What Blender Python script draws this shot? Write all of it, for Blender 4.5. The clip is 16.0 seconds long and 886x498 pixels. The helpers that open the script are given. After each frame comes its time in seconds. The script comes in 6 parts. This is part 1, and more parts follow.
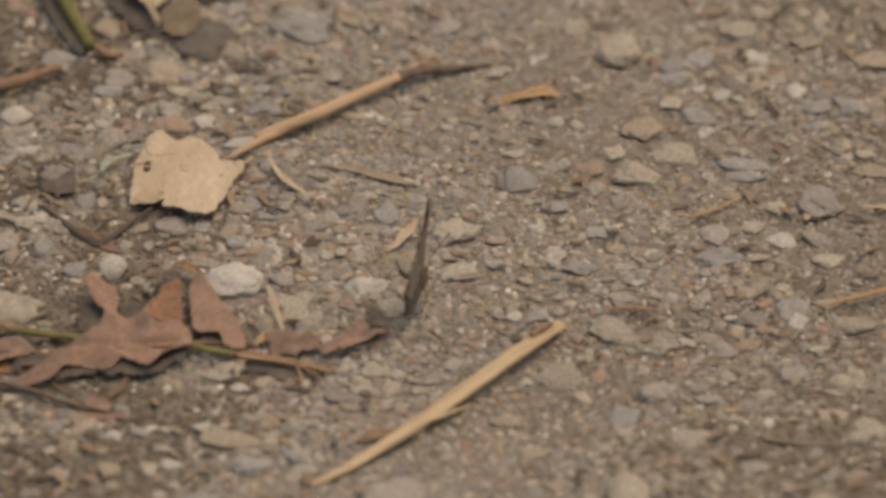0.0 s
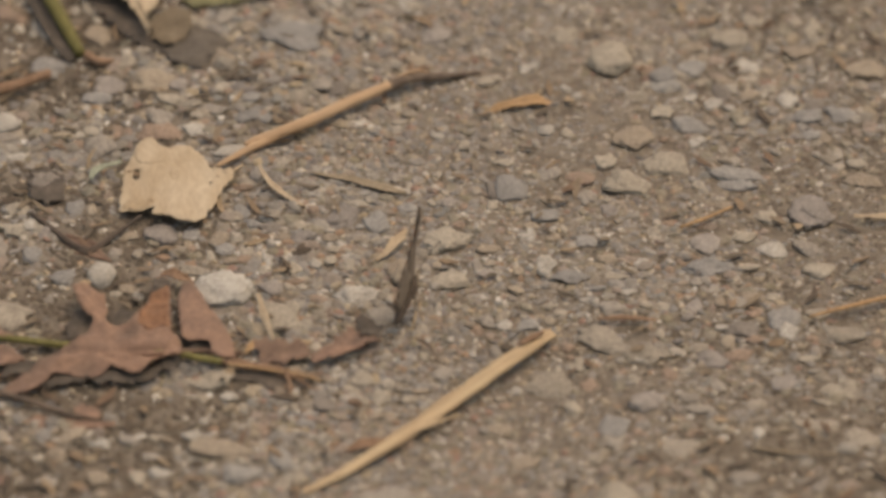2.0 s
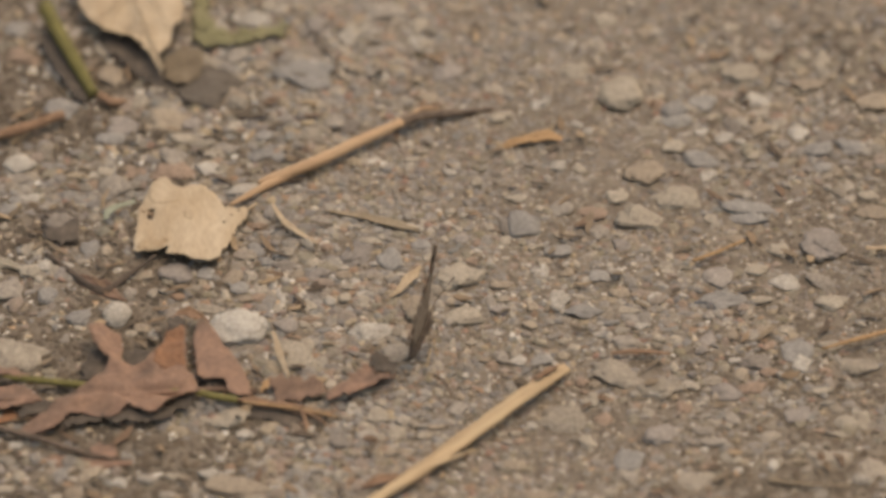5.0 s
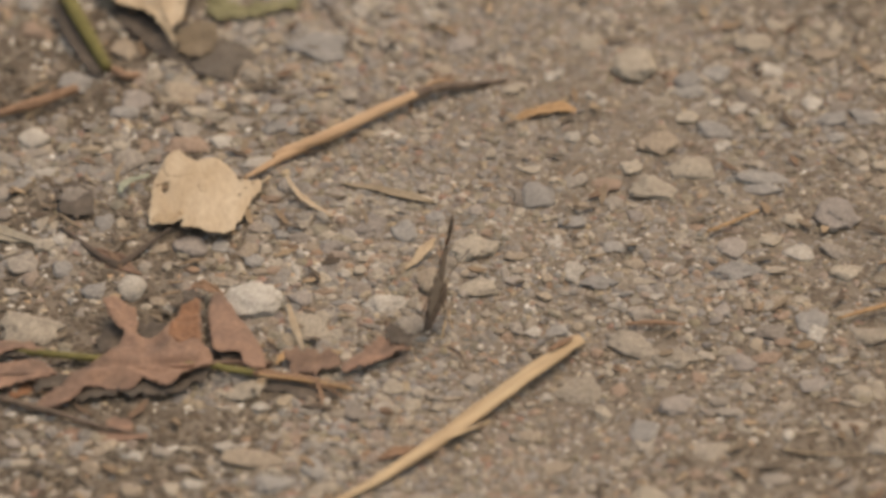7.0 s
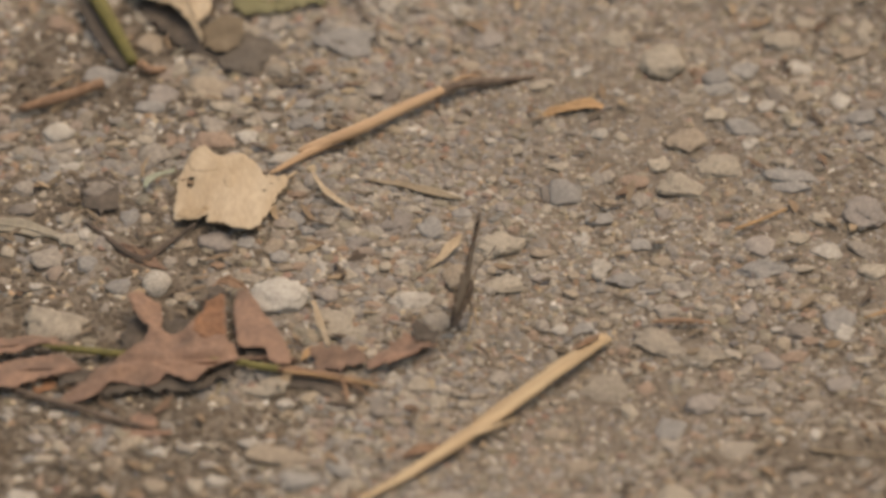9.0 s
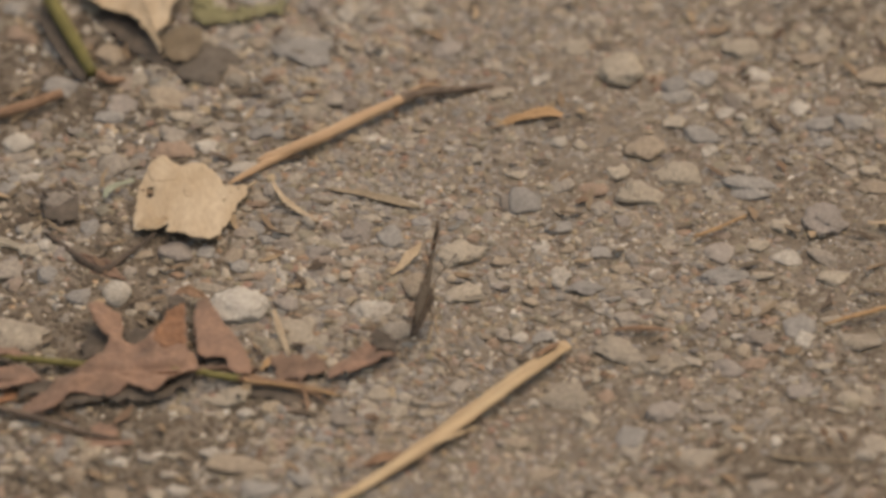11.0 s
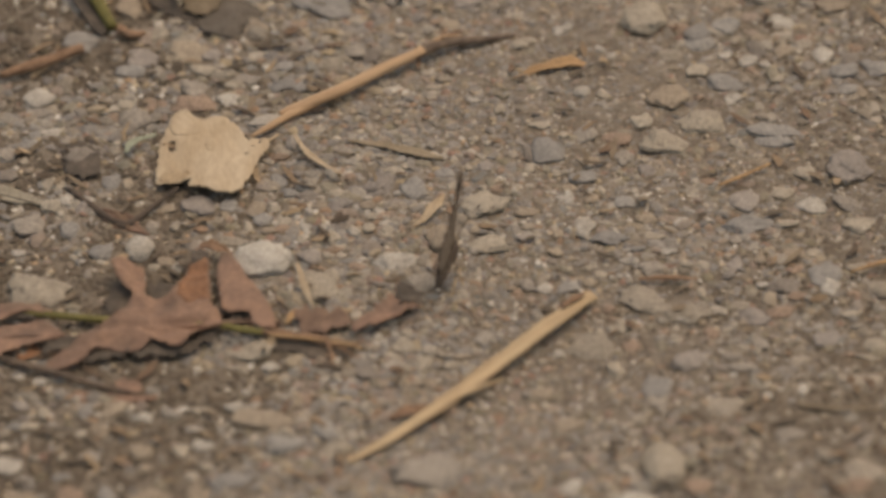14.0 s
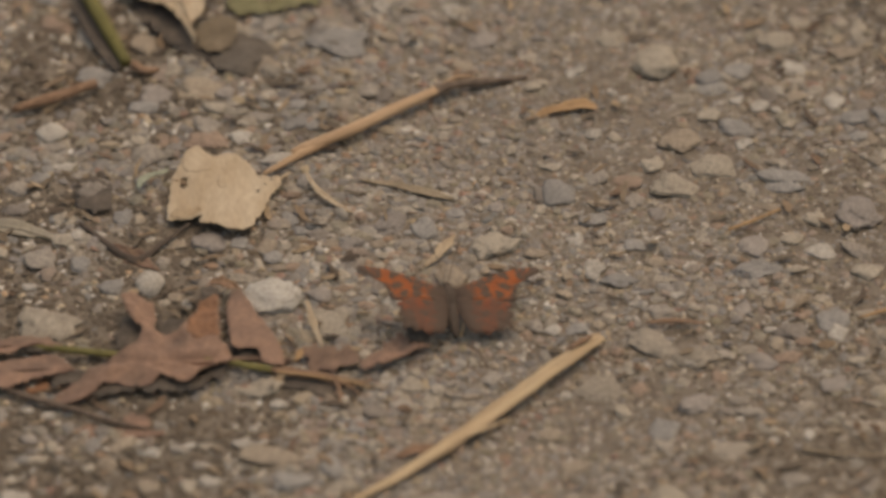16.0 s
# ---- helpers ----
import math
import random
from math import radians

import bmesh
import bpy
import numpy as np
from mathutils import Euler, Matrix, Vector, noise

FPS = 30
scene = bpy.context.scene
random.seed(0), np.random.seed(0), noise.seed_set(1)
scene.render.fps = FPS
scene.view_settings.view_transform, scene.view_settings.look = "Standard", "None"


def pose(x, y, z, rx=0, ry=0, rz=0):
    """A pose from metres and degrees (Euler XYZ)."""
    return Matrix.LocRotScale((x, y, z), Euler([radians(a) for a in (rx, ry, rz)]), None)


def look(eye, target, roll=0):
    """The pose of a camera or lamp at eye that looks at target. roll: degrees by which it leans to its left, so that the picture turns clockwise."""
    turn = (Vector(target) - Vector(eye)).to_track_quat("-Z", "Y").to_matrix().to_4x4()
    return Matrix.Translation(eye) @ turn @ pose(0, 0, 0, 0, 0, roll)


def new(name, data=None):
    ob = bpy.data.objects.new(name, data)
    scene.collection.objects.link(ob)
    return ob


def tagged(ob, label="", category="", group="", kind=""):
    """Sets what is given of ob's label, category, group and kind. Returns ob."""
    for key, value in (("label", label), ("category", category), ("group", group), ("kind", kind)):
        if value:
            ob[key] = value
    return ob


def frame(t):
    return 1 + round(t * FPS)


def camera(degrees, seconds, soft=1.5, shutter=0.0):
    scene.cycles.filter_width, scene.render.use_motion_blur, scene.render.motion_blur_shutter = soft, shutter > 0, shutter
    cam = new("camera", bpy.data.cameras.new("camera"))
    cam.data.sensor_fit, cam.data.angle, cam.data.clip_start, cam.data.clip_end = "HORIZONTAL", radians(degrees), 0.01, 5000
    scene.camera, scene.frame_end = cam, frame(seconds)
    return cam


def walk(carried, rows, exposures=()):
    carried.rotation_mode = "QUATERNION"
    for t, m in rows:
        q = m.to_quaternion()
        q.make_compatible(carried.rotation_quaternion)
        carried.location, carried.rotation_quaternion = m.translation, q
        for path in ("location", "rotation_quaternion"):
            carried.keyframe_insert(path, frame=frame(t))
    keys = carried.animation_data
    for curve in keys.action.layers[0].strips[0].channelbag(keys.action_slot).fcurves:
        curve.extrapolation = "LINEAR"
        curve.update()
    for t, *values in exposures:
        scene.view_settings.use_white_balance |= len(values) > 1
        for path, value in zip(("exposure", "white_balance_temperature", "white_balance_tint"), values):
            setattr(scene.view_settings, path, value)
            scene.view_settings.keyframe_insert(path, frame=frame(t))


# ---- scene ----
# camera: a long lens held by hand, 2.6 m from the butterfly
LENS_DEGREES = 5.04
cam = camera(LENS_DEGREES, 16.0, soft=3.8)
cam.data.dof.use_dof = True
cam.data.dof.focus_distance = 2.600
cam.data.dof.aperture_fstop = 8.4
BASE_STOPS = -0.19
EXPOSURE = [(0.0, 0.0), (4.0, 0.10), (7.5, 0.18), (9.2, 0.14), (12.5, -0.05), (14.5, -0.16), (16.0, -0.25)]
walk(cam, [
    (0.0, look((0, -2.1300, 1.4900), (0.00000, 0.00000, 0), 0.000)),
    (0.5, look((0, -2.1259, 1.4871), (-0.00279, 0.00371, 0), 0.001)),
    (1.0, look((0, -2.1239, 1.4857), (0.00055, -0.00756, 0), 0.063)),
    (1.5, look((0, -2.1208, 1.4835), (0.00181, -0.00582, 0), 0.338)),
    (2.0, look((0, -2.1243, 1.4860), (0.00253, 0.00379, 0), 0.188)),
    (2.5, look((0, -2.1322, 1.4916), (0.00765, 0.01600, 0), 0.133)),
    (3.0, look((0, -2.1255, 1.4869), (0.01188, 0.00417, 0), -0.193)),
    (3.5, look((0, -2.1234, 1.4854), (0.00770, 0.00208, 0), -0.026)),
    (4.0, look((0, -2.1219, 1.4844), (0.00932, 0.01043, 0), -0.222)),
    (4.2, look((0, -2.1272, 1.4881), (0.00604, 0.01641, 0), -0.272)),
    (6.3, look((0, -2.1359, 1.4941), (0.00051, 0.02192, 0), -0.653)),
    (6.5, look((0, -2.1367, 1.4947), (0.00763, 0.02210, 0), -0.765)),
    (7.0, look((0, -2.1341, 1.4929), (-0.00476, 0.00755, 0), -0.825)),
    (7.5, look((0, -2.1270, 1.4879), (-0.01016, 0.00716, 0), -0.678)),
    (8.0, look((0, -2.1214, 1.4840), (-0.01293, -0.01303, 0), -0.767)),
    (8.5, look((0, -2.1208, 1.4836), (-0.00317, -0.01569, 0), -0.547)),
    (9.0, look((0, -2.1249, 1.4865), (-0.01156, 0.00619, 0), -0.647)),
    (9.2, look((0, -2.1248, 1.4864), (-0.01208, 0.01577, 0), -0.422)),
    (11.3, look((0, -2.1269, 1.4878), (-0.00045, 0.00646, 0), -0.817)),
    (11.5, look((0, -2.1291, 1.4894), (-0.00578, -0.00083, 0), -0.974)),
    (12.0, look((0, -2.1254, 1.4868), (-0.01000, -0.00557, 0), -0.921)),
    (12.5, look((0, -2.1249, 1.4864), (-0.01080, -0.01316, 0), -1.073)),
    (13.0, look((0, -2.1233, 1.4853), (-0.01091, -0.00486, 0), -0.748)),
    (13.5, look((0, -2.1206, 1.4834), (-0.01026, -0.00524, 0), -1.193)),
    (14.0, look((0, -2.1179, 1.4815), (-0.00747, -0.01172, 0), -1.478)),
    (14.5, look((0, -2.1254, 1.4868), (-0.00804, 0.00610, 0), -1.489)),
    (15.0, look((0, -2.1253, 1.4867), (-0.00315, 0.00638, 0), -1.168)),
    (15.4, look((0, -2.1283, 1.4888), (0.00036, 0.01258, 0), -0.488)),
    (15.5, look((0, -2.1283, 1.4888), (-0.00124, 0.01258, 0), -0.488)),
    (15.6, look((0, -2.1283, 1.4888), (-0.00154, 0.00978, 0), -0.519)),
    (15.7, look((0, -2.1237, 1.4856), (-0.00680, 0.01423, 0), -0.550)),
    (15.8, look((0, -2.1237, 1.4856), (-0.00695, 0.00913, 0), -0.580)),
    (15.9, look((0, -2.1237, 1.4856), (-0.01016, 0.00811, 0), -0.611)),
    (16.0, look((0, -2.1237, 1.4856), (-0.00987, 0.00633, 0), -0.642)),
], exposures=[(t, BASE_STOPS + stops, 8150, 13) for t, stops in EXPOSURE])

# ---- sky and sun ----
SUN_ELEVATION, SUN_AZIMUTH = 72.0, 60.0   # azimuth clockwise from +y
world = bpy.data.worlds.new("sky")
world.use_nodes = True
scene.world = world
wn = world.node_tree.nodes
sky = wn.new("ShaderNodeTexSky")
sky.sky_type = "NISHITA"
sky.sun_disc = False
sky.sun_elevation = radians(SUN_ELEVATION)
sky.sun_rotation = radians(SUN_AZIMUTH)
sky.air_density, sky.dust_density = 1.6, 5.0
wn["Background"].inputs["Strength"].default_value = 0.196
world.node_tree.links.new(sky.outputs[0], wn["Background"].inputs["Color"])
sun = new("sun", bpy.data.lights.new("sun", "SUN"))
sun.data.energy, sun.data.angle, sun.data.color = 0.42, radians(50), (1.0, 0.93, 0.82)
sun_way = Vector((math.sin(radians(SUN_AZIMUTH)) * math.cos(radians(SUN_ELEVATION)),
                  math.cos(radians(SUN_AZIMUTH)) * math.cos(radians(SUN_ELEVATION)), math.sin(radians(SUN_ELEVATION))))
sun.matrix_world = look(sun_way * 5, (0, 0, 0))


# ---- materials ----
DUST_AND_HAZE = (0.255, 0.213, 0.168)   # the road dust that films every stone; mixing it in also imitates the haze's flat contrast


def material(name, colours, scale=300.0, fine=1800.0, bump=0.3, bump_depth=0.0004, rough=0.8, source="", spread=0.25, constant=False, stretch=(1, 1, 1), specular=0.2, dust=0.0, speckle=0.9, grain=None):
    """Colours run from dark to light along a noise; source "object" or "island" shifts or picks them piece by piece."""
    m = bpy.data.materials.new(name)
    m.use_nodes = True
    n, l = m.node_tree.nodes, m.node_tree.links
    bsdf = n["Principled BSDF"]
    place = n.new("ShaderNodeTexCoord")
    mapping = n.new("ShaderNodeMapping")
    mapping.inputs["Scale"].default_value = stretch
    if grain is None:
        spot = place.outputs["Object"]
        if source == "object":   # no two stones share a stretch of the pattern
            add = n.new("ShaderNodeVectorMath")
            l.new(spot, add.inputs[0])
            l.new(n.new("ShaderNodeObjectInfo").outputs["Location"], add.inputs[1])
            spot = add.outputs[0]
        l.new(spot, mapping.inputs["Vector"])
    else:   # long fibres run this way, in degrees from the x axis
        swing = n.new("ShaderNodeMapping")
        swing.inputs["Rotation"].default_value = (0, 0, -radians(grain))
        l.new(place.outputs["Object"], swing.inputs["Vector"])
        l.new(swing.outputs["Vector"], mapping.inputs["Vector"])
    big = n.new("ShaderNodeTexNoise")
    big.inputs["Scale"].default_value, big.inputs["Detail"].default_value = scale, 5
    small = n.new("ShaderNodeTexNoise")
    small.inputs["Scale"].default_value, small.inputs["Detail"].default_value = fine, 4
    for tex in (big, small):
        l.new(mapping.outputs["Vector"], tex.inputs["Vector"])
    ramp = n.new("ShaderNodeValToRGB")
    ramp.color_ramp.interpolation = "CONSTANT" if constant else "LINEAR"
    stops = ramp.color_ramp.elements
    while len(stops) < len(colours):
        stops.new(1.0)
    for i, c in enumerate(colours):
        stops[i].position = i / (len(colours) if constant else max(1, len(colours) - 1))
        stops[i].color = (*(a + (b - a) * dust for a, b in zip(c, DUST_AND_HAZE)), 1)

    def maths(op, a, b, clamp=False):
        node = n.new("ShaderNodeMath")
        node.operation, node.use_clamp = op, clamp
        for slot, value in ((0, a), (1, b)):
            if isinstance(value, (int, float)):
                node.inputs[slot].default_value = value
            else:
                l.new(value, node.inputs[slot])
        return node.outputs[0]
    value = maths("MULTIPLY_ADD", big.outputs["Fac"], 1.5)
    value.node.inputs[2].default_value = -0.25
    if source:
        if source == "object":
            rand = n.new("ShaderNodeObjectInfo").outputs["Random"]
        else:
            rand = n.new("ShaderNodeNewGeometry").outputs["Random Per Island"]
        if constant:
            value = rand
        else:
            value = maths("ADD", value, maths("MULTIPLY", maths("SUBTRACT", rand, 0.5), spread))
    l.new(value, ramp.inputs["Fac"])
    # fine speckle over the main tone
    speck = maths("MULTIPLY_ADD", small.outputs["Fac"], speckle)
    speck.node.inputs[2].default_value = 1 - speckle / 2
    if constant:
        speck = maths("MULTIPLY", speck, maths("ADD", maths("MULTIPLY", big.outputs["Fac"], 0.8), 0.6))
    tint = n.new("ShaderNodeVectorMath")
    tint.operation = "SCALE"
    l.new(ramp.outputs["Color"], tint.inputs[0])
    l.new(speck, tint.inputs["Scale"])
    l.new(tint.outputs[0], bsdf.inputs["Base Color"])
    r = maths("MULTIPLY_ADD", small.outputs["Fac"], 0.25)
    r.node.inputs[2].default_value = rough - 0.12
    l.new(r, bsdf.inputs["Roughness"])
    bsdf.inputs["Specular IOR Level"].default_value = specular
    height = maths("ADD", maths("MULTIPLY", big.outputs["Fac"], 0.6), maths("MULTIPLY", small.outputs["Fac"], 0.4))
    b = n.new("ShaderNodeBump")
    b.inputs["Strength"].default_value, b.inputs["Distance"].default_value = bump, bump_depth
    l.new(height, b.inputs["Height"])
    l.new(b.outputs["Normal"], bsdf.inputs["Normal"])
    return m


SOIL = material("soil", [(0.112, 0.087, 0.065), (0.153, 0.123, 0.093), (0.197, 0.162, 0.125)], 160, 1300, 0.9, 0.002, 0.92, speckle=1.5)


def embed_grains(m, scale, amount):
    """Half-buried grains that show through the soil as small cells of their own tone."""
    n, l = m.node_tree.nodes, m.node_tree.links
    bsdf = n["Principled BSDF"]
    old = bsdf.inputs["Base Color"].links[0].from_socket
    place, cells = n.new("ShaderNodeTexCoord"), n.new("ShaderNodeTexVoronoi")
    cells.inputs["Scale"].default_value = scale
    l.new(place.outputs["Object"], cells.inputs["Vector"])
    grey = n.new("ShaderNodeRGBToBW")
    l.new(cells.outputs["Color"], grey.inputs[0])
    ramp = n.new("ShaderNodeValToRGB")
    for stop, (place_at, c) in zip((ramp.color_ramp.elements[0], ramp.color_ramp.elements[1]), ((0.25, (0.12, 0.095, 0.07)), (0.8, (0.28, 0.238, 0.19)))):
        stop.position, stop.color = place_at, (*c, 1)
    l.new(grey.outputs[0], ramp.inputs["Fac"])
    mix = n.new("ShaderNodeMix")
    mix.data_type = "RGBA"
    mix.inputs["Factor"].default_value = amount
    l.new(old, mix.inputs["A"])
    l.new(ramp.outputs["Color"], mix.inputs["B"])
    l.new(mix.outputs["Result"], bsdf.inputs["Base Color"])


embed_grains(SOIL, 330.0, 0.4)
GRAINS = material("gravel_grains", [
    (0.217, 0.183, 0.145), (0.179, 0.164, 0.146), (0.275, 0.221, 0.167), (0.198, 0.182, 0.162), (0.178, 0.141, 0.107), (0.250, 0.225, 0.196),
    (0.204, 0.173, 0.116), (0.350, 0.308, 0.250), (0.177, 0.164, 0.149), (0.228, 0.174, 0.140), (0.283, 0.259, 0.225), (0.168, 0.152, 0.138),
    (0.259, 0.171, 0.113), (0.197, 0.189, 0.168), (0.401, 0.363, 0.308), (0.190, 0.170, 0.151), (0.206, 0.164, 0.119), (0.221, 0.205, 0.183),
    (0.308, 0.242, 0.158), (0.174, 0.149, 0.134), (0.252, 0.156, 0.118), (0.209, 0.196, 0.177), (0.186, 0.167, 0.129)],
    500, 2600, 0.35, 0.0003, 0.85, "island", constant=True, dust=0.05, speckle=1.5)


def stone_tones(source):
    """The stones' tones, varied stone by stone."""
    return {
        "white": material("white_stone", [(0.260, 0.237, 0.200), (0.372, 0.344, 0.298), (0.484, 0.451, 0.391)], 260, 1500, 0.4, 0.0005, 0.8, source, 0.35, dust=0.28, speckle=1.7),
        "chalk": material("chalky_stone", [(0.279, 0.256, 0.219), (0.391, 0.363, 0.316), (0.512, 0.479, 0.419)], 200, 1500, 0.5, 0.0005, 0.8, source, 0.3, dust=0.12, speckle=1.7),
        "mud": material("muddy_stone", [(0.192, 0.166, 0.130), (0.258, 0.223, 0.178), (0.324, 0.278, 0.222)], 240, 1500, 0.5, 0.0005, 0.9, source, 0.6, dust=0.2, speckle=1.7),
        "pale": material("pale_stone", [(0.223, 0.191, 0.149), (0.316, 0.274, 0.214), (0.400, 0.349, 0.274)], 260, 1500, 0.45, 0.0005, 0.85, source, 0.35, dust=0.28, speckle=1.7),
        "grey": material("grey_stone", [(0.18, 0.16, 0.135), (0.25, 0.225, 0.195), (0.32, 0.29, 0.25)], 260, 1400, 0.45, 0.0005, 0.85, source, 0.6, dust=0.45, speckle=1.7),
        "slate": material("slate_stone", [(0.17, 0.162, 0.15), (0.225, 0.213, 0.196), (0.285, 0.268, 0.242)], 240, 1500, 0.5, 0.0005, 0.85, source, 0.6, dust=0.15, speckle=1.5),
        "mauve": material("mauve_grey_stone", [(0.17, 0.15, 0.133), (0.23, 0.202, 0.178), (0.29, 0.255, 0.222)], 240, 1500, 0.5, 0.0005, 0.85, source, 0.6, dust=0.12, speckle=1.5),
        "umber": material("umber_stone", [(0.085, 0.071, 0.057), (0.114, 0.096, 0.078), (0.152, 0.127, 0.102)], 200, 1400, 0.4, 0.0005, 0.9, source, 0.3, dust=0.05, speckle=1.4),
        "dark": material("dark_stone", [(0.141, 0.121, 0.103), (0.169, 0.146, 0.125), (0.201, 0.173, 0.146)], 240, 1500, 0.4, 0.0005, 0.85, source, 0.6, dust=0.12, speckle=1.7),
        "tan": material("tan_stone", [(0.20, 0.155, 0.11), (0.27, 0.215, 0.155), (0.35, 0.285, 0.205)], 260, 1500, 0.45, 0.0005, 0.85, source, 0.6, dust=0.45, speckle=1.7),
        "rust": material("rust_stone", [(0.18, 0.115, 0.08), (0.26, 0.165, 0.115), (0.33, 0.22, 0.15)], 260, 1500, 0.45, 0.0005, 0.85, source, 0.6, dust=0.45, speckle=1.7),
    }


TONES, PEBBLE_TONES = stone_tones("object"), stone_tones("island")
BROWN_LEAF = material("brown_leaf", [(0.070, 0.052, 0.042), (0.135, 0.092, 0.069), (0.222, 0.138, 0.098), (0.252, 0.154, 0.105), (0.330, 0.180, 0.104)], 85, 900, 0.4, 0.0006, 0.7)
RUSSET_LEAF = material("russet_leaf", [(0.130, 0.072, 0.044), (0.222, 0.114, 0.064), (0.300, 0.150, 0.078)], 110, 900, 0.4, 0.0006, 0.7)
# Near-black brown of the sheets painted as shade; also the oak leaf's dark tip.
SHADE_AND_TIP = material("rotted_leaf", [(0.056, 0.047, 0.037), (0.089, 0.073, 0.059), (0.138, 0.110, 0.084)], 200, 900, 0.5, 0.0006, 0.9)
DARK_LEAF = material("dark_leaf", [(0.101, 0.066, 0.047), (0.163, 0.106, 0.076), (0.231, 0.145, 0.101)], 150, 900, 0.5, 0.0006, 0.75)
CREAM_LEAF = material("cream_leaf", [(0.269, 0.187, 0.115), (0.370, 0.283, 0.187), (0.418, 0.331, 0.230), (0.456, 0.370, 0.264)], 60, 500, 0.5, 0.0008, 0.7, stretch=(2.6, 0.8, 1), speckle=0.5)
BROWNED = material("browned_leaf", [(0.25, 0.17, 0.10), (0.33, 0.245, 0.155), (0.41, 0.32, 0.215)], 260, 1200, 0.4, 0.0004, 0.75)
PALE_SCAR = material("tan_scar", [(0.33, 0.25, 0.165), (0.38, 0.295, 0.20), (0.41, 0.325, 0.225)], 300, 1400, 0.3, 0.0003, 0.8)
GREEN_BROWN = material("olive_brown_leaf", [(0.105, 0.080, 0.052), (0.150, 0.115, 0.076), (0.190, 0.148, 0.102)], 130, 900, 0.4, 0.0005, 0.8)
GREEN_LEAF = material("green_leaf", [(0.12, 0.11, 0.055), (0.17, 0.155, 0.08), (0.215, 0.19, 0.11)], 120, 1000, 0.3, 0.0004, 0.7)
MINT_LEAF = material("mint_leaf", [(0.20, 0.21, 0.15), (0.27, 0.285, 0.21), (0.32, 0.33, 0.25)], 150, 1000, 0.3, 0.0004, 0.75)
GREY_LEAF = material("grey_leaf", [(0.179, 0.157, 0.112), (0.269, 0.235, 0.179), (0.358, 0.314, 0.246)], 120, 1000, 0.3, 0.0004, 0.8)
ORANGE_LEAF = material("orange_leaf", [(0.246, 0.151, 0.078), (0.347, 0.218, 0.112), (0.426, 0.280, 0.157)], 140, 1000, 0.3, 0.0004, 0.7)
TAN_LEAF = material("tan_leaf", [(0.17, 0.13, 0.085), (0.235, 0.185, 0.125), (0.29, 0.235, 0.165)], 140, 1000, 0.3, 0.0004, 0.8)
STRAW = material("dry_straw", [(0.285, 0.190, 0.109), (0.418, 0.309, 0.190), (0.513, 0.399, 0.252)], 420, 1300, 0.6, 0.0005, 0.65, stretch=(0.07, 1, 1), speckle=0.6, grain=47)
PEELED = material("peeled_wood", [(0.26, 0.16, 0.09), (0.40, 0.265, 0.16), (0.48, 0.345, 0.22)], 420, 1300, 0.6, 0.0005, 0.7, stretch=(0.07, 1, 1), speckle=0.6, grain=36)
BARK = material("dark_bark", [(0.088, 0.065, 0.050), (0.144, 0.107, 0.081), (0.219, 0.163, 0.120)], 300, 1400, 0.8, 0.0008, 0.85)
DARK_TWIG = material("rotted_twig", [(0.05, 0.040, 0.032), (0.085, 0.066, 0.052), (0.13, 0.10, 0.078)], 300, 1400, 0.8, 0.0008, 0.9)
RED_BARK = material("red_bark", [(0.15, 0.088, 0.055), (0.235, 0.145, 0.092), (0.30, 0.19, 0.125)], 250, 1200, 0.6, 0.0006, 0.8)
GREEN_STEM = material("green_stem", [(0.08, 0.072, 0.026), (0.14, 0.122, 0.04), (0.20, 0.172, 0.062)], 120, 900, 0.3, 0.0003, 0.6)
HUMUS = material("dark_humus", [(0.095, 0.076, 0.056), (0.107, 0.086, 0.064), (0.118, 0.093, 0.069), (0.101, 0.083, 0.062), (0.130, 0.099, 0.069)], 400, 1800, 0.5, 0.0003, 0.95, "island", constant=True)
COBBLES = material("dusty_small_stones", [
    (0.227, 0.194, 0.153), (0.202, 0.182, 0.160), (0.259, 0.220, 0.169), (0.209, 0.193, 0.173), (0.202, 0.172, 0.135), (0.246, 0.223, 0.188), (0.217, 0.187, 0.135),
    (0.304, 0.268, 0.214), (0.198, 0.181, 0.162), (0.240, 0.187, 0.150), (0.272, 0.246, 0.208), (0.193, 0.170, 0.139), (0.265, 0.184, 0.131), (0.217, 0.198, 0.175), (0.343, 0.300, 0.243),
    (0.212, 0.178, 0.148), (0.223, 0.197, 0.146), (0.285, 0.230, 0.160)],
    300, 1700, 0.5, 0.0004, 0.9, "island", constant=True, dust=0.25, speckle=1.6)
GRIT = material("pale_grit", [(0.313, 0.262, 0.198), (0.258, 0.216, 0.166), (0.368, 0.313, 0.239), (0.276, 0.221, 0.156), (0.331, 0.294, 0.248), (0.196, 0.162, 0.127), (0.423, 0.359, 0.267), (0.170, 0.143, 0.115), (0.248, 0.239, 0.221), (0.478, 0.423, 0.340), (0.276, 0.189, 0.124)], 600, 2600, 0.3, 0.0002, 0.8, "island", constant=True)
QUARTZ = material("quartz", [(0.484, 0.431, 0.352), (0.370, 0.238, 0.132), (0.405, 0.352, 0.273), (0.528, 0.484, 0.414), (0.387, 0.308, 0.202), (0.317, 0.273, 0.220), (0.440, 0.405, 0.352), (0.422, 0.326, 0.220)], 600, 2600, 0.2, 0.0002, 0.45, "island", constant=True, specular=0.5)
LITTER = material("leaf_litter", [(0.10, 0.075, 0.055), (0.16, 0.105, 0.07), (0.22, 0.155, 0.10), (0.12, 0.095, 0.07), (0.19, 0.145, 0.10), (0.30, 0.22, 0.14)], 400, 1500, 0.4, 0.0003, 0.85, "island", constant=True)
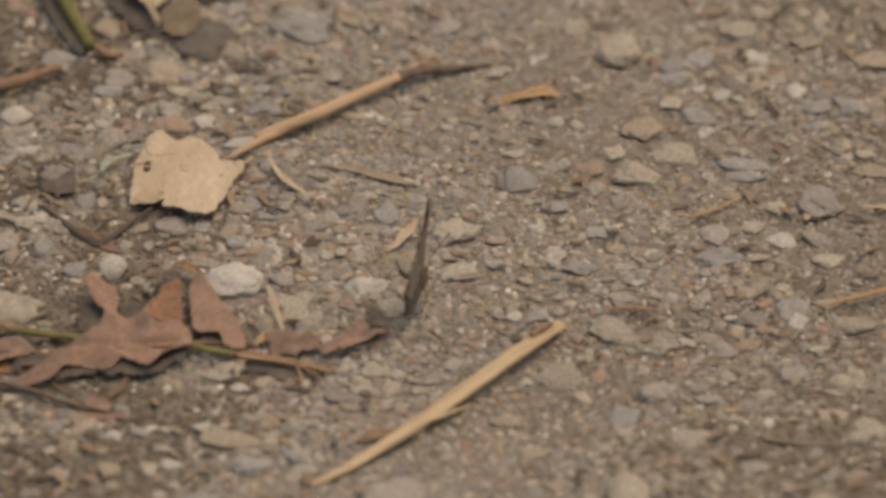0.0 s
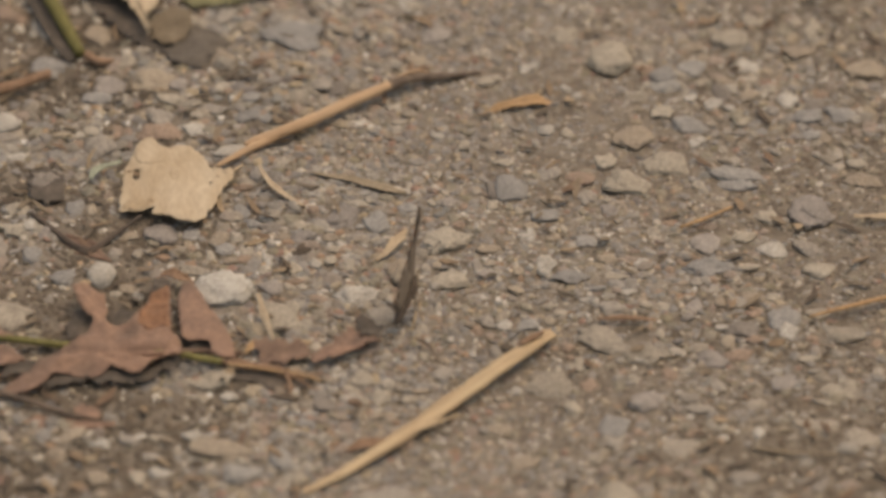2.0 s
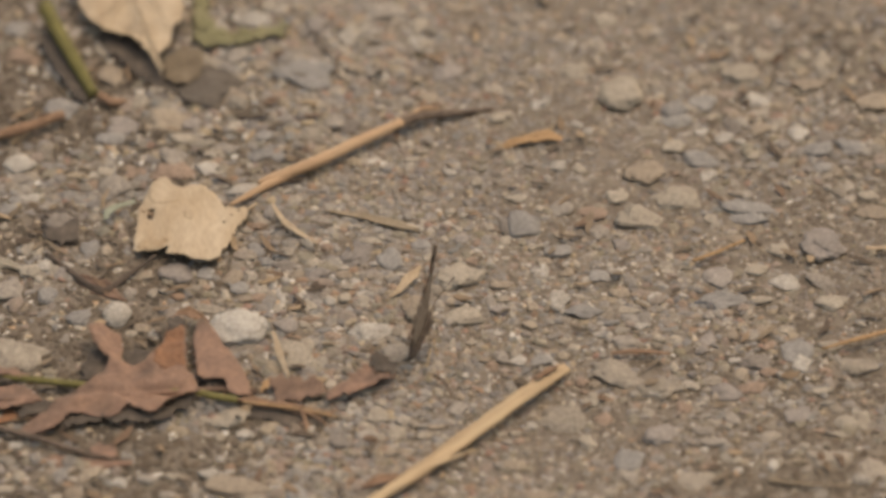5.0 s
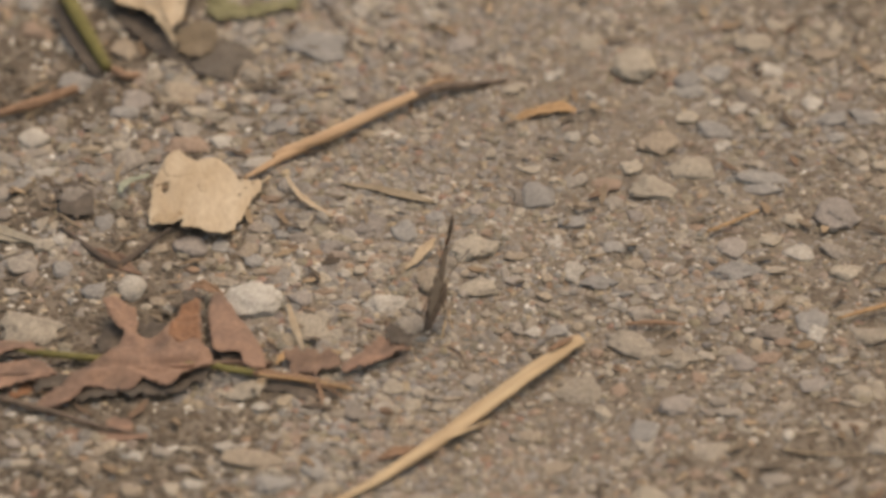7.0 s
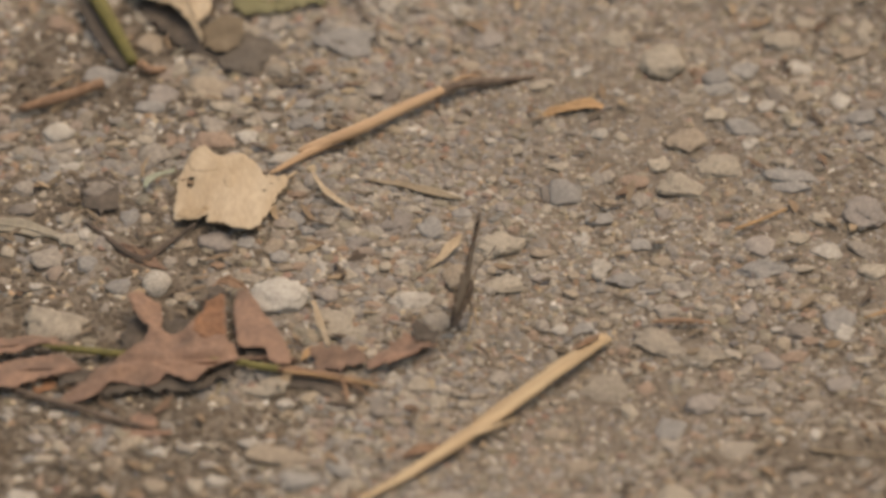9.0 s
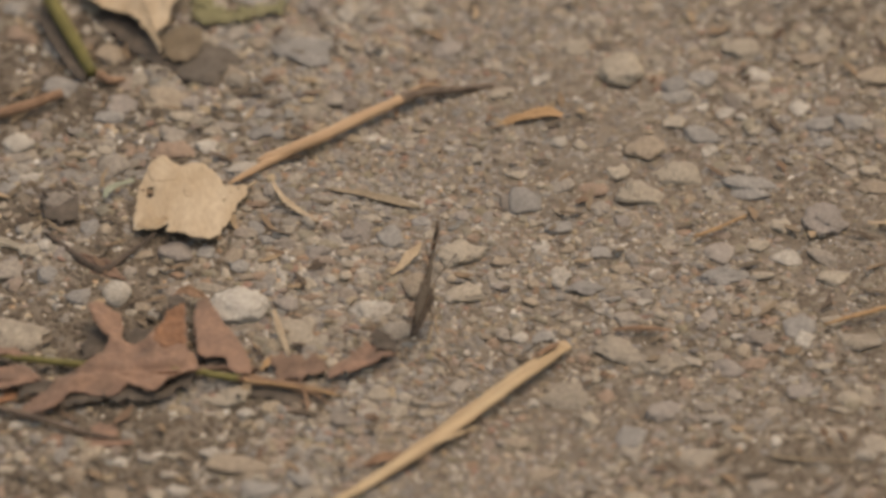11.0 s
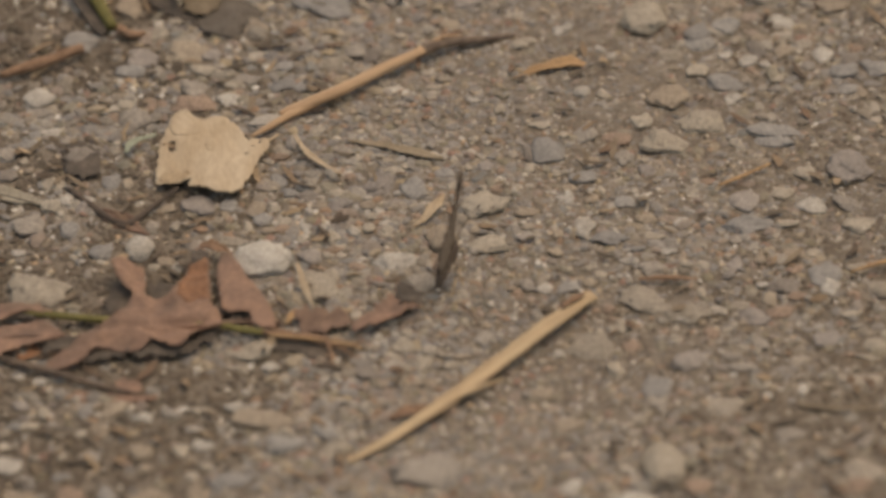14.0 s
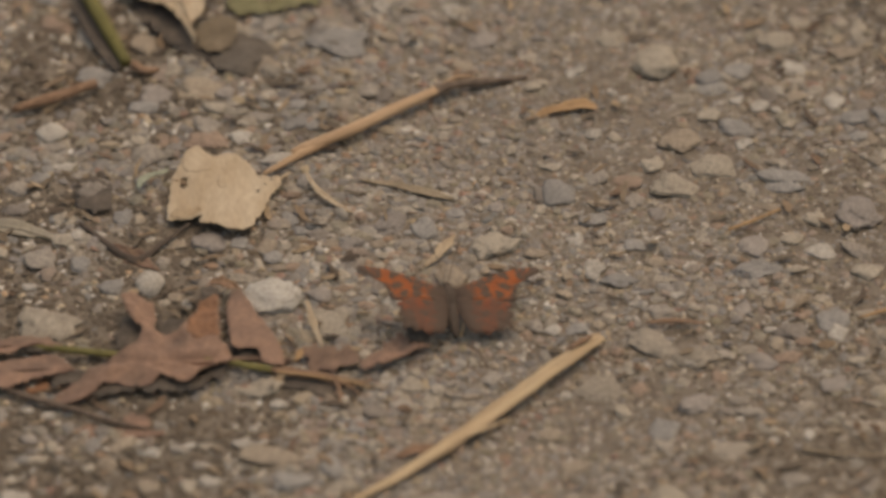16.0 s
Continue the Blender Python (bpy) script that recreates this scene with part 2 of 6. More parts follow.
BODY = material("dark_fur", [(0.062, 0.046, 0.036), (0.082, 0.062, 0.048), (0.11, 0.085, 0.066)], 900, 4000, 0.8, 0.0004, 0.9)
UNDERWING = material("mottled_underwing", [(0.145, 0.112, 0.089), (0.195, 0.157, 0.122), (0.277, 0.227, 0.177)], 330, 2200, 0.2, 0.0002, 0.85)


def wing_material(name, spots, margin, base_edge, colours, dusk=0.0):
    """Orange wing with dark spots and a dark outer margin; places in millimetres out from the body and forwards."""
    m = material(name, colours, 400, 2600, 0.2, 0.0002, 0.85)
    n, l = m.node_tree.nodes, m.node_tree.links
    bsdf = n["Principled BSDF"]
    old = bsdf.inputs["Base Color"].links[0].from_socket
    place = n.new("ShaderNodeTexCoord")
    fold = n.new("ShaderNodeVectorMath")
    fold.operation = "ABSOLUTE"
    l.new(place.outputs["Object"], fold.inputs[0])
    parts, whole = n.new("ShaderNodeSeparateXYZ"), n.new("ShaderNodeSeparateXYZ")
    l.new(fold.outputs[0], parts.inputs[0])
    l.new(place.outputs["Object"], whole.inputs[0])
    point = n.new("ShaderNodeCombineXYZ")
    l.new(parts.outputs["X"], point.inputs["X"])
    l.new(whole.outputs["Y"], point.inputs["Y"])
    wobble = n.new("ShaderNodeTexNoise")
    wobble.inputs["Scale"].default_value = 520
    l.new(point.outputs[0], wobble.inputs["Vector"])

    def maths(op, a, b):
        node = n.new("ShaderNodeMath")
        node.operation = op
        for slot, value in ((0, a), (1, b)):
            if isinstance(value, (int, float)):
                node.inputs[slot].default_value = value
            else:
                l.new(value, node.inputs[slot])
        return node.outputs[0]

    def soft(value, start, end):
        node = n.new("ShaderNodeMapRange")
        node.interpolation_type = "SMOOTHSTEP"
        node.inputs["From Min"].default_value, node.inputs["From Max"].default_value = start, end
        l.new(value, node.inputs["Value"])
        return node.outputs["Result"]
    shift = maths("MULTIPLY", maths("SUBTRACT", wobble.outputs["Fac"], 0.5), 0.0062)
    dark = None
    for u, v, r in spots:
        far = n.new("ShaderNodeVectorMath")
        far.operation = "DISTANCE"
        l.new(point.outputs[0], far.inputs[0])
        far.inputs[1].default_value = (u / 1000, v / 1000, 0)
        cover = soft(maths("ADD", far.outputs["Value"], shift), r / 1000 + 0.0006, r / 1000 - 0.0005)
        dark = cover if dark is None else maths("MAXIMUM", dark, cover)
    a, b, edge = margin
    along = maths("ADD", maths("ADD", maths("MULTIPLY", parts.outputs["X"], a), maths("MULTIPLY", whole.outputs["Y"], b)), shift)
    dark = maths("MAXIMUM", dark, soft(along, edge / 1000 - 0.0006, edge / 1000 + 0.0006))
    dark = maths("MAXIMUM", dark, maths("MULTIPLY", soft(maths("ADD", parts.outputs["X"], maths("MULTIPLY", shift, 1.6)), base_edge / 1000, base_edge / 2400), 1.0))
    if dusk:
        blotch = n.new("ShaderNodeTexNoise")
        blotch.inputs["Scale"].default_value = 260
        l.new(point.outputs[0], blotch.inputs["Vector"])
        dark = maths("MAXIMUM", dark, maths("MULTIPLY", soft(blotch.outputs["Fac"], 0.40, 0.58), dusk))
    mix = n.new("ShaderNodeMix")
    mix.data_type = "RGBA"
    l.new(dark, mix.inputs["Factor"])
    l.new(old, mix.inputs["A"])
    mix.inputs["B"].default_value = (0.092, 0.064, 0.048, 1)
    l.new(mix.outputs["Result"], bsdf.inputs["Base Color"])
    return m


FORE_UPPER = wing_material("orange_forewing", [(18.5, 7.0, 1.5), (13.5, 6.2, 1.4), (10.2, 5.2, 1.5), (13.4, 2.6, 1.1), (8.6, 0.8, 1.6), (12.0, 0.2, 1.2), (7.4, 3.4, 1.5), (16.0, 2.6, 0.8)], (0.9, -0.75, 13.1), 8.8,
                           [(0.21, 0.060, 0.024), (0.31, 0.088, 0.028), (0.41, 0.13, 0.040)], 0.25)
HIND_UPPER = wing_material("orange_hindwing", [(6.0, -1.8, 1.3), (11.6, -1.2, 1.2), (7.0, -6.0, 1.6), (11.0, -5.6, 1.3)], (0.86, -0.52, 13.4), 9.5,
                           [(0.14, 0.054, 0.032), (0.20, 0.062, 0.030), (0.28, 0.085, 0.036)], 0.65)


# ---- building blocks ----
def ground_height(x, y):
    fade = 1.0 / (1.0 + (x * x + y * y) * 2)
    return fade * (0.0022 * noise.noise((x * 14, y * 14, 0.3)) + 0.0011 * noise.noise((x * 60, y * 60, 4.1)))


def mesh_from(name, bm, mat, smooth=True):
    me = bpy.data.meshes.new(name)
    bm.normal_update()
    bm.to_mesh(me)
    bm.free()
    for m in (mat if isinstance(mat, (list, tuple)) else [mat]):
        me.materials.append(m)
    me.polygons.foreach_set("use_smooth", [smooth] * len(me.polygons))
    return me


def part(name, bm, mat, parent=None, label="", smooth=True):
    if parent is not None:
        bmesh.ops.translate(bm, vec=-parent.location, verts=bm.verts)
    ob = new(name, mesh_from(name, bm, mat, smooth))
    ob.parent = parent
    if label:
        ob["label"] = label
    return ob


def rooted(ob):
    """Moves a loose thing's origin to its foot."""
    co = [v.co for v in ob.data.vertices]
    foot = Vector((sum(c.x for c in co) / len(co), sum(c.y for c in co) / len(co), min(c.z for c in co)))
    ob.data.transform(Matrix.Translation(-foot))
    ob.location = foot
    return ob


def smooth_path(points, steps):
    """Catmull-Rom through the points, as vectors."""
    p = [Vector(q) for q in points]
    p = [p[0] * 2 - p[1], *p, p[-1] * 2 - p[-2]]
    out = []
    for i in range(1, len(p) - 2):
        for k in range(steps):
            t = k / steps
            out.append(0.5 * (2 * p[i] + (p[i + 1] - p[i - 1]) * t + (2 * p[i - 1] - 5 * p[i] + 4 * p[i + 1] - p[i + 2]) * t * t
                              + (3 * p[i] - p[i - 1] - 3 * p[i + 1] + p[i + 2]) * t ** 3))
    return out + [p[-2]]


def tube(points, radii, sides=10, flat=1.0, rough=0.0, seed=0, steps=6, ridges=0):
    """A tapering stalk along a path: radii at even steps, squashed by flat, with uneven sides."""
    bm, path = bmesh.new(), smooth_path(points, steps)
    rings = []
    for i, p in enumerate(path):
        way = (path[min(i + 1, len(path) - 1)] - path[max(i - 1, 0)]).normalized()
        side = way.cross(Vector((0, 0, 1)))
        side = side.normalized() if side.length > 1e-6 else Vector((1, 0, 0))
        up = side.cross(way)
        s = i / (len(path) - 1) * (len(radii) - 1)
        k = min(int(s), len(radii) - 2)
        r = radii[k] + (radii[k + 1] - radii[k]) * (s - k)
        ring = []
        for j in range(sides):
            a = 2 * math.pi * j / sides
            d = r * (1 + rough * noise.noise((seed + i * 0.35, math.cos(a) * 1.3, math.sin(a) * 1.3)) + (0.12 * (j % 2) if ridges else 0))
            ring.append(bm.verts.new(p + side * (math.cos(a) * d) + up * (math.sin(a) * d * flat)))
        rings.append(ring)
    for a, b in zip(rings, rings[1:]):
        for j in range(sides):
            bm.faces.new((a[j], a[(j + 1) % sides], b[(j + 1) % sides], b[j]))
    bm.faces.new(list(reversed(rings[0])))
    bm.faces.new(rings[-1])
    return bm


def profile_at(profile, s):
    for (s0, w0), (s1, w1) in zip(profile, profile[1:]):
        if s <= s1:
            return w0 + (w1 - w0) * (s - s0) / max(1e-6, s1 - s0)
    return profile[-1][1]


def leaf(spine, left, right, rise=(0, 0), wave=0.0008, ragged=0.06, seed=0, along=44, across=7, thick=0.00022, steps=8):
    """A dry leaf: a spine of points, the widths of its two sides in millimetres from base to tip, and how
    steeply each side rises (degrees)."""
    bm, path = bmesh.new(), smooth_path(spine, steps)
    grid = []
    for i in range(along + 1):
        s = i / along
        f = s * (len(path) - 1)
        k = min(int(f), len(path) - 2)
        p = path[k].lerp(path[k + 1], f - k)
        way = path[min(k + 2, len(path) - 1)] - path[max(k - 1, 0)]
        way.z = 0
        way.normalize()
        side = Vector((-way.y, way.x, 0))
        row = []
        for j in range(-across, across + 1):
            t = abs(j) / across
            which = 0 if j > 0 else 1
            w = profile_at(left if j > 0 else right, s) / 1000
            w *= 1 + ragged * noise.noise((seed * 3.7 + s * 26, 5.0 * (1 if j > 0 else -1), 1.7))
            turn = radians(rise[which])
            reach = w * t * math.cos(turn)
            lift = w * t * math.sin(turn) + wave * t * noise.noise((seed + s * 5.5, t * 1.6 * (1 if j > 0 else -1), 2.2)) * 2
            row.append(p + side * (reach if j > 0 else -reach) + Vector((0, 0, lift)))
        grid.append(row)
    layers = []
    for dz in (0, -thick):
        layers.append([[bm.verts.new(q + Vector((0, 0, dz))) for q in row] for row in grid])
    width = 2 * across
    top, low = layers
    cells = {(i, j) for i in range(along) for j in range(width)}
    for i, j in cells:
        bm.faces.new((top[i][j], top[i][j + 1], top[i + 1][j + 1], top[i + 1][j]))
        bm.faces.new((low[i][j], low[i + 1][j], low[i + 1][j + 1], low[i][j + 1]))
        for (di, dj), (a, b) in (((-1, 0), ((i, j), (i, j + 1))), ((1, 0), ((i + 1, j + 1), (i + 1, j))), ((0, -1), ((i + 1, j), (i, j))), ((0, 1), ((i, j + 1), (i + 1, j + 1)))):
            if (i + di, j + dj) not in cells:
                bm.faces.new((low[a[0]][a[1]], low[b[0]][b[1]], top[b[0]][b[1]], top[a[0]][a[1]]))
    bmesh.ops.recalc_face_normals(bm, faces=bm.faces)
    return bm


def sheet(outline, height, cell=0.0006, thick=0.00025, holes=(), ragged=0.00045):
    """A leaf cut to an outline and bent to a height at every place: a fine net, its rim drawn to the outline."""
    poly = []
    for (x0, y0), (x1, y1) in zip(outline, outline[1:] + outline[:1]):
        pieces = max(1, int(math.hypot(x1 - x0, y1 - y0) / 0.0008))
        for k in range(pieces):
            x, y = x0 + (x1 - x0) * k / pieces, y0 + (y1 - y0) * k / pieces
            poly.append((x + ragged * noise.noise((x * 900, y * 900, 0.5)) * 1.6, y + ragged * noise.noise((x * 900, y * 900, 7.5)) * 2.4))
    poly = np.array(poly)
    a, b = poly, np.roll(poly, -1, 0)
    low, high = poly.min(0), poly.max(0)
    nx, ny = int((high[0] - low[0]) / cell) + 2, int((high[1] - low[1]) / cell) + 2

    def inside(x, y):
        cross = ((a[:, 1] > y) != (b[:, 1] > y)) & (x < (b[:, 0] - a[:, 0]) * (y - a[:, 1]) / (b[:, 1] - a[:, 1] + 1e-12) + a[:, 0])
        return cross.sum() % 2 == 1 and all(((x - hx) / rx) ** 2 + ((y - hy) / ry) ** 2 > 1 for hx, hy, rx, ry in holes)

    def nearest(x, y):
        p, d = np.array((x, y)), b - a
        t = np.clip(((p - a) * d).sum(1) / ((d * d).sum(1) + 1e-12), 0, 1)
        q = a + d * t[:, None]
        k = ((q - p) ** 2).sum(1).argmin()
        return q[k], math.hypot(*(q[k] - p))
    cells = {(i, j) for i in range(nx) for j in range(ny) if inside(low[0] + (i + 0.5) * cell, low[1] + (j + 0.5) * cell)}
    count = {}
    for i, j in cells:
        for c in ((i, j), (i + 1, j), (i, j + 1), (i + 1, j + 1)):
            count[c] = count.get(c, 0) + 1
    bm, top, under = bmesh.new(), {}, {}
    for (i, j), n in count.items():
        x, y = low[0] + i * cell, low[1] + j * cell
        if n < 4:
            q, far = nearest(x, y)
            if far < cell * 1.1:
                x, y = q
        z = height(x, y)
        top[i, j], under[i, j] = bm.verts.new((x, y, z)), bm.verts.new((x, y, z - thick))
    for i, j in cells:
        ring = ((i, j), (i + 1, j), (i + 1, j + 1), (i, j + 1))
        bm.faces.new([top[c] for c in ring])
        bm.faces.new([under[c] for c in reversed(ring)])
        for (di, dj), (c0, c1) in (((0, -1), (ring[0], ring[1])), ((1, 0), (ring[1], ring[2])), ((0, 1), (ring[2], ring[3])), ((-1, 0), (ring[3], ring[0]))):
            if (i + di, j + dj) not in cells:
                bm.faces.new((under[c0], under[c1], top[c1], top[c0]))
    return bm


# ---- ground ----
def make_ground():
    n = 300
    u = np.linspace(-1, 1, n + 1)
    c = 0.36 * u + np.sign(u) * 300 * np.abs(u) ** 11
    bm = bmesh.new()
    rows = [[bm.verts.new((x, y, ground_height(x, y) + 0.0002)) for x in c] for y in c]
    for a, b in zip(rows, rows[1:]):
        for j in range(n):
            bm.faces.new((a[j], a[j + 1], b[j + 1], b[j]))
    return tagged(part("ground", bm, SOIL), "brown sandy soil under the loose gravel", "ground", kind="structure")


def grain_cloud(name, count, half_x, y0, y1, small, large, seed, label, inner=None, mat=None, where=None, detail=1, category="gravel", bury=0.55, spread=None):
    """Angular grains strewn over a stretch of ground, each a lopsided twenty-sided chip, joined as one piece of stuff."""
    rng = np.random.default_rng(seed)
    bm = bmesh.new()
    bmesh.ops.create_icosphere(bm, subdivisions=detail, radius=1)
    base = np.array([v.co for v in bm.verts])
    faces = np.array([[v.index for v in f.verts] for f in bm.faces])
    corners = len(base)
    bm.free()
    x, y = rng.uniform(-half_x, half_x, count), rng.uniform(y0, y1, count)
    if spread:
        x, y = rng.normal(0, spread, count), rng.normal(0, spread, count)
    if inner:
        keep = (np.abs(x) > inner[0]) | (y < inner[1]) | (y > inner[2])
        x, y = x[keep], y[keep]
    if where:
        keep = np.array([where(a, b) for a, b in zip(x, y)]) > rng.random(len(x))
        x, y = x[keep], y[keep]
    if inner is None:
        free = np.ones(len(x), bool)
        for a, b, wide, deep in STONES:
            free &= ((x - a) / wide) ** 2 + ((y - b) / deep) ** 2 > 0.8
        free |= rng.random(len(x)) < 0.06
        x, y = x[free], y[free]
    count = len(x)
    size = small + (large - small) * rng.beta(1.3, 4.2, count)
    coarse = np.array([noise.noise((a * 16, b * 16, 7.7)) for a, b in zip(x, y)])
    size *= 1 + 0.45 * coarse + (0 if spread else 0.25) * np.clip(-x / 0.1, -0.6, 1)
    if spread:
        size *= 1 + np.hypot(x, y) * 0.8
    size = np.clip(size, small * 0.7, large * (3 if spread else 1.2))
    half = np.stack([size * rng.uniform(0.75, 1.35, count), size * rng.uniform(0.6, 1.05, count), size * rng.uniform(0.22, 0.45, count)], 1) / 2
    v = base[None] * (1 + rng.uniform(-0.28, 0.22, (count, corners, 1)) * (1 if detail == 1 else 0.75)) * half[:, None]
    tilt, spin = rng.normal(0, 0.22, count), rng.uniform(0, 2 * np.pi, count)
    ct, st = np.cos(tilt)[:, None], np.sin(tilt)[:, None]
    yy, zz = v[..., 1] * ct - v[..., 2] * st, v[..., 1] * st + v[..., 2] * ct
    cs, ss = np.cos(spin)[:, None], np.sin(spin)[:, None]
    xx, yy = v[..., 0] * cs - yy * ss, v[..., 0] * ss + yy * cs
    ground = np.array([ground_height(a, b) for a, b in zip(x, y)])
    lift = ground + half[:, 2] * rng.uniform(-bury, 0.8, count)
    co = np.stack([xx + x[:, None], yy + y[:, None], zz + lift[:, None]], -1).reshape(-1, 3)
    tri = (faces[None] + (np.arange(count) * corners)[:, None, None]).reshape(-1)
    me = bpy.data.meshes.new(name)
    me.vertices.add(len(co))
    me.vertices.foreach_set("co", co.astype(np.float32).ravel())
    total = len(tri) // 3
    me.loops.add(len(tri))
    me.loops.foreach_set("vertex_index", tri.astype(np.int32))
    me.polygons.add(total)
    me.polygons.foreach_set("loop_start", np.arange(0, len(tri), 3, dtype=np.int32))
    me.update(calc_edges=True)
    me.materials.append(mat or GRAINS)
    me.polygons.foreach_set("use_smooth", [False] * total)
    return tagged(new(name, me), label, category, kind="stuff")


# ---- stones ----
STONES = []
PEBBLE = 0.00418   # stones smaller than this lie joined in one piece of stuff
PEBBLES = {"corners": [], "sides": [], "tones": []}
STONE_NAMES = {"white": "whitish", "chalk": "chalky white", "mud": "mud-coated brown", "pale": "pale cream-tan", "grey": "dull grey", "slate": "blue-grey slate", "mauve": "dusty mauve-grey", "umber": "dark umber-brown", "dark": "dark grey-brown", "tan": "tan sandstone", "rust": "rusty red-brown"}


def stone(x, y, w, d, tone, thick=0.26, turn=None, sunk=0.1, edge=0.5):
    """A worn angular stone about w by d metres, bedded in the gravel."""
    k = len(STONES)
    w, d = w * 1.1, d * 1.1
    if tone == "mud":
        thick, sunk = 0.2, -0.3
    elif tone in ("slate", "mauve"):
        sunk = 0.0
    rng = random.Random(100 + k)
    bm = bmesh.new()
    bmesh.ops.create_icosphere(bm, subdivisions=4 if w > 0.0095 else 3 if w > 0.004 else 2, radius=1)
    for _ in range(13):
        n = Vector((rng.gauss(0, 1), rng.gauss(0, 1), rng.gauss(0, 0.7))).normalized()
        cut = rng.uniform(edge, 0.92)
        for v in bm.verts:
            over = v.co.dot(n) - cut
            if over > 0:
                v.co -= n * over * 0.95
    for v in bm.verts:
        q = v.co * 1.5 + Vector((k * 3.1, 0, 0))
        v.co *= 1 + (0.28 if edge < 0.7 else 0.14) * noise.noise(q) + (0.20 if edge < 0.7 else 0.10) * noise.noise(q * 2.7) + 0.10 * noise.noise(q * 6.1) + (0.03 * noise.noise(q * 14) if w > 0.0095 else 0)
    span = [(min(v.co[i] for v in bm.verts), max(v.co[i] for v in bm.verts)) for i in (0, 1, 2)]
    size = (w, d, min(w, d) * thick)
    for v in bm.verts:
        v.co = Vector([(c - (a + b) / 2) / (b - a) * full for c, (a, b), full in zip(v.co, span, size)])
    STONES.append((x, y, w / 2, d / 2))
    place = pose(x, y, ground_height(x, y) + size[2] * 0.5 * sunk + 0.0004, rng.uniform(-7, 7), rng.uniform(-7, 7), rng.uniform(-9, 9) if turn is None else turn)
    if math.sqrt(w * d) < PEBBLE:
        first = len(PEBBLES["corners"])
        PEBBLES["corners"] += [place @ v.co for v in bm.verts]
        PEBBLES["sides"] += [[first + v.index for v in f.verts] for f in bm.faces]
        PEBBLES["tones"] += [list(TONES).index(tone)] * len(bm.faces)
        bm.free()
        return None
    ob = part("stone", bm, TONES[tone])
    ob.matrix_basis = place
    kind = "large" if w > 0.011 else "small" if w < 0.0055 else "middling"
    return tagged(ob, f"{kind} {STONE_NAMES[tone]} stone bedded in the gravel", "stone", "loose stones in the gravel")


stone(-0.1123, 0.1126, 0.0090, 0.0101, "rust")
stone(-0.0957, 0.1134, 0.0023, 0.0043, "white")
stone(-0.0858, 0.1095, 0.0021, 0.0034, "white")
stone(-0.0890, 0.1021, 0.0078, 0.0111, "tan")
stone(-0.1038, 0.1061, 0.0045, 0.0048, "mauve")
stone(-0.1064, 0.1028, 0.0021, 0.0034, "white")
stone(-0.1006, 0.0867, 0.0116, 0.0105, "slate")
stone(-0.0881, 0.0899, 0.0042, 0.0031, "pale")
stone(-0.0809, 0.0889, 0.0048, 0.0062, "pale")
stone(-0.0768, 0.0937, 0.0042, 0.0038, "pale")
stone(-0.0618, 0.0955, 0.0168, 0.0205, "umber")
stone(-0.0558, 0.0872, 0.0062, 0.0112, "tan")
# Brown stone put in for a leaf's soft shadow.
stone(-0.0655, 0.1108, 0.0083, 0.0072, "mud")
stone(-0.0732, 0.0777, 0.0131, 0.0110, "tan")
stone(-0.0851, 0.0771, 0.0082, 0.0081, "mauve")
stone(-0.0887, 0.0709, 0.0080, 0.0057, "slate")
stone(-0.0641, 0.0681, 0.0067, 0.0043, "pale")
stone(-0.0672, 0.0767, 0.0051, 0.0057, "mauve")
stone(-0.0719, 0.0629, 0.0074, 0.0076, "grey")
stone(-0.0574, 0.0654, 0.0068, 0.0036, "grey")
stone(-0.0631, 0.0566, 0.0059, 0.0057, "white")
stone(-0.0499, 0.0620, 0.0036, 0.0048, "slate")
stone(-0.1123, 0.0611, 0.0083, 0.0076, "white", 0.4, 0, 0.25, 0.7)
# Grey stands in for the shaded underside of the white stone above.
stone(-0.1119, 0.0550, 0.0068, 0.0047, "grey")
stone(-0.0900, 0.0558, 0.0044, 0.0043, "pale")
stone(-0.0831, 0.0562, 0.0041, 0.0066, "rust")
stone(-0.0869, 0.0479, 0.0086, 0.0095, "grey")
stone(-0.0978, 0.0471, 0.0027, 0.0052, "pale")
stone(-0.1092, 0.0445, 0.0068, 0.0047, "white")
stone(-0.1035, 0.0394, 0.0062, 0.0052, "grey")
stone(-0.0527, 0.0468, 0.0085, 0.0071, "white")
stone(-0.1210, 0.0340, 0.0065, 0.0071, "grey")
stone(-0.1156, 0.0310, 0.0021, 0.0030, "pale")
# Dark tone holds this stone's shade; the grey one after is its lit top.
stone(-0.1003, 0.0301, 0.0109, 0.0132, "dark")
stone(-0.0990, 0.0360, 0.0065, 0.0042, "grey")
stone(-0.1178, 0.0271, 0.0018, 0.0033, "white")
stone(-0.1079, 0.0199, 0.0067, 0.0070, "pale")
stone(-0.1042, 0.0118, 0.0038, 0.0052, "white")
stone(-0.1164, 0.0106, 0.0023, 0.0030, "pale")
stone(-0.1138, 0.0007, 0.0084, 0.0084, "grey")
stone(-0.1238, 0.0037, 0.0035, 0.0047, "pale")
stone(-0.1031, -0.0007, 0.0049, 0.0084, "slate")
stone(-0.1160, -0.0107, 0.0038, 0.0030, "white")
stone(-0.1019, -0.0131, 0.0020, 0.0030, "pale")
stone(-0.0948, -0.0111, 0.0058, 0.0065, "slate")
stone(-0.0850, -0.0107, 0.0070, 0.0093, "white", 0.6, 0, 0.3, 0.8)
stone(-0.0924, 0.0204, 0.0056, 0.0070, "slate")
stone(-0.0884, 0.0196, 0.0029, 0.0070, "tan")
stone(-0.0704, 0.0091, 0.0085, 0.0098, "mauve")
stone(-0.0787, 0.0084, 0.0050, 0.0047, "tan")
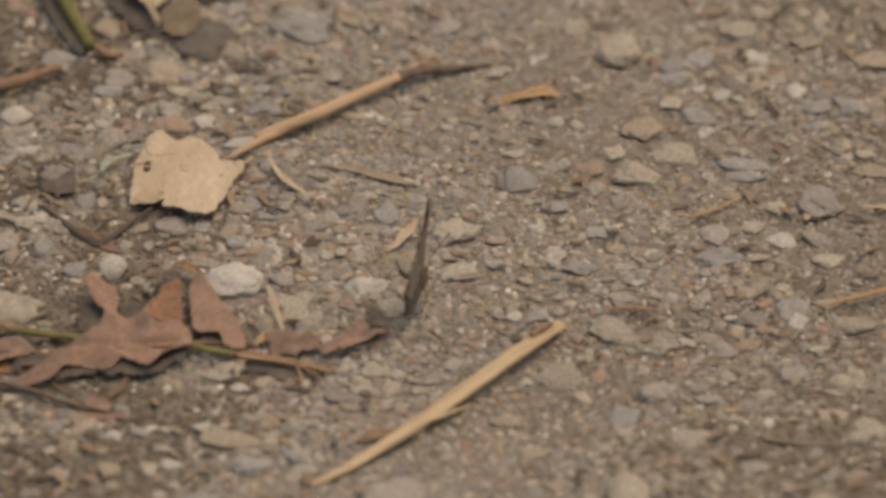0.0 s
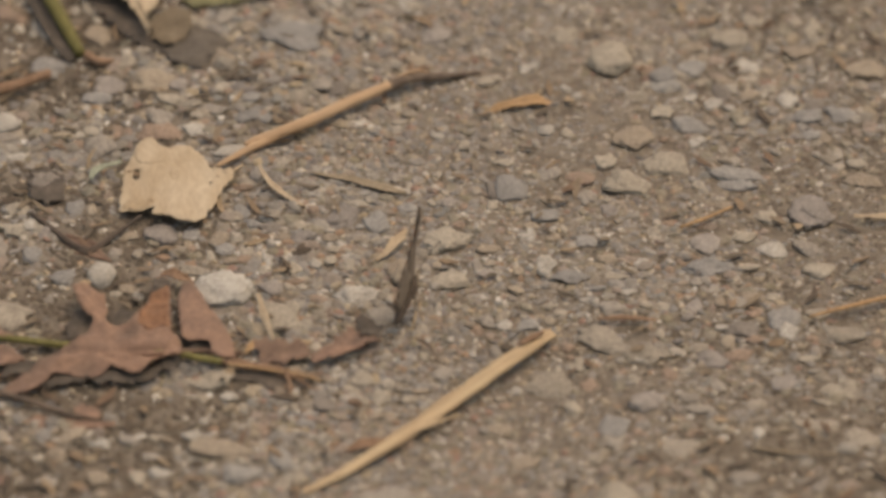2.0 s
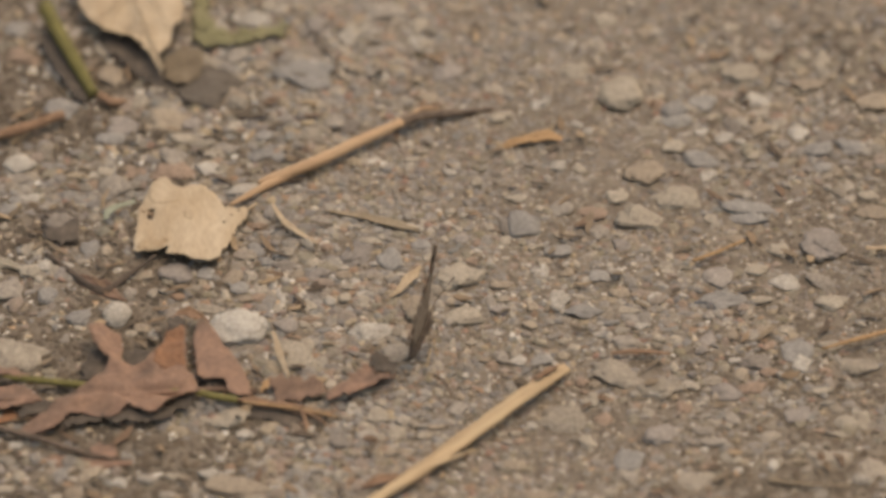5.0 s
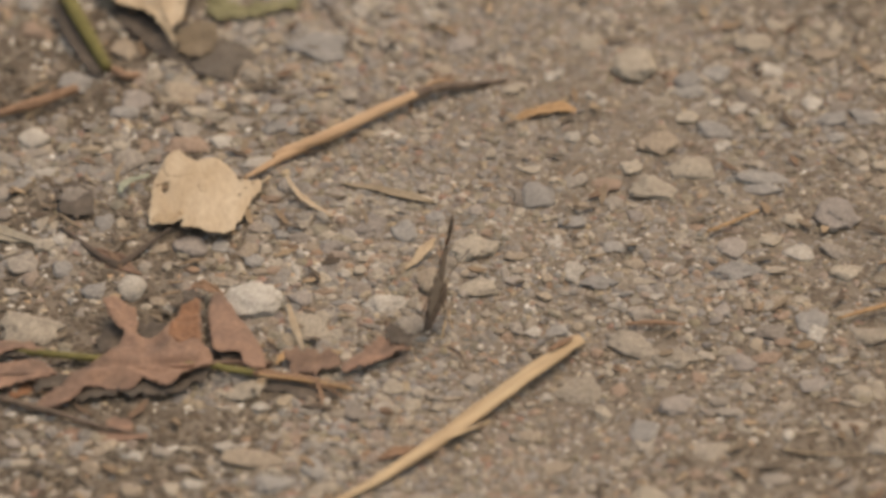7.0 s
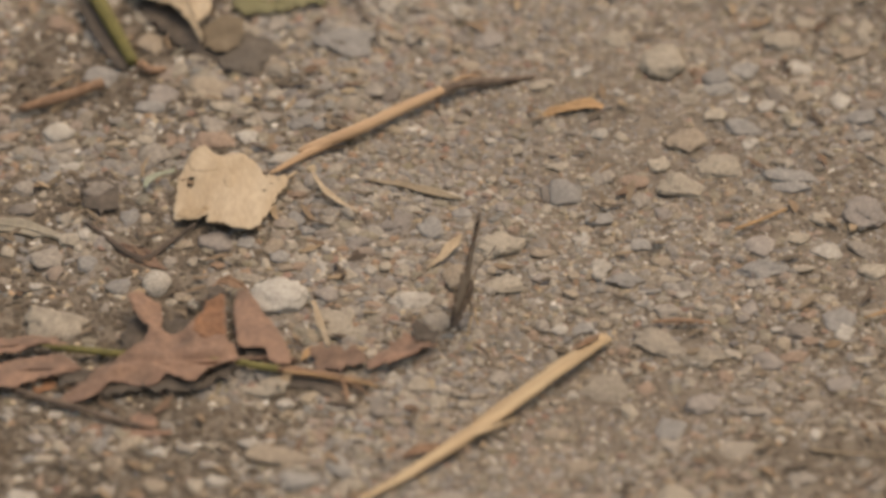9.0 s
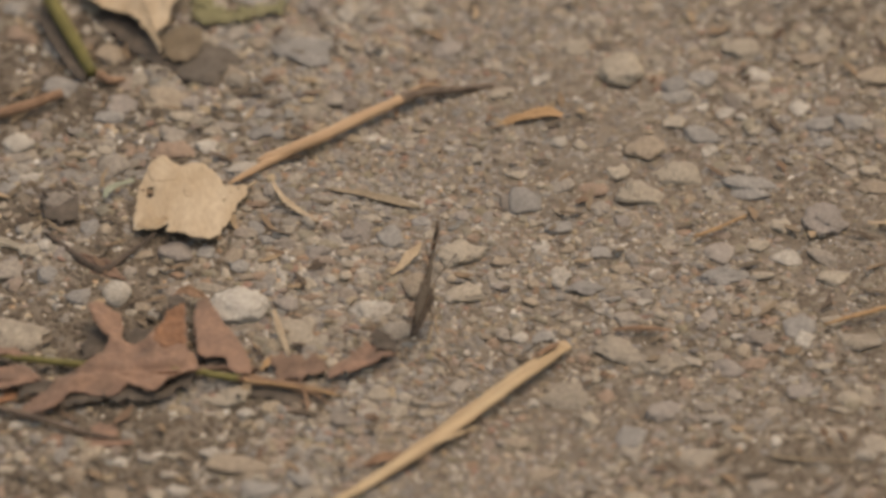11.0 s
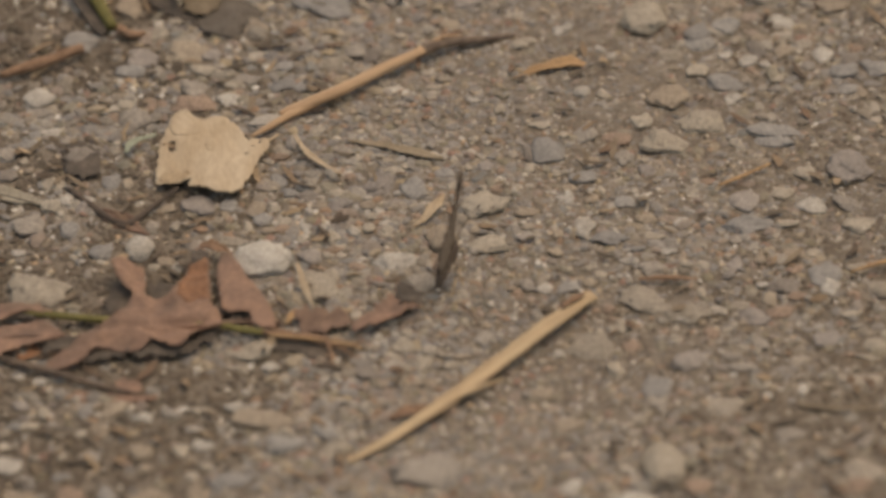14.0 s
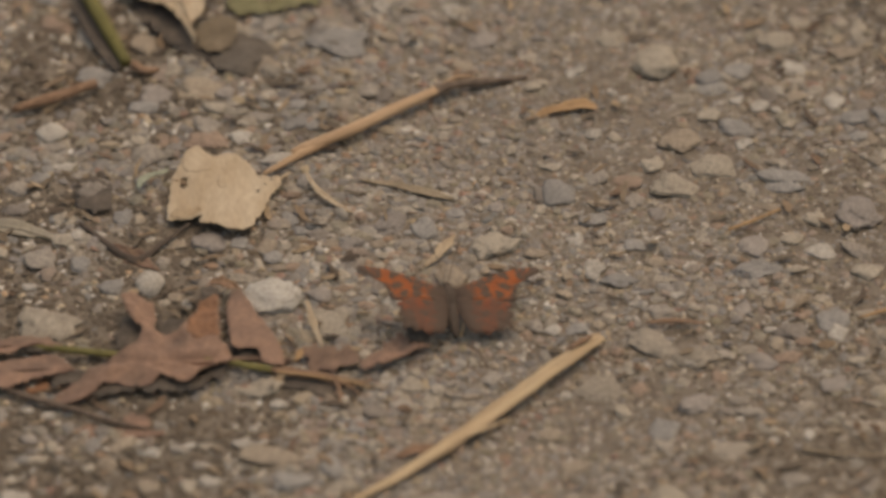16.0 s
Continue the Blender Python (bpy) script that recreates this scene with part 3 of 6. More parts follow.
stone(-0.0761, 0.0007, 0.0026, 0.0047, "pale")
stone(-0.0820, 0.0006, 0.0035, 0.0042, "grey")
stone(-0.0624, 0.0094, 0.0050, 0.0051, "slate")
stone(-0.0558, 0.0079, 0.0058, 0.0065, "tan")
stone(-0.0610, 0.0045, 0.0015, 0.0030, "white")
stone(-0.0573, 0.0002, 0.0026, 0.0047, "pale")
stone(-0.0493, 0.0201, 0.0044, 0.0070, "slate")
stone(-0.0542, -0.0159, 0.0156, 0.0144, "chalk", 0.4, 4, 0.25, 0.82)
stone(-0.0755, -0.0185, 0.0029, 0.0051, "white")
stone(-0.0814, -0.0177, 0.0035, 0.0030, "pale")
stone(-0.0071, -0.0088, 0.0066, 0.0088, "tan", 0.5, 0, 0.4, 0.8)
stone(-0.1100, -0.0282, 0.0158, 0.0155, "pale")
stone(-0.0981, -0.0206, 0.0029, 0.0035, "grey")
stone(-0.0615, -0.0061, 0.0096, 0.0051, "mud")
stone(-0.0233, 0.0185, 0.0091, 0.0117, "mauve")
stone(-0.0148, 0.0147, 0.0064, 0.0098, "slate")
stone(0.0039, 0.0064, 0.0122, 0.0112, "pale")
stone(0.0144, 0.0030, 0.0064, 0.0042, "tan")
stone(0.0041, -0.0103, 0.0113, 0.0079, "pale")
stone(-0.0194, -0.0162, 0.0121, 0.0074, "white")
stone(-0.0393, -0.0268, 0.0098, 0.0134, "pale")
stone(0.0206, 0.0296, 0.0085, 0.0108, "slate")
# Dark stone standing in for the shaded left side of the slate stone above.
stone(0.0155, 0.0287, 0.0032, 0.0071, "dark")
stone(-0.0063, 0.0223, 0.0059, 0.0038, "slate")
stone(-0.0045, 0.0162, 0.0038, 0.0030, "pale")
stone(-0.0435, 0.0016, 0.0020, 0.0037, "white")
stone(-0.0425, -0.0035, 0.0020, 0.0037, "white")
stone(-0.0360, -0.0050, 0.0049, 0.0051, "pale")
stone(-0.0346, 0.0028, 0.0038, 0.0033, "tan")
stone(-0.0332, -0.0088, 0.0023, 0.0030, "pale")
stone(-0.0367, -0.0129, 0.0029, 0.0033, "pale")
stone(-0.0303, -0.0024, 0.0035, 0.0042, "white")
stone(-0.0253, 0.0040, 0.0044, 0.0030, "pale")
stone(-0.0464, 0.0154, 0.0058, 0.0042, "slate")
stone(-0.0352, 0.0145, 0.0055, 0.0037, "pale")
stone(-0.0337, 0.0087, 0.0070, 0.0056, "mauve")
stone(-0.0390, 0.0089, 0.0041, 0.0042, "tan")
stone(-0.0149, 0.0074, 0.0029, 0.0030, "pale")
stone(-0.0206, 0.0091, 0.0044, 0.0030, "grey")
stone(-0.0084, -0.0075, 0.0067, 0.0121, "tan")
stone(-0.0129, -0.0262, 0.0078, 0.0079, "grey")
stone(0.0141, -0.0283, 0.0043, 0.0055, "grey")
stone(0.0059, -0.0205, 0.0022, 0.0035, "pale")
stone(-0.0376, 0.1004, 0.0159, 0.0125, "slate")
stone(-0.0262, 0.1178, 0.0045, 0.0077, "white")
stone(-0.0078, 0.1152, 0.0042, 0.0087, "white")
stone(-0.0241, 0.1036, 0.0054, 0.0053, "tan")
stone(-0.0322, 0.1106, 0.0021, 0.0039, "tan")
stone(-0.0194, 0.1015, 0.0036, 0.0058, "grey")
stone(-0.0119, 0.1017, 0.0024, 0.0030, "pale")
stone(0.0003, 0.1013, 0.0087, 0.0115, "mauve")
stone(-0.0068, 0.1013, 0.0042, 0.0067, "dark")
stone(-0.0496, 0.1048, 0.0042, 0.0048, "tan")
stone(-0.0298, 0.0767, 0.0062, 0.0062, "grey")
stone(-0.0353, 0.0900, 0.0022, 0.0053, "grey")
stone(-0.0433, 0.0624, 0.0044, 0.0048, "slate")
stone(-0.0043, 0.0896, 0.0057, 0.0038, "tan")
stone(0.0245, 0.0847, 0.0039, 0.0034, "white")
stone(0.0163, 0.0803, 0.0036, 0.0033, "pale")
stone(0.0012, 0.0549, 0.0038, 0.0030, "white")
stone(0.0079, 0.0506, 0.0030, 0.0052, "pale")
stone(-0.0266, 0.0611, 0.0044, 0.0030, "tan")
stone(-0.0136, 0.0711, 0.0045, 0.0033, "pale")
stone(0.0181, 0.0417, 0.0059, 0.0033, "pale")
stone(0.0345, 0.1005, 0.0078, 0.0082, "pale")
stone(0.0466, 0.0890, 0.0116, 0.0144, "pale", 0.4, 0, 0.2, 0.8)
stone(0.0400, 0.1080, 0.0030, 0.0030, "pale")
stone(0.0341, 0.1151, 0.0021, 0.0034, "white")
stone(0.0392, 0.1150, 0.0027, 0.0031, "pale")
stone(0.0302, 0.1166, 0.0030, 0.0030, "grey")
stone(0.0790, 0.1009, 0.0102, 0.0082, "pale", 0.35, 0, 0.2, 0.75)
stone(0.0692, 0.0968, 0.0051, 0.0043, "tan")
stone(0.0712, 0.0912, 0.0037, 0.0036, "tan")
stone(0.0826, 0.0884, 0.0078, 0.0062, "white")
stone(0.0851, 0.1101, 0.0051, 0.0048, "pale")
stone(0.0964, 0.1100, 0.0042, 0.0043, "pale")
stone(0.1009, 0.1066, 0.0045, 0.0082, "pale")
stone(0.0559, 0.0849, 0.0045, 0.0043, "rust")
stone(0.0610, 0.0777, 0.0080, 0.0062, "slate")
stone(0.0534, 0.0728, 0.0059, 0.0067, "mud")
stone(0.0600, 0.0658, 0.0059, 0.0067, "pale")
stone(0.0671, 0.0606, 0.0095, 0.0071, "slate")
stone(0.0676, 0.0728, 0.0037, 0.0038, "white")
stone(0.0736, 0.0697, 0.0048, 0.0052, "white")
stone(0.0780, 0.0683, 0.0036, 0.0030, "white")
stone(0.0929, 0.0729, 0.0056, 0.0072, "white")
stone(0.0807, 0.0620, 0.0036, 0.0043, "pale")
stone(0.0758, 0.0749, 0.0045, 0.0091, "dark")
stone(0.0832, 0.0735, 0.0051, 0.0057, "tan")
stone(0.0294, 0.0571, 0.0044, 0.0047, "white")
stone(0.0350, 0.0555, 0.0035, 0.0043, "pale")
stone(0.0349, 0.0758, 0.0030, 0.0030, "white")
stone(0.0378, 0.0726, 0.0027, 0.0030, "white")
stone(0.0520, 0.0550, 0.0106, 0.0128, "tan")
stone(0.0605, 0.0430, 0.0124, 0.0109, "pale")
stone(0.0447, 0.0435, 0.0059, 0.0080, "pale")
stone(0.0503, 0.0338, 0.0123, 0.0108, "pale")
stone(0.0687, 0.0518, 0.0030, 0.0030, "white")
stone(0.0991, 0.0561, 0.0050, 0.0047, "slate")
stone(0.1004, 0.0702, 0.0050, 0.0067, "dark")
stone(0.0568, 0.0899, 0.0024, 0.0030, "white")
stone(0.0630, 0.0941, 0.0021, 0.0030, "white")
stone(0.0300, 0.0384, 0.0065, 0.0090, "grey")
stone(0.0379, 0.0352, 0.0076, 0.0057, "rust")
stone(0.0393, 0.0270, 0.0059, 0.0052, "grey")
stone(0.0304, 0.0249, 0.0059, 0.0035, "tan")
stone(0.0289, 0.0180, 0.0070, 0.0056, "slate")
stone(0.0688, 0.0341, 0.0035, 0.0042, "pale")
stone(0.0779, 0.0349, 0.0135, 0.0061, "slate")
stone(0.0812, 0.0345, 0.0038, 0.0038, "white")
stone(0.0745, 0.0240, 0.0056, 0.0038, "tan")
stone(0.0983, 0.0214, 0.0117, 0.0146, "mauve")
stone(0.0860, 0.0193, 0.0067, 0.0059, "pale")
stone(0.0961, 0.0164, 0.0053, 0.0042, "pale")
stone(0.0800, 0.0103, 0.0067, 0.0061, "pale")
stone(0.0874, 0.0051, 0.0079, 0.0061, "white")
stone(0.0975, 0.0058, 0.0090, 0.0061, "grey")
stone(0.0992, -0.0045, 0.0084, 0.0065, "pale")
stone(0.0810, -0.0035, 0.0058, 0.0042, "pale")
stone(0.0702, 0.0058, 0.0076, 0.0103, "mauve")
stone(0.0707, -0.0042, 0.0134, 0.0079, "slate")
stone(0.0540, -0.0027, 0.0044, 0.0047, "white")
stone(0.0447, -0.0010, 0.0058, 0.0047, "tan")
stone(0.0468, -0.0085, 0.0070, 0.0033, "pale")
stone(0.0352, -0.0092, 0.0101, 0.0070, "slate")
stone(0.0285, -0.0074, 0.0035, 0.0051, "white")
stone(0.0302, 0.0080, 0.0050, 0.0056, "tan")
stone(0.0398, 0.0066, 0.0058, 0.0056, "slate")
stone(0.0251, 0.0117, 0.0020, 0.0030, "white")
stone(0.0251, 0.0066, 0.0020, 0.0030, "white")
stone(0.0501, -0.0160, 0.0043, 0.0030, "white")
stone(0.0399, -0.0197, 0.0049, 0.0030, "white")
stone(0.0458, -0.0226, 0.0069, 0.0065, "grey")
stone(0.0587, -0.0212, 0.0035, 0.0030, "pale")
stone(0.0668, -0.0216, 0.0043, 0.0056, "mauve")
stone(0.0676, -0.0101, 0.0035, 0.0037, "grey")
stone(0.0714, -0.0089, 0.0029, 0.0033, "rust")
stone(0.0819, -0.0167, 0.0058, 0.0046, "tan")
stone(0.0872, -0.0164, 0.0049, 0.0037, "pale")
stone(0.0826, -0.0242, 0.0029, 0.0042, "rust")
stone(0.0897, -0.0263, 0.0086, 0.0102, "slate")
stone(0.0910, -0.0322, 0.0052, 0.0065, "white")
stone(0.0985, -0.0232, 0.0063, 0.0046, "pale")
stone(0.0326, -0.0246, 0.0035, 0.0030, "pale")
stone(0.0539, -0.0418, 0.0115, 0.0106, "mud")
stone(-0.1167, -0.1018, 0.0073, 0.0068, "white")
stone(-0.1140, -0.0764, 0.0043, 0.0055, "mauve")
stone(-0.1082, -0.0805, 0.0034, 0.0064, "pale")
stone(-0.1115, -0.0858, 0.0051, 0.0030, "pale")
stone(-0.1180, -0.0876, 0.0031, 0.0032, "pale")
stone(-0.1126, -0.0951, 0.0020, 0.0054, "rust")
stone(-0.1056, -0.0932, 0.0017, 0.0030, "pale")
stone(-0.0965, -0.0995, 0.0056, 0.0068, "grey")
stone(-0.1192, -0.0938, 0.0028, 0.0032, "tan")
stone(-0.0835, -0.0984, 0.0059, 0.0063, "tan")
stone(-0.0736, -0.0986, 0.0042, 0.0054, "pale")
stone(-0.0681, -0.0965, 0.0059, 0.0045, "white")
stone(-0.0796, -0.0945, 0.0028, 0.0030, "white")
stone(-0.0826, -0.0838, 0.0037, 0.0036, "white")
stone(-0.0917, -0.0826, 0.0040, 0.0041, "tan")
stone(-0.0605, -0.0809, 0.0051, 0.0045, "white")
stone(-0.0697, -0.0819, 0.0042, 0.0030, "pale")
stone(-0.0704, -0.0890, 0.0048, 0.0041, "grey")
stone(-0.0878, -0.1019, 0.0034, 0.0041, "rust")
stone(-0.0828, -0.1053, 0.0034, 0.0036, "tan")
stone(-0.1032, -0.1071, 0.0048, 0.0032, "slate")
stone(-0.0918, -0.1149, 0.0048, 0.0076, "slate")
stone(-0.0693, -0.1168, 0.0056, 0.0063, "tan")
stone(-0.0806, -0.1178, 0.0109, 0.0076, "tan")
stone(-0.1129, -0.1168, 0.0098, 0.0090, "tan")
stone(-0.1014, -0.1166, 0.0067, 0.0090, "rust")
stone(-0.0673, -0.1057, 0.0042, 0.0032, "pale")
stone(-0.0608, -0.1133, 0.0112, 0.0077, "slate")
stone(-0.0554, -0.1014, 0.0034, 0.0054, "tan")
stone(-0.0581, -0.0579, 0.0054, 0.0050, "pale")
stone(-0.0515, -0.0629, 0.0043, 0.0046, "white")
stone(-0.0486, -0.0677, 0.0034, 0.0032, "pale")
stone(-0.0571, -0.0747, 0.0028, 0.0030, "white")
stone(-0.0378, -0.0885, 0.0065, 0.0113, "slate")
stone(-0.0421, -0.0778, 0.0034, 0.0055, "rust")
stone(-0.0130, -0.1083, 0.0180, 0.0122, "grey")
stone(0.0002, -0.1100, 0.0020, 0.0054, "tan")
stone(0.0094, -0.1124, 0.0065, 0.0032, "grey")
stone(0.0220, -0.1144, 0.0073, 0.0059, "white")
stone(0.0177, -0.0646, 0.0034, 0.0030, "rust")
stone(0.0213, -0.0576, 0.0029, 0.0030, "white")
stone(-0.0131, -0.0601, 0.0043, 0.0055, "pale")
stone(-0.0200, -0.0588, 0.0031, 0.0041, "pale")
stone(-0.0065, -0.0607, 0.0034, 0.0041, "pale")
stone(-0.0243, -0.0477, 0.0029, 0.0030, "white")
stone(-0.0170, -0.0471, 0.0031, 0.0037, "pale")
stone(-0.0302, -0.0550, 0.0029, 0.0030, "tan")
stone(0.0463, -0.1088, 0.0104, 0.0153, "pale", 0.4, 0, 0.2, 0.82)
stone(0.0457, -0.0737, 0.0082, 0.0096, "slate")
stone(0.0458, -0.0814, 0.0042, 0.0036, "grey")
stone(0.0391, -0.1225, 0.0115, 0.0067, "white")
stone(0.0515, -0.0764, 0.0028, 0.0030, "rust")
stone(0.0372, -0.0456, 0.0026, 0.0037, "pale")
stone(0.0357, -0.0659, 0.0051, 0.0064, "pale")
stone(0.0406, -0.0882, 0.0042, 0.0032, "pale")
stone(0.0508, -0.0534, 0.0034, 0.0041, "pale")
stone(0.0540, -0.0632, 0.0091, 0.0087, "mauve")
stone(0.0670, -0.0661, 0.0077, 0.0041, "grey")
stone(0.0722, -0.0565, 0.0043, 0.0055, "grey")
stone(0.0712, -0.0435, 0.0080, 0.0092, "mauve")
stone(0.0750, -0.0359, 0.0043, 0.0060, "tan")
stone(0.0888, -0.0546, 0.0066, 0.0064, "mauve")
stone(0.0875, -0.0484, 0.0029, 0.0030, "white")
stone(0.0956, -0.0435, 0.0057, 0.0037, "pale")
stone(0.0991, -0.0622, 0.0063, 0.0030, "pale")
stone(0.0821, -0.0775, 0.0028, 0.0050, "white")
stone(0.0728, -0.0796, 0.0028, 0.0030, "white")
stone(0.0779, -0.0978, 0.0085, 0.0050, "grey")
stone(0.0693, -0.1014, 0.0020, 0.0054, "pale")
stone(0.0954, -0.0996, 0.0062, 0.0063, "grey")
stone(0.0745, -0.1142, 0.0042, 0.0041, "pale")
stone(0.0868, -0.1053, 0.0056, 0.0063, "mud")
stone(0.0939, -0.1196, 0.0067, 0.0063, "rust")
stone(0.0555, -0.1176, 0.0081, 0.0054, "rust")
stone(0.0586, -0.1020, 0.0042, 0.0045, "tan")
stone(-0.0504, 0.1285, 0.0106, 0.0087, "white")
stone(-0.0337, 0.1246, 0.0075, 0.0073, "mauve")
stone(-0.0434, 0.0964, 0.0030, 0.0038, "pale")
stone(-0.0647, 0.1075, 0.0090, 0.0082, "mud")
stone(-0.1061, 0.0706, 0.0039, 0.0048, "slate")
stone(-0.1055, 0.1061, 0.0033, 0.0058, "slate")
stone(-0.1030, 0.1026, 0.0033, 0.0043, "white")
stone(-0.0556, 0.1106, 0.0051, 0.0072, "grey")
stone(-0.0314, 0.1357, 0.0036, 0.0063, "pale")
stone(-0.0056, 0.1143, 0.0045, 0.0058, "pale")
stone(0.0051, 0.1223, 0.0039, 0.0048, "tan")
stone(0.0189, 0.1273, 0.0060, 0.0063, "grey")
stone(0.0309, 0.1189, 0.0045, 0.0048, "tan")
stone(0.0432, 0.1268, 0.0060, 0.0053, "pale")
stone(0.0537, 0.1210, 0.0051, 0.0048, "tan")
stone(0.0646, 0.1290, 0.0045, 0.0049, "mud")
stone(0.0766, 0.1232, 0.0045, 0.0044, "pale")
stone(0.0904, 0.1254, 0.0066, 0.0058, "grey")
stone(0.1054, 0.1224, 0.0039, 0.0044, "tan")
stone(0.1177, 0.1247, 0.0054, 0.0053, "mauve")
stone(0.0792, 0.0396, 0.0178, 0.0072, "slate")
stone(0.0293, -0.0042, 0.0053, 0.0067, "white")
stone(0.0463, -0.0360, 0.0178, 0.0130, "mud")
stone(0.1051, -0.0323, 0.0108, 0.0094, "mud")
stone(0.0457, -0.0788, 0.0064, 0.0049, "mud")
stone(0.0292, -0.0558, 0.0128, 0.0130, "mud")
stone(0.1009, -0.0572, 0.0067, 0.0058, "pale")
stone(-0.0528, -0.0862, 0.0164, 0.0094, "tan")
stone(-0.0426, -0.0005, 0.0032, 0.0042, "white")
stone(0.1123, 0.0357, 0.0108, 0.0072, "tan")
stone(0.1106, 0.0438, 0.0058, 0.0045, "pale")
stone(0.1076, -0.0780, 0.0091, 0.0103, "mud")
stone(-0.0472, -0.0971, 0.0096, 0.0081, "slate")
stone(-0.0543, -0.0559, 0.0082, 0.0099, "pale")
stone(0.0971, 0.0955, 0.0088, 0.0063, "tan")
stone(0.1141, 0.0863, 0.0102, 0.0090, "tan")
stone(0.0683, 0.0855, 0.0073, 0.0067, "slate")
stone(0.1066, 0.0646, 0.0088, 0.0072, "slate")
stone(0.0772, 0.0808, 0.0058, 0.0049, "tan")
stone(-0.0715, 0.0385, 0.0053, 0.0058, "tan")
stone(-0.0783, -0.0153, 0.0047, 0.0040, "tan")
stone(-0.0486, 0.0714, 0.0058, 0.0049, "slate")
stone(-0.0692, 0.0701, 0.0079, 0.0049, "pale")
stone(-0.0260, 0.0754, 0.0064, 0.0058, "dark")
stone(-0.0330, 0.0320, 0.0058, 0.0049, "grey")
stone(0.0789, -0.0305, 0.0088, 0.0067, "dark")
stone(0.0672, -0.0379, 0.0058, 0.0049, "mud")
stone(0.0779, -0.0417, 0.0073, 0.0058, "rust")
stone(0.0964, -0.0725, 0.0117, 0.0081, "mud")
stone(0.0619, -0.0835, 0.0102, 0.0085, "mud")
stone(0.0165, -0.0748, 0.0058, 0.0054, "tan")
stone(0.0235, -0.0893, 0.0073, 0.0058, "tan")
stone(0.0023, -0.0503, 0.0058, 0.0054, "grey")
stone(-0.0178, -0.0528, 0.0067, 0.0054, "pale")
stone(-0.0206, -0.0626, 0.0058, 0.0058, "grey")
stone(-0.0277, -0.0651, 0.0058, 0.0063, "dark")
stone(0.0240, -0.0304, 0.0058, 0.0049, "slate")
stone(0.0182, -0.0303, 0.0044, 0.0040, "white")
stone(-0.0902, -0.0796, 0.0067, 0.0058, "tan")
stone(-0.0759, -0.0820, 0.0058, 0.0054, "grey")
stone(-0.0164, 0.1320, 0.0123, 0.0099, "grey")
stone(-0.0256, 0.1216, 0.0050, 0.0065, "pale")
stone(-0.1147, 0.1254, 0.0082, 0.0090, "slate")
stone(-0.0070, 0.1233, 0.0058, 0.0076, "pale")
stone(0.0037, 0.1312, 0.0088, 0.0076, "tan")
stone(0.0955, -0.1117, 0.0088, 0.0114, "mud")
stone(0.0262, 0.0860, 0.0038, 0.0036, "white")
stone(0.0136, 0.0787, 0.0044, 0.0045, "pale")
stone(0.0256, 0.0135, 0.0041, 0.0036, "tan")
stone(0.0241, 0.0084, 0.0047, 0.0031, "white")
stone(0.0443, 0.0073, 0.0038, 0.0040, "white")
stone(0.1024, 0.0546, 0.0038, 0.0049, "tan")
stone(0.0690, 0.0538, 0.0047, 0.0036, "white")
stone(0.0396, -0.0552, 0.0047, 0.0054, "rust")
stone(0.1048, -0.0560, 0.0061, 0.0076, "pale")
stone(0.0814, -0.0633, 0.0055, 0.0054, "mud")
stone(0.0582, -0.0935, 0.0041, 0.0045, "rust")
stone(-0.0940, -0.0888, 0.0058, 0.0054, "tan")
stone(-0.0366, -0.1002, 0.0091, 0.0072, "pale")
stone(-0.0475, 0.0635, 0.0055, 0.0040, "slate")
stone(-0.0719, 0.0553, 0.0123, 0.0076, "rust")
stone(-0.0269, 0.0089, 0.0044, 0.0040, "tan")
stone(0.0608, 0.0833, 0.0073, 0.0090, "slate")
stone(0.0977, 0.0646, 0.0088, 0.0076, "slate")
# smaller ones between them
stone(-0.0537, 0.0034, 0.0058, 0.0051, "slate", 0.34, None, 0.3)
stone(-0.0521, -0.0020, 0.0038, 0.0028, "tan", 0.34, None, 0.3)
stone(-0.0429, 0.0170, 0.0044, 0.0026, "white", 0.34, None, 0.3)
stone(-0.0421, 0.0131, 0.0058, 0.0037, "dark", 0.34, None, 0.3)
stone(-0.0264, -0.0014, 0.0032, 0.0037, "pale", 0.34, None, 0.3)
stone(-0.0177, 0.0052, 0.0017, 0.0019, "white", 0.34, None, 0.3)
stone(-0.0214, -0.0049, 0.0029, 0.0019, "pale", 0.34, None, 0.3)
stone(-0.0216, -0.0079, 0.0026, 0.0016, "pale", 0.34, None, 0.3)
stone(-0.0180, -0.0015, 0.0015, 0.0056, "rust", 0.34, None, 0.3)
stone(-0.0122, -0.0113, 0.0020, 0.0019, "pale", 0.34, None, 0.3)
stone(-0.0259, -0.0137, 0.0017, 0.0023, "white", 0.34, None, 0.3)
stone(-0.0419, -0.0139, 0.0065, 0.0070, "mauve", 0.34, None, 0.3)
stone(-0.0070, 0.0292, 0.0023, 0.0024, "white", 0.34, None, 0.3)
stone(-0.0099, 0.0353, 0.0026, 0.0038, "grey", 0.34, None, 0.3)
stone(-0.0165, 0.0257, 0.0029, 0.0024, "pale", 0.34, None, 0.3)
stone(-0.0290, 0.0296, 0.0015, 0.0038, "pale", 0.34, None, 0.3)
stone(-0.0253, 0.0295, 0.0023, 0.0042, "grey", 0.34, None, 0.3)
stone(-0.0209, 0.0323, 0.0018, 0.0019, "pale", 0.34, None, 0.3)
stone(-0.0408, 0.0364, 0.0026, 0.0028, "slate", 0.34, None, 0.3)
stone(-0.0482, 0.0336, 0.0059, 0.0057, "mud", 0.34, None, 0.3)
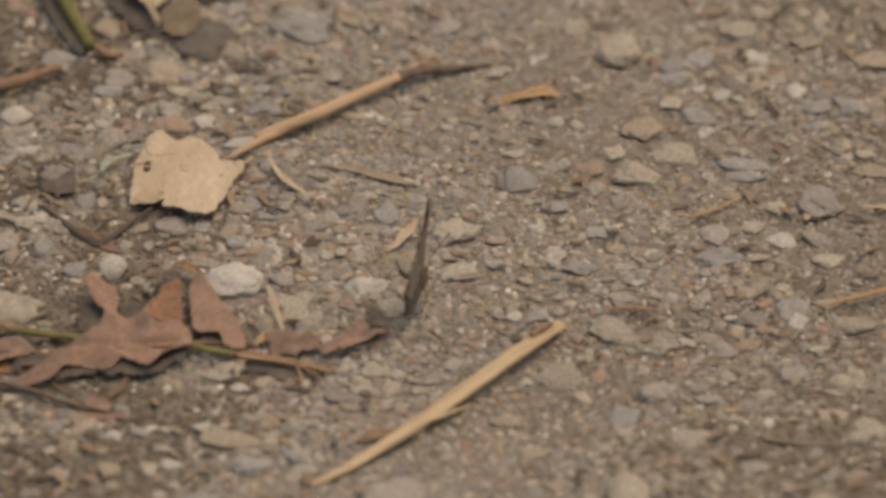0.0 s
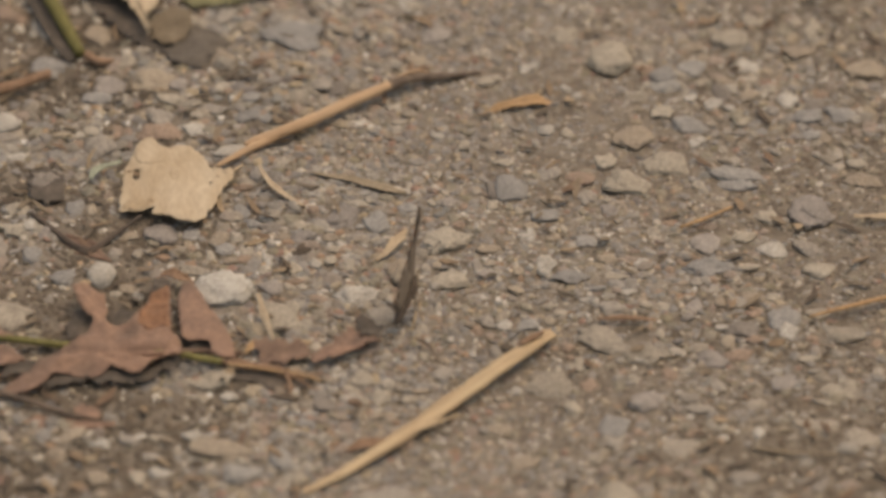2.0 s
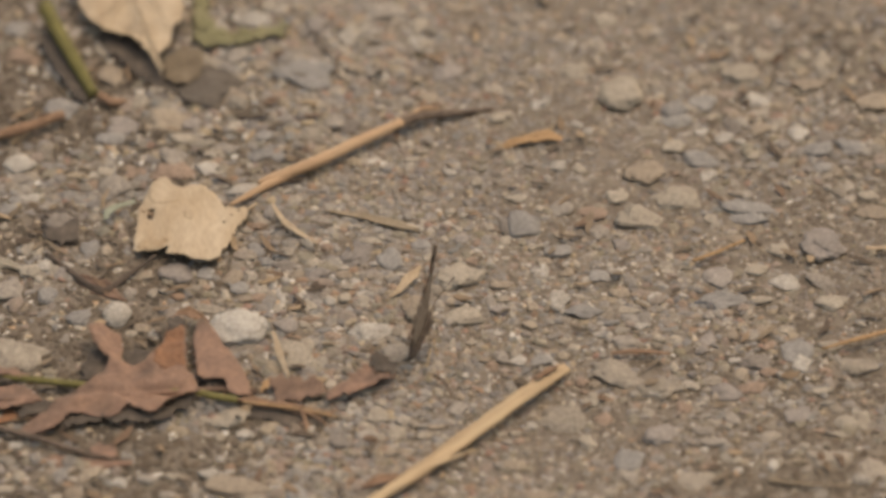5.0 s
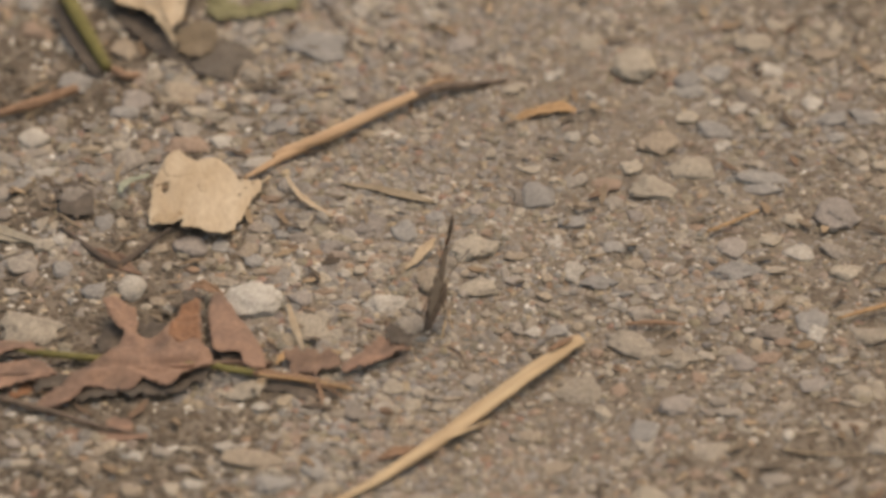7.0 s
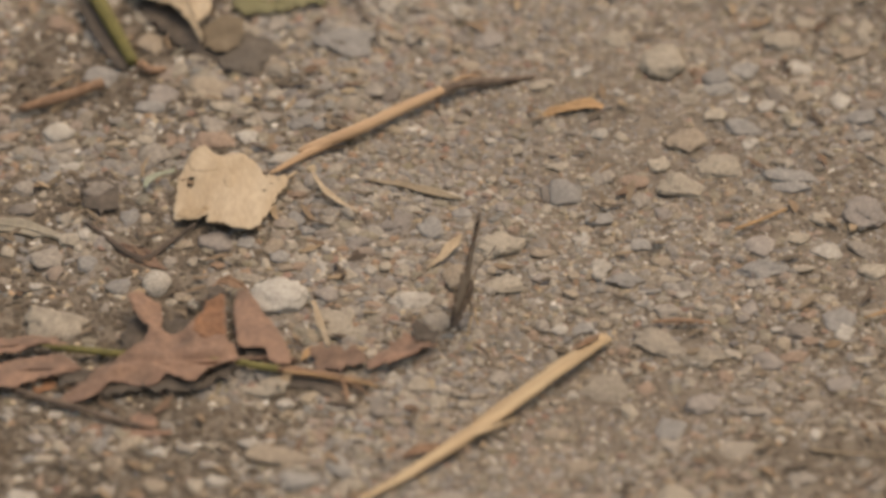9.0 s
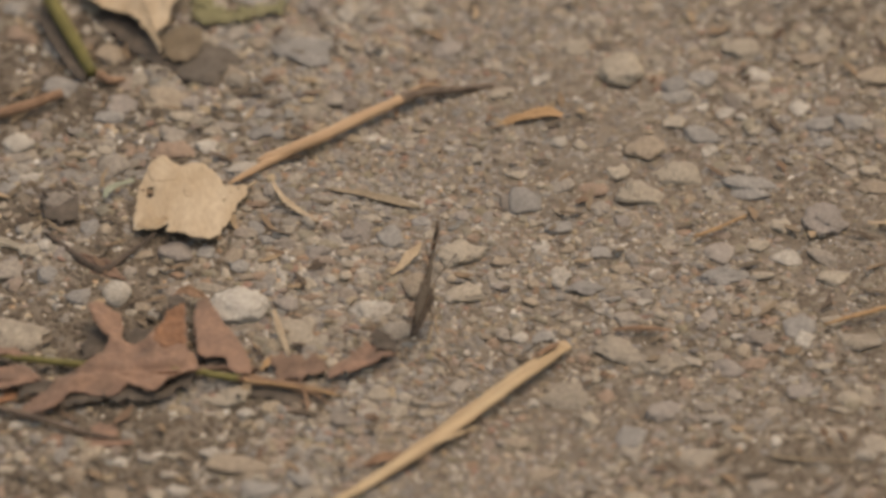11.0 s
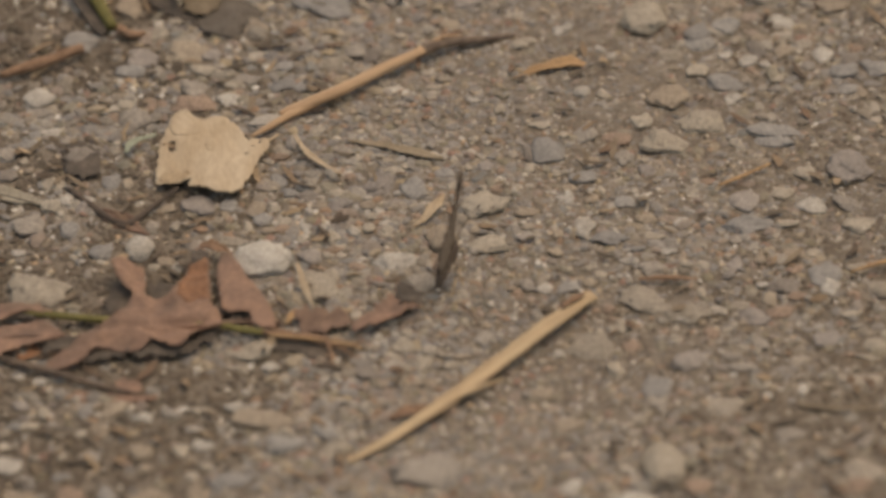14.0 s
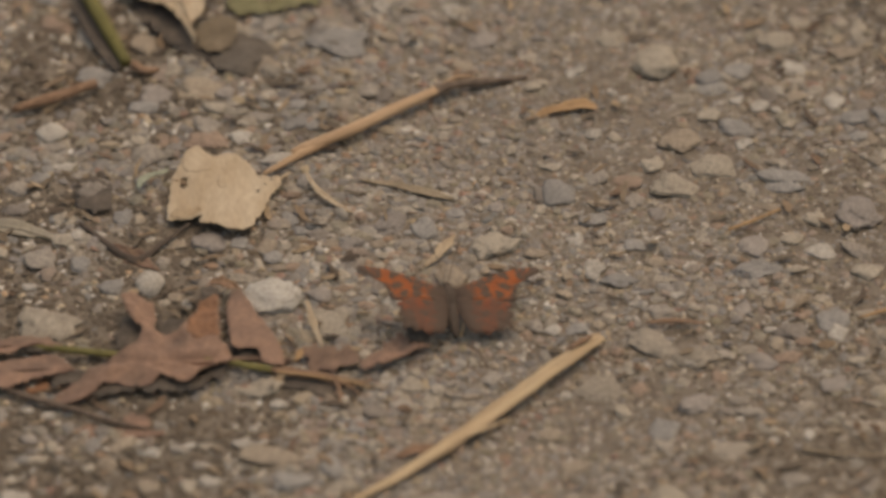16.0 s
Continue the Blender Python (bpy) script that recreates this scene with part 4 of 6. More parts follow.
stone(-0.0525, 0.0288, 0.0044, 0.0019, "pale", 0.34, None, 0.3)
stone(-0.0444, 0.0234, 0.0029, 0.0038, "mauve", 0.34, None, 0.3)
stone(-0.0414, 0.0194, 0.0044, 0.0047, "mud", 0.34, None, 0.3)
stone(-0.0312, 0.0207, 0.0032, 0.0033, "rust", 0.34, None, 0.3)
stone(-0.0078, 0.0075, 0.0023, 0.0037, "pale", 0.34, None, 0.3)
stone(0.0032, 0.0139, 0.0018, 0.0019, "pale", 0.34, None, 0.3)
stone(0.0112, 0.0123, 0.0015, 0.0033, "white", 0.34, None, 0.3)
stone(0.0133, -0.0015, 0.0015, 0.0016, "white", 0.34, None, 0.3)
stone(0.0310, 0.0117, 0.0015, 0.0019, "white", 0.34, None, 0.3)
stone(0.0220, -0.0077, 0.0029, 0.0042, "tan", 0.34, None, 0.3)
stone(0.0009, -0.0041, 0.0029, 0.0033, "tan", 0.34, None, 0.3)
stone(0.0111, -0.0043, 0.0023, 0.0042, "grey", 0.34, None, 0.3)
stone(0.0140, -0.0080, 0.0058, 0.0033, "mauve", 0.34, None, 0.3)
stone(0.0009, -0.0129, 0.0035, 0.0037, "grey", 0.34, None, 0.3)
stone(0.0089, -0.0143, 0.0014, 0.0033, "tan", 0.34, None, 0.3)
stone(0.0150, 0.0221, 0.0029, 0.0033, "pale", 0.34, None, 0.3)
stone(0.0230, 0.0199, 0.0038, 0.0033, "pale", 0.34, None, 0.3)
stone(0.0395, 0.0243, 0.0020, 0.0033, "grey", 0.34, None, 0.3)
stone(0.0457, 0.0207, 0.0044, 0.0047, "mauve", 0.34, None, 0.3)
stone(0.0494, 0.0207, 0.0020, 0.0047, "tan", 0.34, None, 0.3)
stone(0.0478, 0.0158, 0.0018, 0.0019, "pale", 0.34, None, 0.3)
stone(0.0011, 0.0370, 0.0029, 0.0033, "pale", 0.34, None, 0.3)
stone(0.0244, 0.0367, 0.0024, 0.0024, "pale", 0.34, None, 0.3)
stone(-0.0004, 0.0241, 0.0020, 0.0033, "pale", 0.34, None, 0.3)
stone(0.0040, 0.0239, 0.0044, 0.0047, "mauve", 0.34, None, 0.3)
stone(0.0077, 0.0213, 0.0018, 0.0038, "rust", 0.34, None, 0.3)
stone(0.0114, 0.0291, 0.0029, 0.0033, "mud", 0.34, None, 0.3)
stone(0.0339, 0.0115, 0.0017, 0.0037, "pale", 0.34, None, 0.3)
stone(0.0440, 0.0063, 0.0012, 0.0028, "white", 0.34, None, 0.3)
stone(0.0489, -0.0033, 0.0015, 0.0016, "white", 0.34, None, 0.3)
stone(-0.0351, -0.0320, 0.0035, 0.0037, "pale", 0.34, None, 0.3)
stone(-0.0254, -0.0318, 0.0014, 0.0032, "pale", 0.34, None, 0.3)
stone(-0.0205, -0.0322, 0.0049, 0.0042, "tan", 0.34, None, 0.3)
stone(-0.0093, -0.0348, 0.0029, 0.0032, "tan", 0.34, None, 0.3)
stone(-0.0280, -0.0262, 0.0023, 0.0023, "pale", 0.34, None, 0.3)
stone(-0.0148, -0.0444, 0.0017, 0.0032, "mauve", 0.34, None, 0.3)
stone(-0.0172, -0.0527, 0.0029, 0.0060, "pale", 0.34, None, 0.3)
stone(-0.0201, -0.0474, 0.0020, 0.0018, "white", 0.34, None, 0.3)
stone(-0.0172, -0.0627, 0.0026, 0.0032, "pale", 0.34, None, 0.3)
stone(-0.0251, -0.0498, 0.0034, 0.0018, "pale", 0.34, None, 0.3)
stone(-0.0272, -0.0571, 0.0017, 0.0023, "slate", 0.34, None, 0.3)
stone(-0.0219, -0.0567, 0.0034, 0.0023, "pale", 0.34, None, 0.3)
stone(-0.0021, -0.0434, 0.0026, 0.0041, "pale", 0.34, None, 0.3)
stone(-0.0072, -0.0439, 0.0020, 0.0028, "rust", 0.34, None, 0.3)
stone(-0.0014, -0.0361, 0.0017, 0.0032, "white", 0.34, None, 0.3)
stone(0.0044, -0.0359, 0.0020, 0.0028, "white", 0.34, None, 0.3)
stone(0.0073, -0.0361, 0.0017, 0.0018, "white", 0.34, None, 0.3)
stone(0.0029, -0.0449, 0.0026, 0.0032, "tan", 0.34, None, 0.3)
stone(0.0064, -0.0490, 0.0020, 0.0018, "white", 0.34, None, 0.3)
stone(0.0101, -0.0417, 0.0020, 0.0028, "white", 0.34, None, 0.3)
stone(-0.0065, -0.0530, 0.0029, 0.0023, "grey", 0.34, None, 0.3)
stone(-0.0022, -0.0575, 0.0057, 0.0023, "tan", 0.34, None, 0.3)
stone(-0.0022, -0.0636, 0.0031, 0.0027, "slate", 0.34, None, 0.3)
stone(0.0095, -0.0293, 0.0029, 0.0032, "tan", 0.34, None, 0.3)
stone(0.0130, -0.0367, 0.0011, 0.0018, "white", 0.34, None, 0.3)
stone(0.0057, -0.0576, 0.0017, 0.0027, "pale", 0.34, None, 0.3)
stone(0.0163, -0.0694, 0.0023, 0.0018, "pale", 0.34, None, 0.3)
stone(0.0149, -0.0651, 0.0028, 0.0027, "grey", 0.34, None, 0.3)
stone(0.0171, -0.0614, 0.0034, 0.0023, "pale", 0.34, None, 0.3)
stone(-0.0236, -0.0706, 0.0043, 0.0027, "tan", 0.34, None, 0.3)
stone(-0.0321, -0.0730, 0.0057, 0.0032, "slate", 0.34, None, 0.3)
stone(-0.0143, -0.0696, 0.0043, 0.0032, "tan", 0.34, None, 0.3)
stone(0.0127, -0.0749, 0.0028, 0.0036, "grey", 0.34, None, 0.3)
stone(-0.0350, -0.0669, 0.0020, 0.0032, "pale", 0.34, None, 0.3)
stone(-0.1145, 0.0377, 0.0050, 0.0057, "slate", 0.34, None, 0.3)
stone(-0.1110, 0.0196, 0.0018, 0.0047, "slate", 0.34, None, 0.3)
stone(-0.1055, 0.0076, 0.0038, 0.0042, "mud", 0.34, None, 0.3)
stone(-0.0997, 0.0086, 0.0058, 0.0061, "mauve", 0.34, None, 0.3)
stone(-0.1158, 0.0078, 0.0017, 0.0033, "white", 0.34, None, 0.3)
stone(-0.0878, 0.0113, 0.0017, 0.0023, "rust", 0.34, None, 0.3)
stone(-0.0923, 0.0343, 0.0035, 0.0047, "mud", 0.34, None, 0.3)
stone(-0.0932, 0.0295, 0.0018, 0.0016, "pale", 0.34, None, 0.3)
stone(-0.1207, 0.0238, 0.0073, 0.0056, "dark", 0.34, None, 0.3)
stone(-0.1141, 0.0257, 0.0021, 0.0033, "tan", 0.34, None, 0.3)
stone(-0.1031, 0.0238, 0.0020, 0.0028, "rust", 0.34, None, 0.3)
stone(-0.0726, 0.0009, 0.0044, 0.0023, "pale", 0.34, None, 0.3)
stone(-0.0947, 0.0140, 0.0038, 0.0023, "mud", 0.34, None, 0.3)
stone(-0.1102, 0.0413, 0.0029, 0.0024, "dark", 0.34, None, 0.3)
stone(-0.0584, 0.0814, 0.0030, 0.0033, "tan", 0.34, None, 0.3)
stone(-0.0494, 0.0799, 0.0036, 0.0029, "mauve", 0.34, None, 0.3)
stone(-0.0568, 0.0747, 0.0024, 0.0033, "pale", 0.34, None, 0.3)
stone(-0.0367, 0.0811, 0.0024, 0.0029, "pale", 0.34, None, 0.3)
stone(-0.0405, 0.0864, 0.0027, 0.0038, "slate", 0.34, None, 0.3)
stone(-0.0338, 0.0864, 0.0030, 0.0034, "pale", 0.34, None, 0.3)
stone(-0.0173, 0.0849, 0.0030, 0.0024, "pale", 0.34, None, 0.3)
stone(-0.0128, 0.0808, 0.0021, 0.0024, "pale", 0.34, None, 0.3)
stone(-0.0352, 0.0732, 0.0039, 0.0019, "pale", 0.34, None, 0.3)
stone(-0.0381, 0.0665, 0.0030, 0.0029, "grey", 0.34, None, 0.3)
stone(-0.0121, 0.0542, 0.0015, 0.0028, "tan", 0.34, None, 0.3)
stone(-0.0099, 0.0464, 0.0015, 0.0019, "pale", 0.34, None, 0.3)
stone(-0.0187, 0.0452, 0.0021, 0.0024, "tan", 0.34, None, 0.3)
stone(-0.0091, 0.0608, 0.0044, 0.0024, "pale", 0.34, None, 0.3)
stone(-0.0173, 0.0644, 0.0024, 0.0019, "pale", 0.34, None, 0.3)
stone(-0.0306, 0.0505, 0.0024, 0.0033, "tan", 0.34, None, 0.3)
stone(-0.0239, 0.0478, 0.0018, 0.0028, "pale", 0.34, None, 0.3)
stone(-0.0431, 0.0495, 0.0024, 0.0024, "mauve", 0.34, None, 0.3)
stone(0.0298, -0.0221, 0.0029, 0.0028, "pale", 0.34, None, 0.3)
stone(0.0212, -0.0157, 0.0043, 0.0037, "tan", 0.34, None, 0.3)
stone(0.0232, -0.0270, 0.0017, 0.0028, "pale", 0.34, None, 0.3)
stone(0.0297, -0.0284, 0.0035, 0.0042, "tan", 0.34, None, 0.3)
stone(0.0275, -0.0319, 0.0014, 0.0018, "white", 0.34, None, 0.3)
stone(0.0352, -0.0258, 0.0014, 0.0019, "white", 0.34, None, 0.3)
stone(0.0372, -0.0253, 0.0014, 0.0019, "white", 0.34, None, 0.3)
stone(0.0499, -0.0266, 0.0029, 0.0023, "pale", 0.34, None, 0.3)
stone(0.0543, -0.0212, 0.0035, 0.0037, "pale", 0.34, None, 0.3)
stone(0.0577, -0.0338, 0.0023, 0.0042, "pale", 0.34, None, 0.3)
stone(0.0575, -0.0400, 0.0034, 0.0046, "grey", 0.34, None, 0.3)
stone(0.0531, -0.0448, 0.0037, 0.0028, "white", 0.34, None, 0.3)
stone(0.0315, -0.0494, 0.0017, 0.0032, "pale", 0.34, None, 0.3)
stone(0.0345, -0.0408, 0.0034, 0.0032, "rust", 0.34, None, 0.3)
stone(0.0601, -0.0513, 0.0037, 0.0055, "rust", 0.34, None, 0.3)
stone(0.0681, -0.0463, 0.0020, 0.0032, "tan", 0.34, None, 0.3)
stone(0.0732, -0.0192, 0.0029, 0.0056, "tan", 0.34, None, 0.3)
stone(0.0615, -0.0226, 0.0023, 0.0032, "slate", 0.34, None, 0.3)
stone(0.0650, -0.0264, 0.0037, 0.0037, "mauve", 0.34, None, 0.3)
stone(0.0648, -0.0622, 0.0057, 0.0032, "grey", 0.34, None, 0.3)
stone(0.0736, -0.0301, 0.0035, 0.0023, "white", 0.34, None, 0.3)


def lay_pebbles():
    me = bpy.data.meshes.new("pebbles")
    me.from_pydata(PEBBLES["corners"], [], PEBBLES["sides"])
    for m in PEBBLE_TONES.values():
        me.materials.append(m)
    me.polygons.foreach_set("material_index", PEBBLES["tones"])
    me.polygons.foreach_set("use_smooth", [True] * len(me.polygons))
    return tagged(new("pebbles", me), "pea-sized and smaller grey, tan and whitish pebbles", "pebbles", kind="stuff")


lay_pebbles()


# Humus spots; those under leaves, sheath and by stones also stand in for shade.
DIRT_AND_SHADE = [
    (-0.0451, -0.0557, 0.013, 0.006, 1.6), (-0.0807, -0.0626, 0.03, 0.008, 1.3), (0.0791, -0.0611, 0.03, 0.03, 1.5), (0.0657, -0.0852, 0.03, 0.03, 1.5),
    (0.0635, -0.0643, 0.034, 0.045, 1.4), (-0.0800, -0.0660, 0.045, 0.024, 1.5), (-0.1102, -0.0222, 0.022, 0.014, 1.0), (0.0837, 0.0335, 0.026, 0.04, 1.2),
    (-0.0477, -0.0529, 0.016, 0.018, 0.8), (-0.0759, -0.0026, 0.014, 0.010, 0.8), (0.0709, 0.1052, 0.02, 0.02, 0.7), (-0.0220, -0.0310, 0.014, 0.008, 0.7), (-0.1106, -0.0025, 0.020, 0.018, 1.3), (-0.0910, 0.0098, 0.020, 0.022, 1.3), (-0.1135, -0.0045, 0.016, 0.014, 1.2),
    (-0.0966, 0.0247, 0.014, 0.020, 1.3), (-0.1019, 0.1093, 0.016, 0.030, 1.3), (-0.0823, 0.1064, 0.012, 0.020, 1.2)]


def dirtier_or_shaded(x, y):
    """Where dark humus lies between the stones: along one side, in patches towards the other, and in spots that stand
    in for shade.
    """
    side = max(0.0, min(1.0, (-0.030 - x) / 0.045))
    patch = max(0.0, min(1.0, (x - 0.045) / 0.04)) * 1.15
    spot = max(amount * math.exp(-((x - a) / wide) ** 2 - ((y - b) / deep) ** 2) for a, b, wide, deep, amount in DIRT_AND_SHADE)
    near = max(0.0, min(1.0, (-0.05 - y) / 0.06)) * max(0.0, min(1.0, (x - 0.02) / 0.03)) * 1.1
    return min(1.0, max(side, patch, near, spot) * (0.85 + 0.8 * noise.noise((x * 38, y * 38, 9.4))))


def cleaner(x, y):
    return 1 - (0.97 if x < 0 else 0.76 + 0.2 * muddy(x, y)) * dirtier_or_shaded(x, y)


def muddy(x, y):
    """Bare dirt towards the near corner."""
    return max(0.0, min(1.0, (x - 0.045) / 0.03)) * max(0.0, min(1.0, (-0.045 - y) / 0.03))


def chippy(x, y):
    """Bright chips lie thickest round the butterfly and the leaves, thinly in the dirt."""
    thick = math.exp(-((x + 0.035) / 0.045) ** 2 - ((y + 0.005) / 0.045) ** 2)
    return max(0.06, ((0.5 if x < 0.02 else 0.62) + 0.5 * thick) * (1 - 0.4 * dirtier_or_shaded(x, y) * (1 if x > 0 else 0.3)) * (1 - 0.5 * max(0.0, min(1.0, (-0.05 - y) / 0.02)) * max(0.0, min(1.0, (-0.02 - x) / 0.03))) * (0.8 + 0.9 * noise.noise((x * 55, y * 45, 6.2))))


def sandy(x, y):
    """Pale grit lies thickest in a broad strip through the middle, where it also stands in for the lens veil's
    brightness.
    """
    return max(0.0, math.exp(-((x - 0.022) / 0.042) ** 2) * (0.8 + 0.7 * noise.noise((x * 30, y * 22, 2.9))))


make_ground()
grain_cloud("gravel", 82000, 0.15, -0.16, 0.19, 0.0011, 0.0050, 1, "mixed grey and tan angular gravel grains on soil", where=cleaner)
grain_cloud("outer_gravel", 24000, 0.5, -0.5, 0.55, 0.0028, 0.0085, 2, "coarser grey and tan gravel round about", inner=(0.146, -0.156, 0.186), spread=0.55)
grain_cloud("small_stones", 17000, 0.15, -0.16, 0.19, 0.0019, 0.0068, 3, "small dusty angular stones lying among the gravel", mat=COBBLES, detail=2, where=lambda x, y: 1 - (0.96 if x < 0 else 0.2 + 0.45 * muddy(x, y)) * dirtier_or_shaded(x, y))
grain_cloud("humus", 56000, 0.15, -0.16, 0.19, 0.0009, 0.0036, 4, "dark brown crumbs of soil and rotted leaf", mat=HUMUS, where=dirtier_or_shaded, category="soil", bury=0.1)
grain_cloud("sand", 30000, 0.15, -0.16, 0.19, 0.0012, 0.0034, 6, "fine pale tan grit strewn over the gravel", mat=GRIT, where=sandy, category="sand", bury=0.2)
# Pale chips; their bright colour also stands in for the grains' glints.
grain_cloud("quartz_chips", 14500, 0.15, -0.16, 0.19, 0.0009, 0.0032, 7, "tiny whitish and orange chips of quartz", mat=QUARTZ, where=chippy, bury=0.0)


def litter(count, seed):
    """Crumbs of leaf, chaff and bark lying among the grains."""
    rng = random.Random(seed)
    bm = bmesh.new()
    for _ in range(count):
        x, y = rng.uniform(-0.14, 0.14), rng.uniform(-0.14, 0.17)
        if x > -0.03 and rng.random() < 0.55:
            continue
        long, wide = rng.uniform(0.0012, 0.0042), rng.uniform(0.0004, 0.0013)
        m = pose(x, y, ground_height(x, y) + 0.0016, rng.gauss(0, 14), rng.gauss(0, 14), rng.uniform(0, 180))
        bend = rng.uniform(-0.3, 0.3) * long
        ring = []
        for z in (0.00012, -0.00012):
            ring.append([bm.verts.new(m @ Vector((a * long, b * wide + bend * a * a, z))) for a, b in ((-1, -0.3), (0, -1), (1, -0.2), (0.9, 0.4), (0.1, 0.9), (-0.9, 0.5))])
        bm.faces.new(ring[0])
        bm.faces.new(list(reversed(ring[1])))
        for j in range(6):
            bm.faces.new((ring[1][j], ring[1][(j + 1) % 6], ring[0][(j + 1) % 6], ring[0][j]))
    return tagged(part("leaf_litter", bm, LITTER, smooth=False), "brown crumbs of dead leaf and chaff in the gravel", "leaf litter", kind="stuff")


litter(620, 8)


# ---- leaves, straws and twigs ----
def thing(name, x, y, z, label, category, group=""):
    ob = new(name)
    ob.location = (x, y, z)
    return tagged(ob, label, category, group)


def big_leaf():
    ob = thing("oak_leaf", -0.0840, -0.0449, 0.0005, "curled brown lobed dead leaf lying on the gravel", "leaf")
    outline = [(-0.1091, -0.0628), (-0.1052, -0.0587), (-0.1021, -0.0571), (-0.0997, -0.0527), (-0.0952, -0.0495),
               (-0.0902, -0.0459), (-0.0882, -0.0420), (-0.0865, -0.0385), (-0.0866, -0.0343), (-0.0891, -0.0325),
               (-0.0905, -0.0293), (-0.0915, -0.0255), (-0.0921, -0.0225), (-0.0894, -0.0215), (-0.0869, -0.0231),
               (-0.0848, -0.0246), (-0.0835, -0.0276), (-0.0829, -0.0319), (-0.0833, -0.0363), (-0.0811, -0.0381),
               (-0.0775, -0.0379), (-0.0747, -0.0345), (-0.0740, -0.0308), (-0.0724, -0.0270), (-0.0716, -0.0208),
               (-0.0718, -0.0142), (-0.0695, -0.0128), (-0.0674, -0.0158), (-0.0668, -0.0309), (-0.0664, -0.0408),
               (-0.0637, -0.0463), (-0.0639, -0.0507), (-0.0679, -0.0519), (-0.0700, -0.0543), (-0.0718, -0.0575),
               (-0.0742, -0.0604), (-0.0771, -0.0594), (-0.0793, -0.0574), (-0.0814, -0.0554), (-0.0835, -0.0583),
               (-0.0866, -0.0597), (-0.0899, -0.0589), (-0.0928, -0.0579), (-0.0956, -0.0589), (-0.0977, -0.0613),
               (-0.1005, -0.0637), (-0.1040, -0.0649), (-0.1073, -0.0643)]
    lobe = [(-0.0644, -0.0205), (-0.0651, -0.0292), (-0.0642, -0.0367), (-0.0638, -0.0419), (-0.0620, -0.0437),
               (-0.0592, -0.0435), (-0.0566, -0.0445), (-0.0560, -0.0489), (-0.0536, -0.0509), (-0.0501, -0.0495),
               (-0.0506, -0.0436), (-0.0526, -0.0381), (-0.0553, -0.0331), (-0.0580, -0.0281), (-0.0598, -0.0230),
               (-0.0615, -0.0192), (-0.0634, -0.0182)]

    def folds(x, y):
        rib = y - (-0.0490 + 0.10 * (x + 0.08))
        rest = max(0.0, min(1.0, (x + 0.112) / 0.018))
        crinkle = 0.0040 * (abs(noise.noise((x * 48, y * 60, 3.3))) - 0.22) + 0.0030 * (0.25 - abs(noise.noise((x * 120, y * 150, 8.1)))) + 0.0004 * noise.noise((x * 420, y * 380, 8.8))
        tips = 0.18 * max(0.0, y + 0.030)
        return 0.0014 + rest * (0.0046 + crinkle - 0.0009 * math.exp(-(rib / 0.0014) ** 2) - 0.05 * min(0.008, max(0.0, -rib)) + 0.05 * min(0.01, max(0.0, rib)) - tips)

    def lobe_folds(x, y):
        arch = max(0.0, min(1.0, (-0.046 - x) / 0.012))
        return 0.0016 + 0.0036 * arch ** 0.6 + 0.0012 * noise.noise((x * 80, y * 60, 5.2)) + 0.0005 * noise.noise((x * 190, y * 150, 1.4))
    part("blade", sheet(outline, folds, ragged=0.0002), BROWN_LEAF, ob)
    part("folded_lobe", sheet(lobe, lobe_folds, ragged=0.0002), BROWN_LEAF, ob, "brown lobe folded back")
    fold = [(-0.0753, -0.0386), (-0.0737, -0.0319), (-0.0722, -0.0277), (-0.0713, -0.0212), (-0.0713, -0.0157),
    (-0.0694, -0.0142), (-0.0678, -0.0170), (-0.0673, -0.0313), (-0.0670, -0.0402), (-0.0696, -0.0392),
    (-0.0724, -0.0411)]
    part("russet_fold", sheet(fold, lambda x, y: folds(x, y) + 0.0002, thick=0.0001), RUSSET_LEAF, ob, "darker russet fold")
    dark_tip = [(-0.0718, -0.0255), (-0.0717, -0.0155), (-0.0694, -0.0140), (-0.0675, -0.0171), (-0.0671, -0.0238),
    (-0.0684, -0.0216), (-0.0700, -0.0246)]
    part("dark_tip", sheet(dark_tip, lambda x, y: folds(x, y) + 0.0003, thick=0.0001), SHADE_AND_TIP, ob, "dark brown lobe tip")
    part("midrib", tube([(-0.1079, -0.0595, 0.0012), (-0.0965, -0.0554, 0.0044), (-0.0837, -0.0510, 0.0048), (-0.0644, -0.0490, 0.0046)], [0.0003, 0.0005, 0.0006, 0.0007], 6), BROWN_LEAF, ob)
    part("stalk", tube([(-0.0644, -0.0485, 0.0046), (-0.0580, -0.0465, 0.0034), (-0.0488, -0.0441, 0.0010)], [0.0007, 0.0007, 0.0008], 7), DARK_LEAF, ob)


def strip(name, label, spine, left, right, mat, category="leaf", rise=(0, 0), wave=0.0006, seed=0, ragged=0.08, along=30, across=5, group="", rib=0.0):
    if rib:
        ob = thing(name, spine[1][0], spine[1][1], 0.0005, label, category, group)
        part("blade", leaf(spine, left, right, rise, wave, ragged, seed, along, across), mat, ob)
        part("midrib", tube([(x, y, z + 0.0001) for x, y, z in spine], [rib * 0.5, rib, rib], 6, 0.6), mat, ob)
        return ob
    return tagged(rooted(part(name, leaf(spine, left, right, rise, wave, ragged, seed, along, across), mat)), label, category, group)


def stem(name, label, points, radii, mat, category="twig", flat=1.0, rough=0.15, seed=0, sides=9, group=""):
    return tagged(rooted(part(name, tube(points, radii, sides, flat, rough, seed), mat)), label, category, group)


big_leaf()


